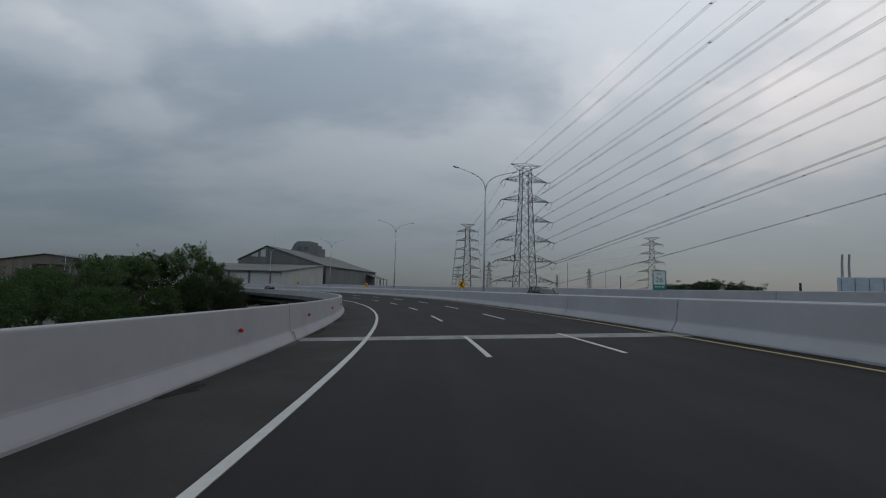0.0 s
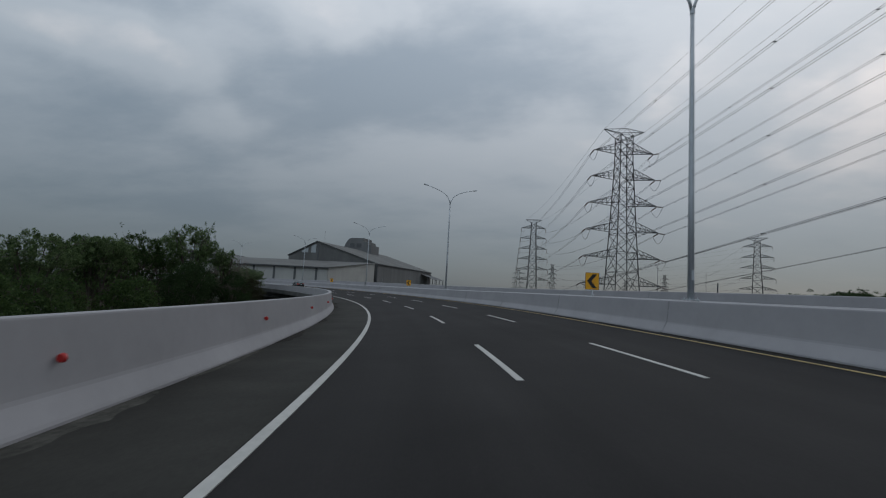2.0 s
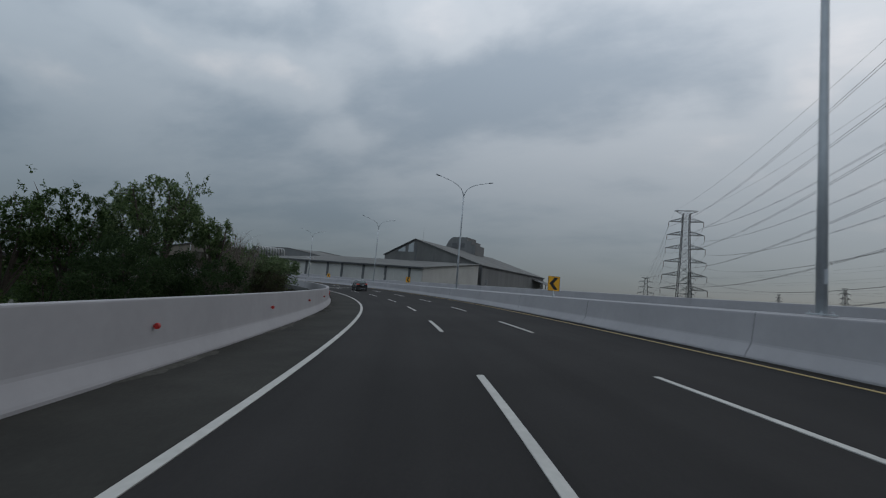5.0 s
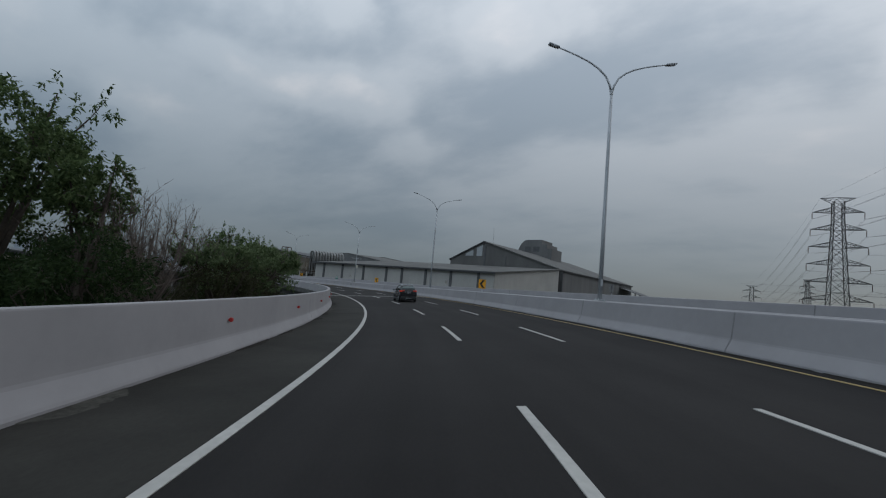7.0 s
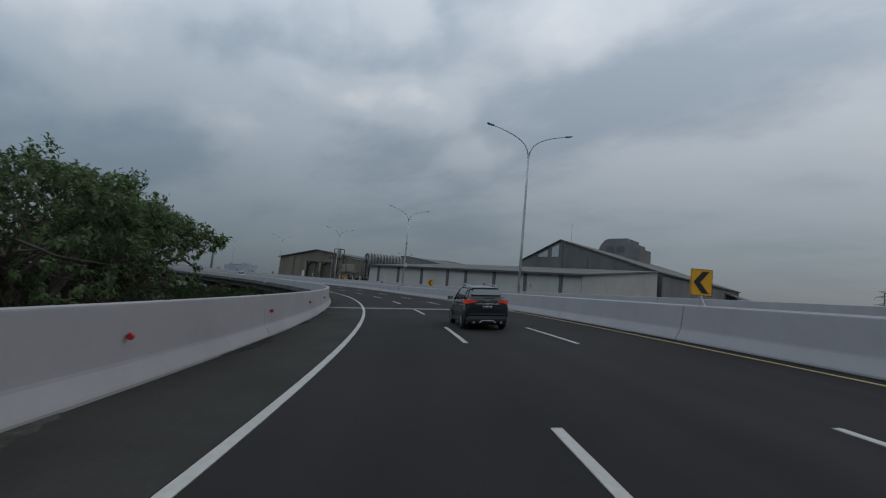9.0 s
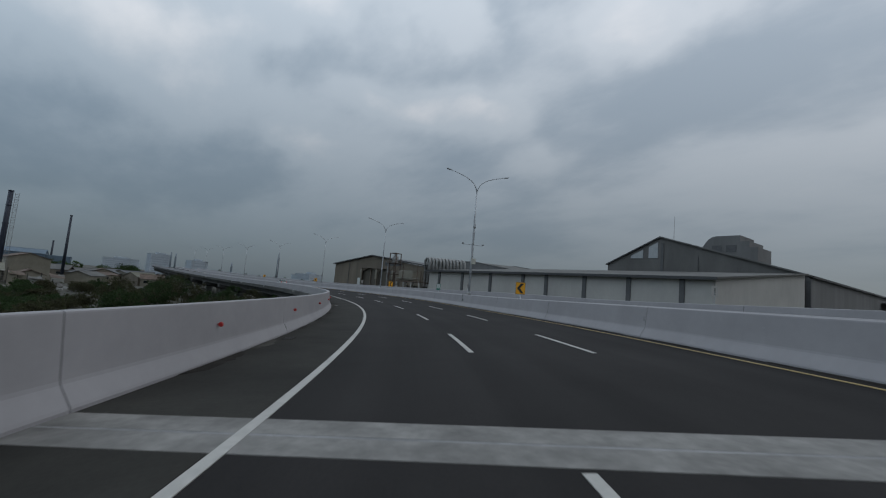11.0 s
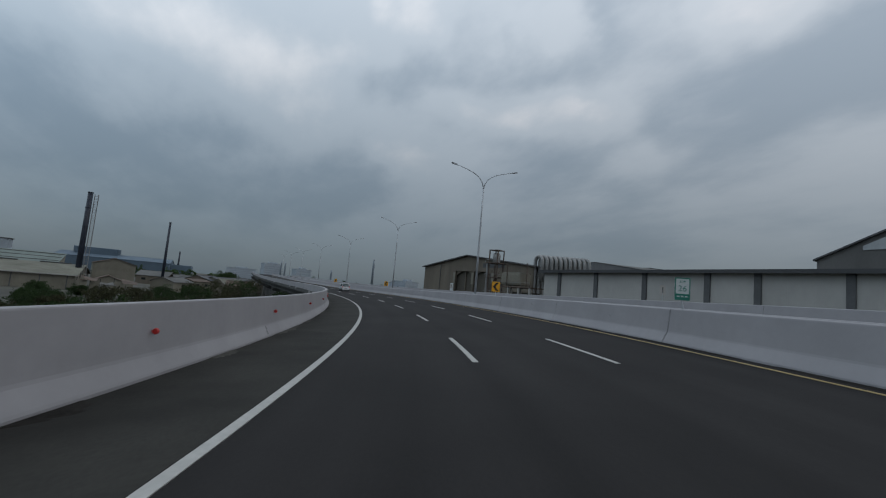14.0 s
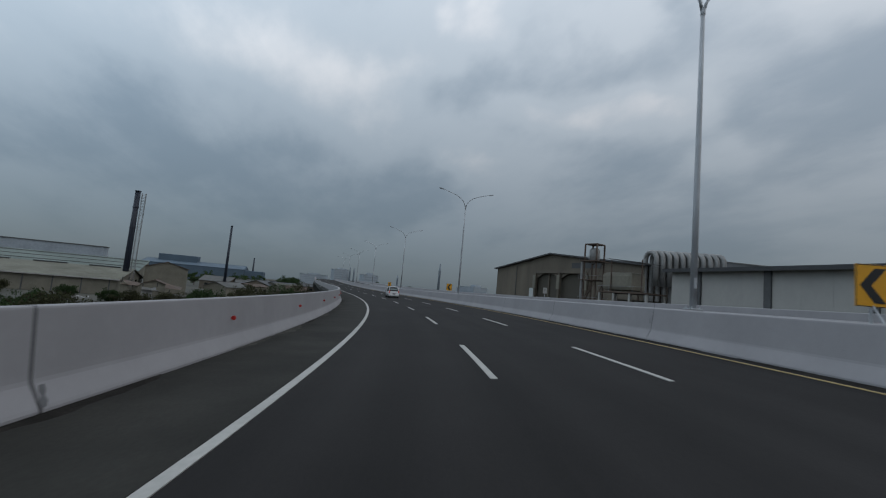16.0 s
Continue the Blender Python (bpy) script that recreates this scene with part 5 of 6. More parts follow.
def make_brown_shed():
    b = base("factory_shed", SHED, "brown metal factory shed with dark open bays", "factory")
    w, d, eave, mid, peak, right = 60.5, 60.0, 20.6, 27.9, 24.9, 21.2
    part("gable_wall", wall_y([(0, 0), (21.0, 0), (21.0, 19.1), (42.6, 19.1), (42.6, 0), (w, 0), (w, right), (mid, peak), (0, eave)], 0.2), WALL_BROWN, b)
    part("side_wall", box((0.4, d, eave), at(0, d / 2, eave / 2)), WALL_BROWN, b)
    part("side_wall", box((0.4, d, right), at(w, d / 2, right / 2)), WALL_BROWN, b)
    part("rear_wall", wall_y([(0, 0), (w, 0), (w, right), (mid, peak), (0, eave)], d), WALL_BROWN, b)
    # shallow sheet whose darker colour gives the bays their inner shade
    part("bay_back", box((21.8, 0.3, 19.3), at(31.8, 1.1, 9.65)), INSIDE_SHADE, b)
    part("bay_partition", box((0.5, 0.5, 18.9), at(26.5, 0.7, 9.45)), WALL_BROWN, b)
    for x in (21.0, 31.8, 42.6):
        part("bay_post", box((0.8, 0.9, 18.9), at(x, -0.1, 9.45), 0.05), WALL_BROWN, b)
        part("corbel", box((1.2, 0.5, 4.2), at(x, -0.62, 16.2), 0.1), WALL_CREAM, b, "pale corbel on the bay post")
    part("bay_lintel", box((21.4, 0.5, 0.6), at(31.8, -0.05, 19.2), 0.03), WALL_BROWN, b)
    for x0, x1 in ((21.4, 31.4), (32.2, 42.2)):
        part("bay_haunch", wall_y([(x0, 18.9), (x0, 17.4), (x0 + 3.2, 18.9)], 0.3), WALL_BROWN, b)
        part("bay_haunch", wall_y([(x1, 18.9), (x1 - 3.2, 18.9), (x1, 17.4)], 0.3), WALL_BROWN, b)
    part("roof", slab([(-1.0, -1, eave + 0.1), (mid, -1, peak + 0.35), (mid, d, peak + 0.35), (-1.0, d, eave + 0.1)], 0.4), ROOF_DARK, b)
    part("roof", slab([(mid, -1, peak + 0.35), (w + 1.0, -1, right + 0.1), (w + 1.0, d, right + 0.1), (mid, d, peak + 0.35)], 0.4), ROOF_DARK, b)
    part("notice", box((2.2, 0.1, 3.2), at(19.4, -0.15, 12.5)), SIGN_WHITE, b)
    part("upper_vent", box((11.0, 0.15, 1.6), at(42, -0.02, 21.2)), ROOF_DARK, b)
    part("downpipe", tube([(11.0, -0.1, 0), (11.0, -0.1, 21.5)], 0.12, 6), PILASTER, b)
    return b


make_brown_shed()


def make_process_tower():
    """A steel stair tower with a hopper, platforms and a square tank."""
    m = pose(-202.7, 251.5, GROUND_Z, 0, 0, 15) @ Matrix.Scale(0.91, 4)
    b = base("process_tower", m, "rusty steel process tower with platforms and hopper", "industrial tower")
    for x in (-1.7, 1.7):
        for y in (-1.7, 1.7):
            part("leg", box((0.3, 0.3, 26.6), at(x, y, 13.3)), ROOF_RUST, b)
    for z in (6.0, 12.0, 17.5, 22.3):
        part("platform", box((5.4, 5.0, 0.2), at(0, 0, z), 0.02), ROOF_RUST, b)
        part("handrail", tube([(-2.7, -2.5, z + 1.1), (2.7, -2.5, z + 1.1), (2.7, 2.5, z + 1.1)], 0.05, 5), STEEL_WORN, b)
        for x in (-2.7, 0, 2.7):
            part("rail_post", tube([(x, -2.5, z), (x, -2.5, z + 1.1)], 0.04, 5), STEEL_WORN, b)
    part("hopper", tube([(0, 0, 21.8), (0, 0, 22.6), (0, 0, 25.2), (0, 0, 25.7)], [0.5, 1.3, 1.3, 0.9], 14), DUCT_STEEL, b, smooth=True)
    part("cap", box((3.6, 3.6, 0.25), at(0, 0, 26.7)), ROOF_RUST, b)
    part("riser_pipe", tube([(-2.2, -1.9, 0), (-2.2, -1.9, 22)], 0.35, 8), DUCT_STEEL, b)
    for z0, z1, y in ((0, 6, -2.2), (6, 12, 2.2), (12, 17.5, -2.2)):
        bm = bmesh.new()
        beam(bm, (-1.6, y, z0), (1.6, y, z1), 0.18)
        beam(bm, (-1.6, y + 0.8, z0), (1.6, y + 0.8, z1), 0.18)
        part("stair", bm, ROOF_RUST, b)
    for z in (0, 6, 12, 17.5):
        for a, c in (((-1.7, -1.7, z), (1.7, -1.7, z + 5)), ((1.7, -1.7, z), (1.7, 1.7, z + 5))):
            bm = bmesh.new()
            beam(bm, a, c, 0.12)
            part("brace", bm, ROOF_RUST, b)
    t = base("settling_tank", pose(-195.5, 253.5, GROUND_Z, 0, 0, 5) @ Matrix.Scale(0.93, 4), "pale square tank on a steel stand under a canopy", "tank")
    part("tank_body", box((8.6, 5.0, 4.2), at(0, 0, 17.0), 0.9), WALL_CREAM, t)
    part("deck", box((14.0, 6.5, 0.3), at(2.0, 0, 14.4)), ROOF_RUST, t)
    for x in (-4.4, -0.2, 4.2, 8.6):
        for y in (-2.8, 2.8):
            part("column", box((0.5, 0.5, 14.4), at(x, y, 7.2), 0.03), WALL_PALE, t)
    for x in (-4.8, -1.5, 1.8, 5.1, 8.6):
        part("rail_post", tube([(x, -3.1, 14.5), (x, -3.1, 15.8)], 0.05, 5), STEEL_WORN, t)
    part("handrail", tube([(-4.8, -3.1, 15.8), (8.6, -3.1, 15.8)], 0.06, 5), STEEL_WORN, t)
    part("canopy", slab([(-1.5, -3.4, 22.3), (7.5, -3.4, 21.2), (7.5, 3.0, 21.2), (-1.5, 3.0, 22.3)], 0.18), ROOF_DARK, t)
    for x in (-1.2, 7.2):
        part("canopy_post", box((0.22, 0.22, 7.4), at(x, -2.8, 18.1)), ROOF_RUST, t)
    # sheet behind the stand in the same painted interior shade
    part("back_sheet", box((13.0, 0.2, 12), at(2.0, 3.2, 7.0)), INSIDE_SHADE, t)
    bm = bmesh.new()
    for x in (-4.4, -0.2, 4.2):
        beam(bm, (x, -2.8, 1), (x + 4.3, -2.8, 13.5), 0.14)
    part("cross_brace", bm, ROOF_RUST, t)


make_process_tower()


def make_ducts():
    """A row of tall pipes that bend over the wing's end wall."""
    b = base("duct_bank", WING, "row of dusty grey exhaust ducts bent over at the top", "exhaust ducts")
    for k in range(11):
        f = k / 10
        x0, y, top = -115.8 + 7.2 * f, 16.0 + 13.0 * f, 22.6
        x1 = x0 + 3.4
        bend = [(x0 + (x1 - x0) * (1 - math.cos(a)) / 2, top + 1.75 * math.sin(a)) for a in (math.pi * i / 10 for i in range(11))]
        path = [(x0, y, 0), (x0, y, 11)] + [(x, y, z) for x, z in bend] + [(x1, y, 16.0)]
        duct = part("duct", tube(path, 0.60, 14), DUCT_STEEL, b, smooth=True)
        for z in (6.0, 12.0, 18.0):
            part("flange", tube([(x0, y, z), (x0, y, z + 0.18)], 0.70, 14), DUCT_STEEL, duct)
    for z in (6.0, 12.5, 18.5):
        part("support_rail", tube([(-116.6, 15.2, z), (-109.2, 29.0, z)], 0.2, 6), ROOF_RUST, b)
    for f in (0, 0.33, 0.66, 1):
        part("support_post", box((0.35, 0.35, 18.6), at(-116.8 + 7.4 * f, 15.0 + 13.6 * f, 9.3)), ROOF_RUST, b)


make_ducts()


def make_shed(name, m, w, d, eave, peak, wall, roof, label, category="shed", windows=0, overhang=0.5):
    """A plain gabled shed: gables at y = 0 and d, ridge along y."""
    b = base(name, m, label, category)
    front = [(0, 0), (w, 0), (w, eave), (w / 2, peak), (0, eave)]
    part("gable_wall", wall_y(front, 0.15, 0.3), wall, b)
    part("gable_wall", wall_y(front, d - 0.15, 0.3), wall, b)
    for x in (0.15, w - 0.15):
        part("side_wall", box((0.3, d - 0.6, eave), at(x, d / 2, eave / 2)), wall, b)
    drop = (peak - eave) / (w / 2) * overhang
    for x, s in ((-overhang, 0), (w + overhang, 1)):
        part("roof", slab([(x, -overhang, eave - drop + 0.2), (w / 2, -overhang, peak + 0.2), (w / 2, d + overhang, peak + 0.2), (x, d + overhang, eave - drop + 0.2)], 0.18), roof, b)
    part("ridge_cap", box((0.5, d + 2 * overhang, 0.12), at(w / 2, d / 2, peak + 0.24)), roof, b)
    for i in range(windows):
        y = d * (i + 0.5) / windows
        part("window", box((0.1, min(2.2, d / windows * 0.6), 1.3), at(-0.02, y, eave * 0.6)), CAR_GLASS, b)
        part("window", box((0.1, min(2.2, d / windows * 0.6), 1.3), at(w + 0.02, y, eave * 0.6)), CAR_GLASS, b)
    return b


def ridge_pose(x, y, turn):
    return pose(x, y, GROUND_Z, 0, 0, turn)


def make_left_works():
    """The works inside the bend, below the road."""
    m = pose(-289.5, 139.9, GROUND_Z, 0, 0, 92)
    d = base("long_shed", m, "long low cream shed with a dusty tan roof", "shed")
    part("front_wall", box((110, 0.3, 5.0), at(-55, 0.15, 2.5)), WALL_CREAM, d)
    part("gable_wall", wall_x([(0.3, 0), (40, 0), (40, 5.0), (20, 8.3), (0.3, 5.0)], -0.2, 0.3), WALL_CREAM, d)
    part("rear_wall", box((110, 0.3, 5.0), at(-55, 40, 2.5)), WALL_CREAM, d)
    part("roof", slab([(0.8, -0.9, 5.05), (-110, -0.9, 5.05), (-110, 20, 8.5), (0.8, 20, 8.5)], 0.2), ROOF_TAN, d)
    part("roof", slab([(0.8, 20, 8.5), (-110, 20, 8.5), (-110, 40.5, 5.1), (0.8, 40.5, 5.1)], 0.2), ROOF_TAN, d)
    part("fascia", box((110.8, 0.1, 0.4), at(-54.6, -0.95, 4.9)), WALL_PALE, d)
    for k in range(14):
        part("wall_rib", box((0.3, 0.16, 4.8), at(-2 - 7.0 * k, -0.06, 2.4)), PILASTER, d)
    for k in range(5):
        part("wall_vent", box((0.12, 2.6, 1.2), at(0.0, 6 + 7.5 * k, 4.0)), CAR_GLASS, d)
    for k in range(7):
        part("ridge_vent", box((9.0, 1.2, 0.4), at(-8 - 15.0 * k, 20, 8.65), 0.1), ROOF_DARK, d)
    g = base("rolling_mill_hall", pose(-630, 84, GROUND_Z, 0, 0, 92), "large far hall with a grey-green ribbed roof", "factory")
    part("front_wall", box((300, 0.3, 5.0), at(-150, -50, 2.5)), WALL_CREAM, g)
    part("end_wall", wall_x([(-49.8, 0), (0, 0), (0, 15.2), (-49.8, 4.9)], -0.2, 0.3), WALL_CREAM, g)
    part("rear_wall", box((300, 0.3, 15.2), at(-150, 0, 7.6)), WALL_CREAM, g)
    part("roof", slab([(1, -51, 5.0), (-300, -51, 5.0), (-300, 0.5, 15.4), (1, 0.5, 15.4)], 0.25), ROOF_GREEN, g)
    for z, y in ((14.2, -6), (11.2, -20), (8.2, -35)):
        part("roof_step", box((300, 0.8, 0.5), at(-150, y, z + 0.2)), ROOF_GREY, g)
    part("high_bay", box((260, 18, 27.0), at(-190, 113, 13.5), 0.1), FAR_WALL, g, "hazy grey raised hall behind")
    part("high_bay_roof", box((262, 20, 0.6), at(-190, 113, 27.2)), ROOF_GREY, g)
    make_shed("workshop", ridge_pose(-322.0, 140.4, 98.0), 14.4, 20, 9.9, 12.1, WALL_CREAM, ROOF_RUST, "cream gabled workshop with a rusty roof edge", "workshop", 2)
    make_shed("workshop", ridge_pose(-300.0, 143.5, 96), 9, 12, 3.6, 5.4, WALL_CREAM, ROOF_RUST, "small cream workshop with a stained roof", "workshop", 1)
    make_shed("workshop", ridge_pose(-330.0, 160.5, 60), 10, 16, 4.2, 6.0, WALL_CREAM, ROOF_GREY, "small cream workshop with a grey roof", "workshop", 1)
    # chimney with a caged ladder beside it
    c = base("chimney", at(-304.0, 138.4, GROUND_Z) @ Matrix.Scale(1.025, 4), "dark steel chimney with a lattice ladder beside it", "chimney")
    part("flue", tube([(0, 0, 0), (0, 0, 20), (0, 0, 34.9)], [0.95, 0.85, 0.8], 18), STACK, c, smooth=True)
    for z in (8, 15, 22, 29, 34.6):
        part("band", tube([(0, 0, z), (0, 0, z + 0.25)], 0.95, 18), STACK, c)
    ladder = bmesh.new()
    for dx in (1.3, 2.4):
        for dy in (-0.5, 0.5):
            beam(ladder, (dy, dx, 0), (dy, dx, 34.2), 0.12)
    for k in range(34):
        z = k * 1.0 + 0.4
        beam(ladder, (0.5, 1.3, z), (0.5, 2.4, z + 0.5), 0.08)
        beam(ladder, (0.5, 2.4, z + 0.5), (-0.5, 2.4, z + 1.0), 0.08)
        beam(ladder, (0.5, 1.3, z), (0.5, 2.4, z), 0.08)
    part("ladder_cage", ladder, STEEL_WORN, c, "pale lattice ladder cage")
    for x, y, top, r, label in ((-402, 164, 37.2, 0.75, "thin dark steel chimney behind the workshops"), (-788, 176.6, 33.9, 1.2, "distant thin dark chimney")):
        p = base("chimney", at(x, y, GROUND_Z), label, "chimney")
        part("flue", tube([(0, 0, 0), (0, 0, top)], [r * 1.15, r * 0.75], 12), STACK, p, smooth=True)
        part("cap", tube([(0, 0, top - 0.4), (0, 0, top)], r * 0.9, 12), STACK, p)
        part("foot", box((3, 3, 2), at(0, 0, 1), 0.1), CONCRETE, p)
    # far blue works
    f = make_shed("blue_factory", ridge_pose(-742, 68, -6), 44, 104, 15.5, 20.0, WALL_BLUE, WALL_BLUE, "large blue-grey factory in the distance", "factory")
    part("monitor", box((14, 40, 9), at(22, 32, 21.5), 0.4), WALL_BLUE, f)
    part("lower_hall", box((30, 26, 15), at(24, 112, 7.5), 0.3), WALL_BLUE, f)
    # low workshops and houses between
    rng = random.Random(7)
    for i in range(26):
        x, y = -330 - rng.random() * 260, 150 + rng.random() * 120
        if y < 150 + (-330 - x) * 0.05:
            y += 15
        w, d = 8 + rng.random() * 9, 9 + rng.random() * 14
        e = 3.2 + rng.random() * 2.6
        roof = rng.choice([ROOF_RUST, ROOF_TAN, ROOF_GREY, ROOF_DARK, ROOF_RUST])
        wall = rng.choice([WALL_CREAM, WALL_BROWN, WALL_BROWN])
        tone = {"rusty_roof": "rusty brown", "dusty_tan_roof": "dusty tan", "weathered_grey_roof": "weathered grey", "dark_roof_sheet": "dark"}[roof.name]
        make_shed("low_house", ridge_pose(x, y, rng.random() * 180), w, d, e, e + 1.2 + rng.random() * 1.6, wall, roof, "low workshop house with a " + tone + " roof", "house", 2)
    # a half-fallen yard building in front of the workshops
    ruin = base("ruined_shed", pose(-287, 141.5, GROUND_Z, 0, 0, 4), "half-fallen grey shed with broken walls and bent roof sheets", "shed")
    wreck = random.Random(8)
    y = 0.0
    while y < 15:
        wide = wreck.uniform(1.6, 4.2)
        high = wreck.uniform(1.8, 5.4)
        top = [(y + wide * f, high * wreck.uniform(0.78, 1.0)) for f in (0.0, 0.3, 0.7, 1.0)]
        part("broken_wall", wall_x([(y, 0), (y + wide, 0)] + top[::-1], wreck.uniform(-1.2, 1.2), 0.25), wreck.choice([WALL_CREAM, CONCRETE]), ruin)
        part("post", box((0.25, 0.25, high + 0.8), at(-1.4, y, (high + 0.8) / 2)), DARK_CONCRETE, ruin)
        y += wide + wreck.uniform(0.3, 1.3)
    for y, z, lean in ((2.5, 4.6, 0.5), (8.0, 3.4, -0.9), (14.0, 4.2, 0.7)):
        part("roof_sheet", slab([(-3.2, y - 2.4, z + lean), (2.0, y - 2.2, z - 0.7), (2.0, y + 2.2, z - 0.9), (-3.2, y + 2.4, z - lean * 0.4)], 0.08), ROOF_RUST if lean > 0 else ROOF_GREY, ruin, "bent sheet of roofing")
    for k in range(26):
        x, y = wreck.uniform(2, 26), wreck.uniform(-4, 20)
        size = wreck.uniform(0.35, 1.1)
        lump = base("rubble_block", pose(-287 + x, 141.5 + y, GROUND_Z + size * 0.2, wreck.uniform(-15, 15), wreck.uniform(-15, 15), wreck.uniform(0, 180)), "broken grey concrete block lying in the yard", "rubble", group="rubble in the yard")
        part("block", box((size * 1.7, size, size * 0.7), at(0, 0, size * 0.1), 0.06), CONCRETE if k % 3 else WALL_CREAM, lump)
    canopy = base("market_canopy", at(-353, 168.6, GROUND_Z), "pale yellow tarpaulin canopy between the workshops", "canopy")
    part("sheet", slab([(-3.5, -4.5, 2.2), (3.5, -4.5, 2.2), (3.0, 4.5, 2.9), (-3.0, 4.5, 2.9)], 0.08), material("yellow_tarpaulin", (0.55, 0.52, 0.18), 0.7, grain=0.1), canopy)
    for x in (-3.2, 3.2):
        for y in (-4.2, 4.2):
            part("pole", tube([(x * 0.9, y, 0), (x * 0.9, y, 2.3)], 0.06, 6), STEEL_WORN, canopy)


make_left_works()


def make_far_blocks():
    """Office blocks, stacks and sheds near the horizon."""
    rng = random.Random(3)
    def block(x, y, w, d, top, turn, label):
        h = top - GROUND_Z
        b = base("office_block", pose(x, y, GROUND_Z, 0, 0, turn), label, "building")
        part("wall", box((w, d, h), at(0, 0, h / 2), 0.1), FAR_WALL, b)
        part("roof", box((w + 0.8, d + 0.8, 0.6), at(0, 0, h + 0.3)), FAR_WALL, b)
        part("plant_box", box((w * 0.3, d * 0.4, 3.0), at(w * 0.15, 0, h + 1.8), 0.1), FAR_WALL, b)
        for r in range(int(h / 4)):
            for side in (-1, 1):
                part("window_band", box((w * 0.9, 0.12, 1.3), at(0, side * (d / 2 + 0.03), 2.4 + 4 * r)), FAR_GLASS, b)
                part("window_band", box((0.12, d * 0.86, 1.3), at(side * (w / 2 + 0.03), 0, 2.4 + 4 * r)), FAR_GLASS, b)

    block(-987, 330, 20, 30, 26, 8, "hazy grey office block far beyond the viaduct")
    block(-1190, 306, 30, 62, 15, -6, "low hazy block on the horizon")
    block(-781, 337, 24, 22, 16, 4, "pale low block beyond the viaduct")
    block(-1006, 342, 20, 20, 26, -10, "hazy grey office block far beyond the viaduct")
    block(-620, 432, 22, 30, 10, 28, "pale low block behind the trees")
    block(-700, 470, 26, 36, 9, 15, "pale low block behind the trees")
    for x, y, top, r in ((-963, 344, 32, 1.5), (-961, 351, 31, 1.5), (-519.7, 343.4, 27.9, 1.15), (-656, 343.5, 16.5, 1.2)):
        p = base("chimney", at(x, y, GROUND_Z), "tall chimney beyond the viaduct in a haze-tinted blue-grey", "chimney")
        h = top - GROUND_Z
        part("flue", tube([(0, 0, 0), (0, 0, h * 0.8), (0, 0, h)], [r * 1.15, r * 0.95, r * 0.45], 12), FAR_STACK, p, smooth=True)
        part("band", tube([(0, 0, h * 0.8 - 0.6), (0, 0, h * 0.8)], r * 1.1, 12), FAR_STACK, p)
    # beyond the opposite carriageway
    b = base("plant_room", pose(165, 175.5, GROUND_Z, 0, 0, -40), "grey block-like plant room with two thin flues", "building")
    part("wall", box((14, 10, 19.4), at(0, 0, 9.7), 0.1), FAR_WALL, b)
    part("annex", box((13, 8, 18.6), at(11, 0, 9.3), 0.1), FAR_WALL, b)
    for x in (-5.4, -3.3):
        part("flue", tube([(x, 0, 19.4), (x, 0, 24.5), (x + 0.3, 0, 28.8)], [0.45, 0.4, 0.35], 10), STEEL_WORN, b)
    for k in range(4):
        part("rib", box((0.2, 0.15, 18.8), at(-6 + 4 * k, -5.05, 9.4)), PILASTER, b)
    for x, y, h, r in ((196, 244, 19, 0.7), (150, 230, 16, 0.45), (66, 235, 26, 0.09), (88, 240, 24, 0.08), (120, 300, 22, 0.4)):
        p = base("mast", at(x, y, GROUND_Z), "slim dark post standing beyond the road", "post")
        part("shaft", tube([(0, 0, 0), (0, 0, h)], [r, r * 0.8], 8), STACK, p)
        part("foot", box((r * 4, r * 4, 0.8), at(0, 0, 0.4), 0.05), CONCRETE, p)
    for i in range(16):
        a = radians(-50 + 46 * i / 15)
        far = rng.uniform(420, 620)
        x, y = -math.sin(a) * far, math.cos(a) * far
        if x < 8:
            continue
        w = rng.uniform(14, 40)
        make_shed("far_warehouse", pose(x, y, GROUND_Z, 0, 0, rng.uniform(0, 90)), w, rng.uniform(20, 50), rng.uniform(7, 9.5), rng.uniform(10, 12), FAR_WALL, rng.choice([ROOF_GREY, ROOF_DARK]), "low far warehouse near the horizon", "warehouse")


make_far_blocks()


def make_side_boards():
    """Small white boards on the far parapet."""
    grey = base("roadside_board", road_pose(154.1, 23.2, 1.1, 0), "grey back of a tall narrow board on the far parapet", "road sign")
    part("post", tube([(0, 0, 0), (0, 0, 1.0)], 0.03, 6), GALVANISED, grey)
    part("board", box((0.52, 0.03, 0.95), at(0, 0.03, 0.65), 0.01), STEEL_WORN, grey)
    part("stiffener", box((0.10, 0.03, 0.93), at(0, -0.01, 0.65), 0.005), PILASTER, grey)
    for s, d in ((244.5, 23.2), (198.0, 23.2), (297.5, 23.2)):
        sign = base("roadside_board", road_pose(s, d, 1.1, 0), "small white roadside board on the far parapet", "road sign")
        part("post", tube([(0, 0, 0), (0, 0, 1.0)], 0.03, 6), GALVANISED, sign)
        part("board", box((0.58, 0.03, 0.80), at(0, 0, 0.95), 0.01), WALL_PALE, sign)
        part("mark", box((0.10, 0.006, 0.5), at(0, -0.02, 0.95)), PILASTER, sign)


make_side_boards()


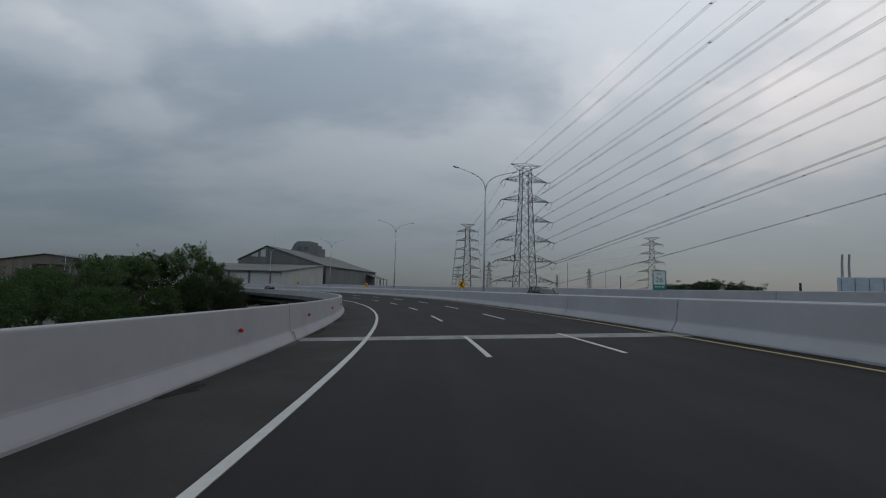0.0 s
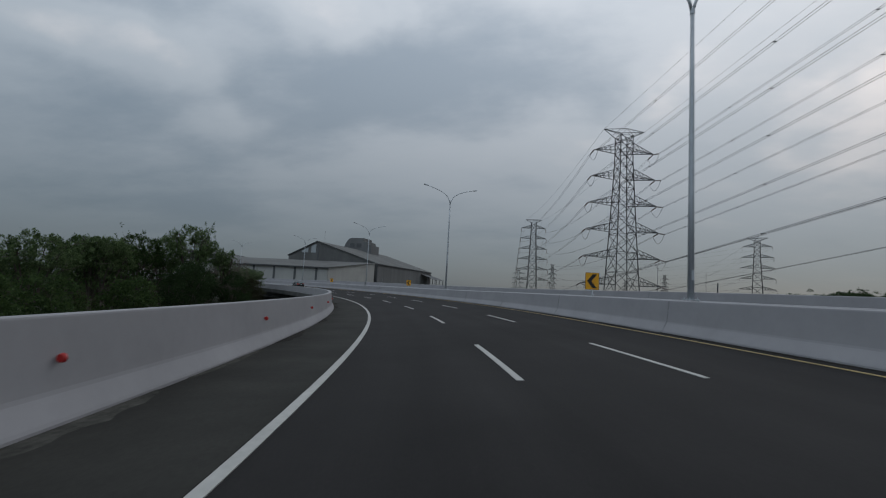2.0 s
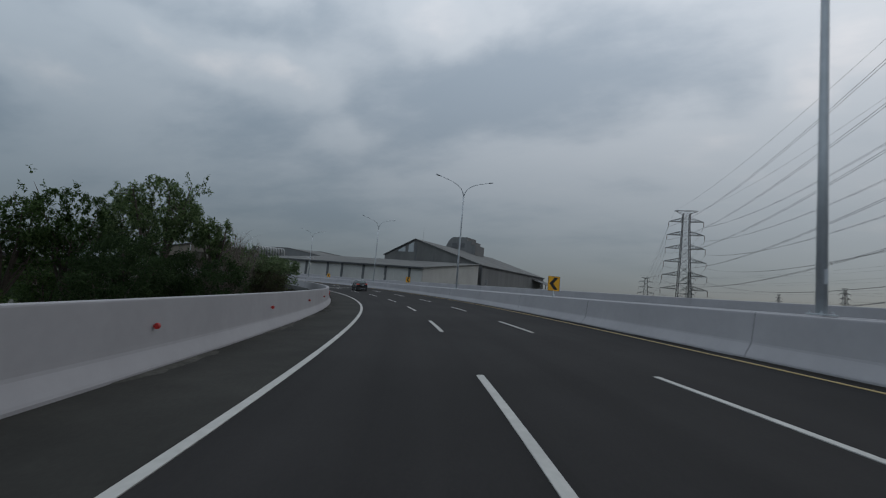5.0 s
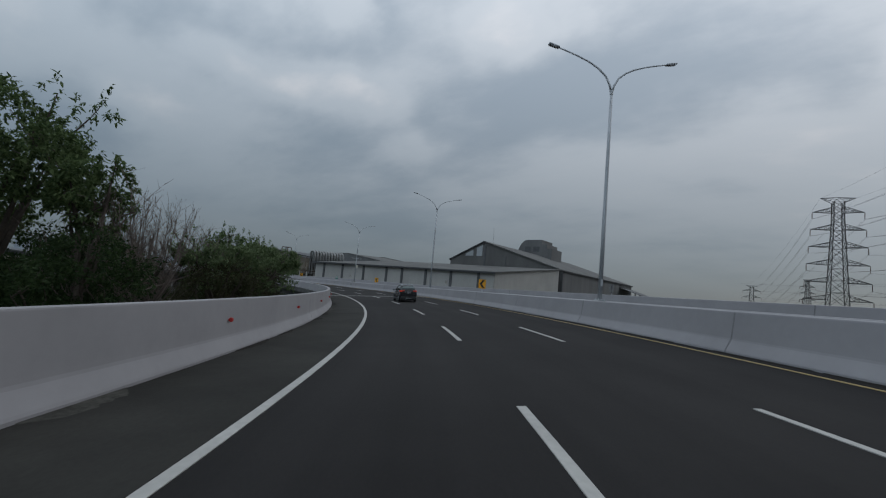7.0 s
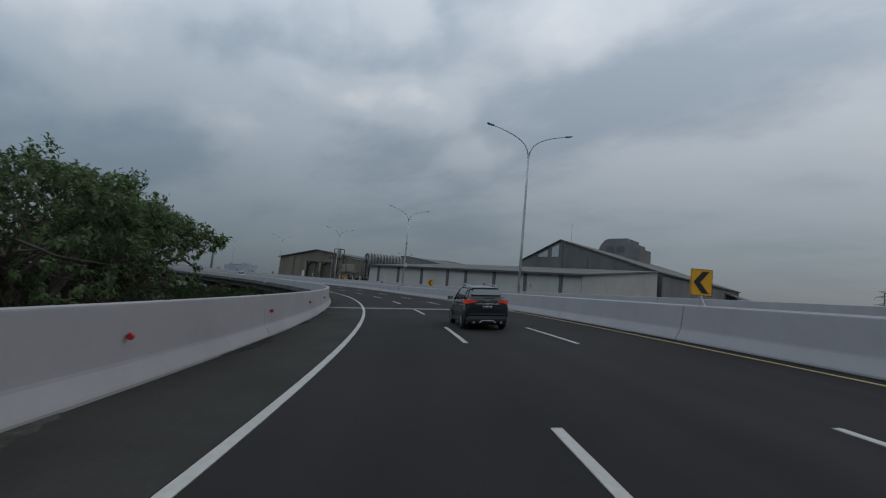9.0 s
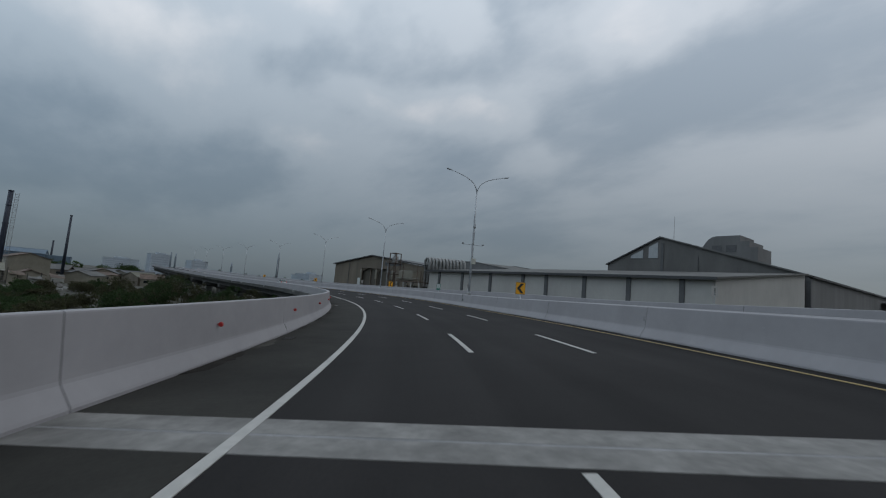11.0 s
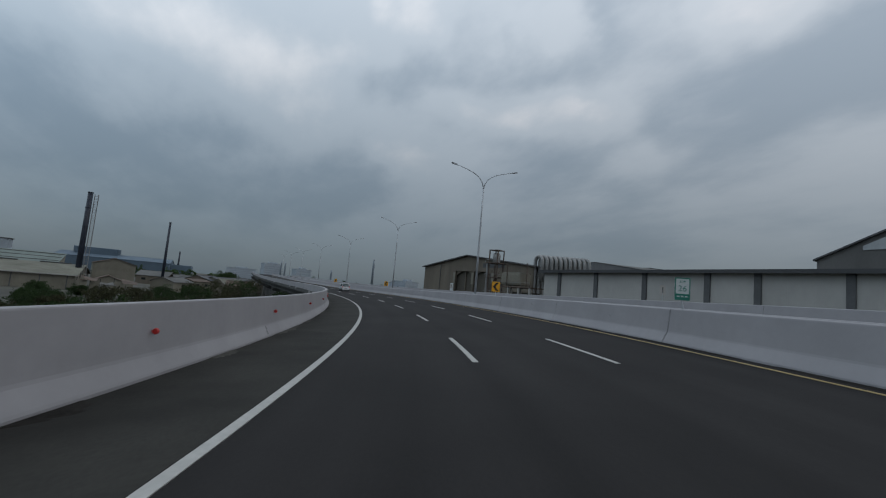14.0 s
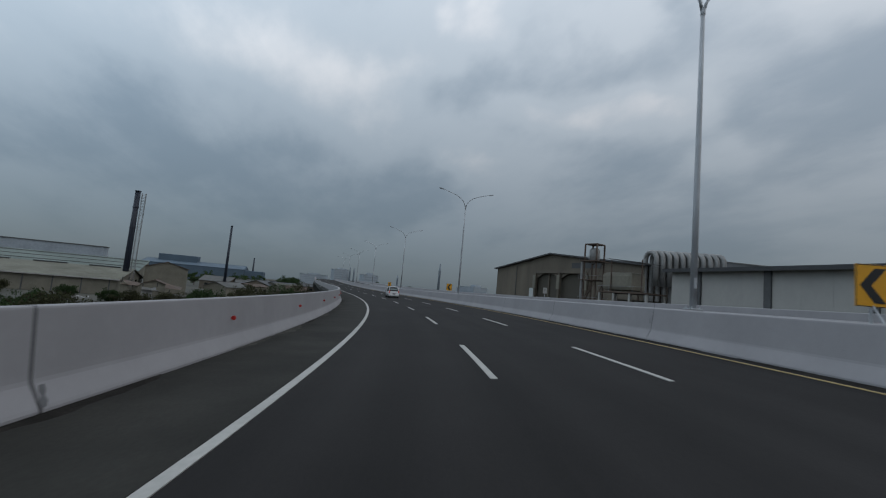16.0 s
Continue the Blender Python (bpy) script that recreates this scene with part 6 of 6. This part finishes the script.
# ---- trees ----
BARK = material("grey_brown_bark", (0.075, 0.06, 0.048), 0.9, grain=0.25, grain_scale=6, stain=0.2, stain_scale=1, bump=0.4)
TWIG = material("dry_twig_bark", (0.13, 0.105, 0.09), 0.9, grain=0.2, grain_scale=6)
LEAF_DARK = leaf_material("dark_leaves", (0.026, 0.050, 0.016), (0.075, 0.120, 0.036))
LEAF_MID = leaf_material("green_leaves", (0.042, 0.074, 0.028), (0.150, 0.205, 0.085))
LEAF_BRIGHT = leaf_material("fresh_green_leaves", (0.050, 0.085, 0.034), (0.190, 0.240, 0.120))
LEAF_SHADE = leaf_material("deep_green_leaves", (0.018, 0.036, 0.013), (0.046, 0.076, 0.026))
LEAF_DRY = leaf_material("mixed_brown_leaves", (0.032, 0.030, 0.018), (0.070, 0.074, 0.034))


def spray_mesh(name, centres, heart, per, size, rng, mat, parent, label=""):
    """Sprays of long drooping leaves, each round the tip of a twig that points away from the crown's heart, as one mesh."""
    tip = np.array(centres)
    axis = tip - np.array(heart)
    axis /= np.linalg.norm(axis, axis=1, keepdims=True) + 1e-6
    axis = axis + np.array((0, 0, 0.35)) + rng.normal(0, 0.35, axis.shape)
    axis /= np.linalg.norm(axis, axis=1, keepdims=True)
    n = len(tip) * per
    reach = rng.uniform(-0.9, 0.35, (n, 1)) * size * 1.6
    axis_n = np.repeat(axis, per, 0)
    c = np.repeat(tip, per, 0) + axis_n * reach + rng.normal(0, size * 0.16, (n, 3))
    ahead = axis_n * 0.45 + rng.normal(0, 0.55, (n, 3))
    ahead[:, 2] -= 0.55
    ahead /= np.linalg.norm(ahead, axis=1, keepdims=True)
    side = np.cross(ahead, np.array((0, 0, 1.0)) + rng.normal(0, 0.45, (n, 3)))
    side /= np.linalg.norm(side, axis=1, keepdims=True)
    over = np.cross(side, ahead)
    long = size * rng.uniform(0.7, 1.3, (n, 1))
    wide = long * rng.uniform(0.34, 0.46, (n, 1))
    rows = [c, c + ahead * long * 0.35 + side * wide * 0.5 + over * long * 0.05, c + ahead * long * 0.75 + side * wide * 0.3 - over * long * 0.03, c + ahead * long - over * long * 0.16, c + ahead * long * 0.75 - side * wide * 0.3 - over * long * 0.03, c + ahead * long * 0.35 - side * wide * 0.5 + over * long * 0.05]
    verts = np.stack(rows, 1).reshape(-1, 3)
    data = bpy.data.meshes.new(name)
    data.from_pydata(verts.tolist(), [], [tuple(6 * i + k for k in range(6)) for i in range(n)])
    data.materials.append(mat)
    ob = new(name, data)
    ob.parent = parent
    if label:
        ob["label"] = label
    return ob


def leaf_mesh(name, centres, spread, per, size, rng, mat, parent, label="", droop=0.5):
    """Clumps of small bent leaves round the given places, as one mesh."""
    n = len(centres) * per
    ball = rng.normal(0, 1, (n, 3))
    ball *= rng.uniform(0, 1, (n, 1)) ** 0.45 / np.linalg.norm(ball, axis=1, keepdims=True)
    c = np.repeat(np.array(centres), per, 0) + ball * np.array(spread) * 1.5
    ahead = rng.normal(0, 1, (n, 3))
    ahead[:, 2] -= droop
    ahead /= np.linalg.norm(ahead, axis=1, keepdims=True)
    side = np.cross(ahead, rng.normal(0, 1, (n, 3)))
    side /= np.linalg.norm(side, axis=1, keepdims=True)
    over = np.cross(side, ahead)
    long = size * rng.uniform(0.6, 1.35, (n, 1))
    wide = long * rng.uniform(0.32, 0.5, (n, 1))
    verts = np.stack([c, c + ahead * long * 0.5 + side * wide * 0.5 + over * long * 0.06, c + ahead * long - over * long * 0.10, c + ahead * long * 0.5 - side * wide * 0.5 + over * long * 0.06], 1).reshape(-1, 3)
    data = bpy.data.meshes.new(name)
    data.from_pydata(verts.tolist(), [], [(4 * i, 4 * i + 1, 4 * i + 2, 4 * i + 3) for i in range(n)])
    data.materials.append(mat)
    ob = new(name, data)
    ob.parent = parent
    if label:
        ob["label"] = label
    return ob


def off_road(x, y):
    """How far a place lies to the left of the road's line."""
    near = int(np.argmin((LINE[1] - x) ** 2 + (LINE[2] - y) ** 2))
    h = LINE[3][near]
    return -((x - LINE[1][near]) * math.cos(h) + (y - LINE[2][near]) * math.sin(h))


def make_tree(x, y, crown_low, crown_top, radius, seed, leaf=0.34, clumps=170, per=44, mat=LEAF_MID, label="leafy green roadside tree", flat=1.0, name="tree", lean=(0, 0), gaps=0.0, spray=False):
    """A tapered trunk that forks into limbs, and leaves in clumps round the limbs' ends."""
    if -32 < off_road(x, y) < 6.2 + radius * 0.5:
        return None
    rng = np.random.default_rng(seed)
    tree = base(name, at(x, y, GROUND_Z), label, "tree")
    low, top = crown_low - GROUND_Z, crown_top - GROUND_Z
    fork = max(1.2, low * 0.8)
    trunk = 0.05 + (top * 0.016)
    mid = (low + top) / 2
    part("trunk", tube([(0, 0, -0.3), (0.1, 0.05, fork * 0.5), (0.05, -0.05, fork)], [trunk * 1.35, trunk, trunk * 0.8], 9), BARK, tree, smooth=True)
    tips = []
    count = 9 if radius > 2 else 6
    for i in range(count):
        a = 2 * math.pi * (i + rng.uniform(0, 0.8)) / count
        reach = radius * rng.uniform(0.35, 0.68) if spray else radius * rng.uniform(0.45, 0.9)
        up = rng.uniform(0.25, 0.95)
        end = Vector((math.cos(a) * reach + lean[0], math.sin(a) * reach + lean[1], low + (top - low) * up * (1 - 0.28 * (reach / radius) ** 2)))
        start = Vector((0.05, -0.05, fork * rng.uniform(0.8, 1.0)))
        bend = start.lerp(end, 0.5) + Vector((0, 0, (top - low) * 0.08)) + Vector(rng.normal(0, 0.3, 3))
        limb = bmesh.new()
        add_tube(limb, [start, start.lerp(bend, 0.6), bend, bend.lerp(end, 0.55), end], [trunk * 0.55, trunk * 0.42, trunk * 0.32, trunk * 0.2, trunk * 0.08], 6)
        tips += [bend.lerp(end, f) for f in (0.3, 0.65, 1.0)]
        for j in range(5):
            f = rng.uniform(0.15, 1.0)
            s = bend.lerp(end, f)
            e = s + Vector(rng.normal(0, 1, 3)).normalized() * radius * rng.uniform(0.25, 0.5)
            e.z = min(max(e.z, low), top)
            add_tube(limb, [s, s.lerp(e, 0.5) + Vector(rng.normal(0, 0.15, 3)), e], [trunk * 0.16, trunk * 0.1, trunk * 0.04], 5)
            tips += [s.lerp(e, 0.6), e]
        part("limb", limb, BARK, tree)
    # clumps: some at the limbs' ends, the rest on an uneven shell
    centres = []
    tries = 0
    while len(centres) < clumps and tries < clumps * 6:
        tries += 1
        if rng.random() < 0.45:
            p = Vector(tips[rng.integers(len(tips))]) + Vector(rng.normal(0, radius * 0.10, 3))
        else:
            a, u = rng.uniform(0, 2 * math.pi), rng.uniform(-0.35 if spray else -1, 1)
            r = radius * (0.72 + 0.34 * noise.noise(Vector((math.cos(a) * 1.6 + seed, math.sin(a) * 1.6, u * 1.7)))) * rng.uniform(0.7, 1.0) ** 0.5
            w = math.sqrt(1 - u * u)
            p = Vector((math.cos(a) * w * r + lean[0], math.sin(a) * w * r + lean[1], mid + u * (top - low) / 2 * (0.85 + 0.25 * noise.noise(Vector((a, u * 2, seed))))))
        if gaps and noise.noise(Vector(p) * 0.55 + Vector((seed, 0, 0))) < gaps - 0.5:
            continue
        if -20 < off_road(x + p.x, y + p.y) < 6.6 + radius * 0.2:
            continue
        centres.append(tuple(p))
    if spray:
        spray_mesh("crown", centres, (lean[0] * 0.5, lean[1] * 0.5, low + (top - low) * 0.2), per, leaf, rng, mat, tree, "open crown of drooping leaf sprays with gaps")
        return tree
    clump = radius * 0.085 + 0.14
    leaf_mesh("crown", centres, (clump, clump, clump * 0.75 * flat), per, leaf, rng, mat, tree, "uneven crown of small hanging leaves")
    return tree


def make_bare_tree(x, y, top, radius, seed):
    """A leafless shrub of many upright twigs."""
    rng = np.random.default_rng(seed)
    tree = base("bare_tree", at(x, y, GROUND_Z), "leafless grey tree with fine upright twigs", "tree")
    high = top - GROUND_Z
    part("trunk", tube([(0, 0, -0.3), (0.1, 0, high * 0.3), (0, 0.1, high * 0.5)], [0.22, 0.17, 0.12], 8), TWIG, tree)
    bm = bmesh.new()
    for i in range(38):
        a, reach = rng.uniform(0, 2 * math.pi), radius * rng.uniform(0.3, 1.0)
        s = Vector((0, 0, high * rng.uniform(0.3, 0.6)))
        e = Vector((math.cos(a) * reach, math.sin(a) * reach, high * rng.uniform(0.72, 0.97) * (1 - 0.16 * (reach / radius) ** 2)))
        m = s.lerp(e, 0.5) + Vector((math.cos(a), math.sin(a), 0)) * reach * 0.22
        add_tube(bm, [s, m, e], [0.055, 0.030, 0.009], 5)
        for j in range(9):
            f = rng.uniform(0.25, 0.95)
            p = s.lerp(m, f * 2) if f < 0.5 else m.lerp(e, f * 2 - 1)
            q = p + Vector((rng.normal(0, 0.5), rng.normal(0, 0.5), rng.uniform(0.6, 1.6))) * radius * 0.19
            add_tube(bm, [p, p.lerp(q, 0.5) + Vector(rng.normal(0, 0.06, 3)), q], [0.018, 0.012, 0.006], 4)
            for k in range(3):
                g = p.lerp(q, rng.uniform(0.3, 0.9))
                h = g + Vector((rng.normal(0, 0.35), rng.normal(0, 0.35), rng.uniform(0.2, 0.7))) * radius * 0.2
                add_tube(bm, [g, h], [0.009, 0.005], 3)
    part("twig_crown", bm, TWIG, tree, "crown of fine dry twigs")


def make_vegetation():
    # inside the bend: a row that thins out along the parapet
    make_tree(-60.3, 107.0, -0.5, 11.0, 6.2, 11, 0.31, 1150, 13, LEAF_MID, "tall round-crowned green tree with drooping leaves", gaps=0.40, spray=True)
    make_tree(-67.0, 102.5, -1.0, 8.6, 5.2, 12, 0.32, 700, 14, LEAF_DARK, "dark green tree in the row beside the viaduct", gaps=0.34, spray=True)
    make_tree(-61.5, 90.0, -1.0, 6.5, 4.8, 13, 0.30, 620, 13, LEAF_MID, "thin-crowned green tree with gaps in the leaves", gaps=0.44, spray=True)
    make_tree(-69.0, 92.0, -4.0, 7.0, 5.5, 14, 0.34, 700, 14, LEAF_DARK, "dense dark green tree behind the parapet", gaps=0.3, spray=True)
    make_tree(-62.0, 80.0, -3.0, 6.2, 5.2, 15, 0.32, 650, 14, LEAF_MID, "open green tree behind the parapet", gaps=0.36, spray=True)
    make_tree(-66.3, 97.0, -1.0, 6.6, 4.6, 33, 0.30, 640, 13, LEAF_DARK, "open green tree closing the row beside the viaduct", gaps=0.32, spray=True)
    make_tree(-67.0, 108.0, -1.0, 8.7, 4.2, 34, 0.30, 640, 13, LEAF_MID, "open green tree closing the row beside the viaduct", gaps=0.32, spray=True)
    make_tree(-55.3, 109.9, 1.5, 6.8, 2.6, 35, 0.30, 300, 13, LEAF_MID, "open green tree closing the row beside the viaduct", gaps=0.32, spray=True)
    make_tree(-63.1, 89.5, -1.0, 6.4, 4.2, 36, 0.30, 640, 13, LEAF_MID, "open green tree closing the row beside the viaduct", gaps=0.32, spray=True)
    make_tree(-71.0, 80.0, -5.0, 3.9, 6.0, 16, 0.36, 200, 44, LEAF_DARK, "dense dark green tree behind the parapet")
    make_tree(-63.0, 69.0, -5.0, 3.0, 5.6, 17, 0.36, 200, 44, LEAF_DARK, "dense dark green tree behind the parapet")
    make_tree(-72.0, 66.0, -5.0, 3.6, 6.2, 18, 0.38, 200, 44, LEAF_DARK, "dense dark green tree behind the parapet")
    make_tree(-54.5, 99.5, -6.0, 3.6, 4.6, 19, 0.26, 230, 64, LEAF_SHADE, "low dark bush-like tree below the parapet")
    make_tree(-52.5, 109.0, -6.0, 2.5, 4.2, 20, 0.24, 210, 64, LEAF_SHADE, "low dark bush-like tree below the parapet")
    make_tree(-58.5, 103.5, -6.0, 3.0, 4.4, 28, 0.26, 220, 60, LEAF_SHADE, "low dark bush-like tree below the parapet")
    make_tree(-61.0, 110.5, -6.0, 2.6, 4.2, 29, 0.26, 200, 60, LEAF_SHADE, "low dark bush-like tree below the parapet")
    make_tree(-56.6, 119.0, 0.0, 2.9, 4.8, 21, 0.19, 820, 15, LEAF_BRIGHT, "green shrubby tree beside the viaduct", gaps=0.43, spray=True)
    make_tree(-58.8, 123.8, 0.0, 3.3, 4.8, 22, 0.19, 860, 15, LEAF_BRIGHT, "bright green shrubby tree beside the viaduct", gaps=0.45, spray=True)
    make_tree(-66.0, 125.6, -1.5, 4.9, 4.4, 30, 0.20, 700, 15, LEAF_MID, "green tree standing over the shrubs", gaps=0.44, spray=True)
    make_tree(-63.0, 126.4, 0.5, 3.2, 3.9, 23, 0.19, 640, 15, LEAF_BRIGHT, "green tree with one long leafy branch", gaps=0.44, lean=(-0.4, 1.2), spray=True)
    make_tree(-58.0, 128.5, -7.0, 0.2, 3.0, 24, 0.17, 200, 80, LEAF_DRY, "low half-dry shrub beside the viaduct")
    for i, (along, top) in enumerate(((146, 1.9), (151, 2.3), (156, 2.2), (161, 1.3))):
        p = road(along, -11.6)
        make_tree(p.x, p.y, -7.5, top, 3.6, 260 + i, 0.15, 260, 90, LEAF_DRY, "brownish undergrowth beside the shrubby trees")
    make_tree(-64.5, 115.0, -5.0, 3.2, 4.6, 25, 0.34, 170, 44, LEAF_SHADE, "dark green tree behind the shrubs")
    make_bare_tree(-55.0, 112.6, 6.0, 5.0, 31)
    make_bare_tree(-59.0, 115.6, 6.2, 5.0, 32)
    for i, (x, y, low, top, r) in enumerate(((-55, 88, -8, 0.6, 4.6), (-56, 77, -8, 0.8, 4.8), (-52, 66, -8, 0.8, 4.8), (-56, 56, -7, 1.4, 5.4), (-66, 52, -6, 1.8, 6.0), (-78, 58, -6, 2.6, 6.5), (-80, 74, -6, 3.0, 6.5), (-60, 40, -7, 1.2, 6), (-74, 38, -6, 1.6, 6.4), (-82, 92, -6, 4.0, 6.4), (-76, 106, -6, 4.4, 5.6))):
        make_tree(x, y, low, top, r, 40 + i, 0.40, 170, 40, LEAF_DARK, "dense dark green tree filling the gap below the road")
    # scrub below the road further round the bend
    for i, (x, y, low, top, r) in enumerate(((-128, 140, -9.2, -4.2, 4.0), (-140, 150, -9.2, -6.3, 3.8), (-152, 146, -9.2, -6.4, 3.8), (-166, 158, -9.2, -3.8, 4.4), (-182, 160, -9.2, -3.0, 4.8), (-205, 172, -9.2, -2.4, 5.0), (-232, 180, -9.2, -1.6, 6.0), (-250, 186, -9.2, -0.8, 6.5), (-268, 193, -9.2, -0.6, 7.0), (-290, 200, -9.2, -0.8, 7.0), (-236, 118, -9.2, -3.2, 5.0), (-228, 124, -9.2, -4.0, 4.2), (-254, 160, -9.2, -6.2, 4.5), (-270, 166, -9.2, -5.6, 5.0), (-296, 176, -9.2, -4.6, 6.0), (-120, 120, -9.2, -5.0, 4.0), (-100, 125, -9.2, -4.6, 4.0))):
        make_tree(x, y, low, top, r, 70 + i, 0.42, 120, 34, LEAF_SHADE if i % 2 else LEAF_DRY, "low dark scrub tree on the ground below")
    for i in range(13):
        p = road(208 + 8.5 * i, -9.0 - 5.0 * (i % 3))
        make_tree(p.x, p.y, -9.0, -2.5 + 0.7 * math.sin(i * 2.3), 3.4, 210 + i, 0.30, 110, 44, LEAF_DRY if i % 2 else LEAF_SHADE, "brownish scrub tree close below the parapet", gaps=0.3)
    make_tree(-440.0, 202.0, -9.2, 1.6, 9.0, 290, 0.5, 220, 44, LEAF_SHADE, "round dark tree below the viaduct")
    make_tree(-420.0, 199.0, -9.2, 0.6, 8.0, 292, 0.5, 200, 44, LEAF_SHADE, "round dark tree below the viaduct")
    make_tree(-462.0, 205.0, -9.2, 1.9, 9.0, 291, 0.5, 220, 44, LEAF_SHADE, "round dark tree below the viaduct")
    thick = random.Random(41)
    for i in range(26):
        p = road(214 + 5.6 * i + thick.uniform(-2, 2), -thick.uniform(22, 58))
        make_tree(p.x, p.y, -9.3, thick.uniform(-6.4, -5.0) - (2.2 if i < 20 else 0.6), thick.uniform(3.2, 4.8), 300 + i, 0.36, 110, 40, LEAF_SHADE if i % 4 else LEAF_DRY, "dark green scrub tree on the ground below")
    # scrub in front of the long shed
    spread = random.Random(21)
    for i in range(16):
        x, y = spread.uniform(-276, -190), spread.uniform(112, 160)
        make_tree(x, y, -9.3, spread.uniform(-7.8, -6.0), spread.uniform(2.4, 3.8), 240 + i, 0.42, 80, 34, LEAF_DRY if i % 2 else LEAF_SHADE, "low dark scrub in front of the shed")
    # dark growth along the foot of the warehouse wing
    for i in range(8):
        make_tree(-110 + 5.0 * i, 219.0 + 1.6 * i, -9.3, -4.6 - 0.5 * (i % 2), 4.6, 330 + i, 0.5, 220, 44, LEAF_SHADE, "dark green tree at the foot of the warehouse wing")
    # far flat-topped trees beyond the opposite carriageway
    for i, (x, y, low, top, r) in enumerate(((112, 218, 1.5, 6.0, 8.5), (119, 216, 1.8, 6.6, 8), (126, 214, 2.5, 8.0, 8), (134, 212, 2.2, 7.2, 8.5), (142, 210, 1.8, 6.6, 9))):
        make_tree(x, y, low, top, r, 100 + i, 0.55, 150, 44, LEAF_SHADE, "flat-topped dark tree beyond the road", 0.7)
    # a narrow dark tree and low trees beside the far end of the road
    make_tree(-450.5, 264.9, -8.0, 6.4, 1.9, 180, 0.5, 60, 30, LEAF_SHADE, "narrow dark tree beside the far viaduct")
    for i, (x, y, top, r) in enumerate(((-613, 346, 4.6, 5.0), (-608, 360, 3.8, 5.0), (-600, 376, 3.4, 6.0), (-560, 392, 3.0, 6.0), (-552, 405, 3.4, 6.0))):
        make_tree(x, y, -7.0, top, r, 185 + i, 0.9, 60, 26, LEAF_SHADE, "far dark tree beyond the opposite carriageway")
    # dark treetops along the horizon
    rng = np.random.default_rng(5)
    for i in range(26):
        a = radians(62 + 34 * i / 25 + rng.uniform(-1, 1))
        far = rng.uniform(330, 520)
        make_tree(-110 - math.sin(a) * far, 175 + math.cos(a) * far, -7.5, rng.uniform(-2.0, 2.2), rng.uniform(5, 9), 130 + i, 0.9, 50, 26, LEAF_DARK, "distant dark treetop near the horizon")


make_vegetation()


def make_grass():
    """Rank grass and weeds below the parapet."""
    rng = np.random.default_rng(9)
    spots = []
    while len(spots) < 1500:
        s, d = rng.uniform(20, 420), -rng.uniform(6.5, 40)
        p = road(s, d)
        spots.append((p.x, p.y, GROUND_Z + 0.15))
    ob = leaf_mesh("weeds", spots, (0.7, 0.7, 0.15), 16, 0.8, rng, LEAF_DRY, None, droop=-1.2)
    tagged(ob, "rank weeds and dry grass below the viaduct", "grass", kind="stuff")


make_grass()
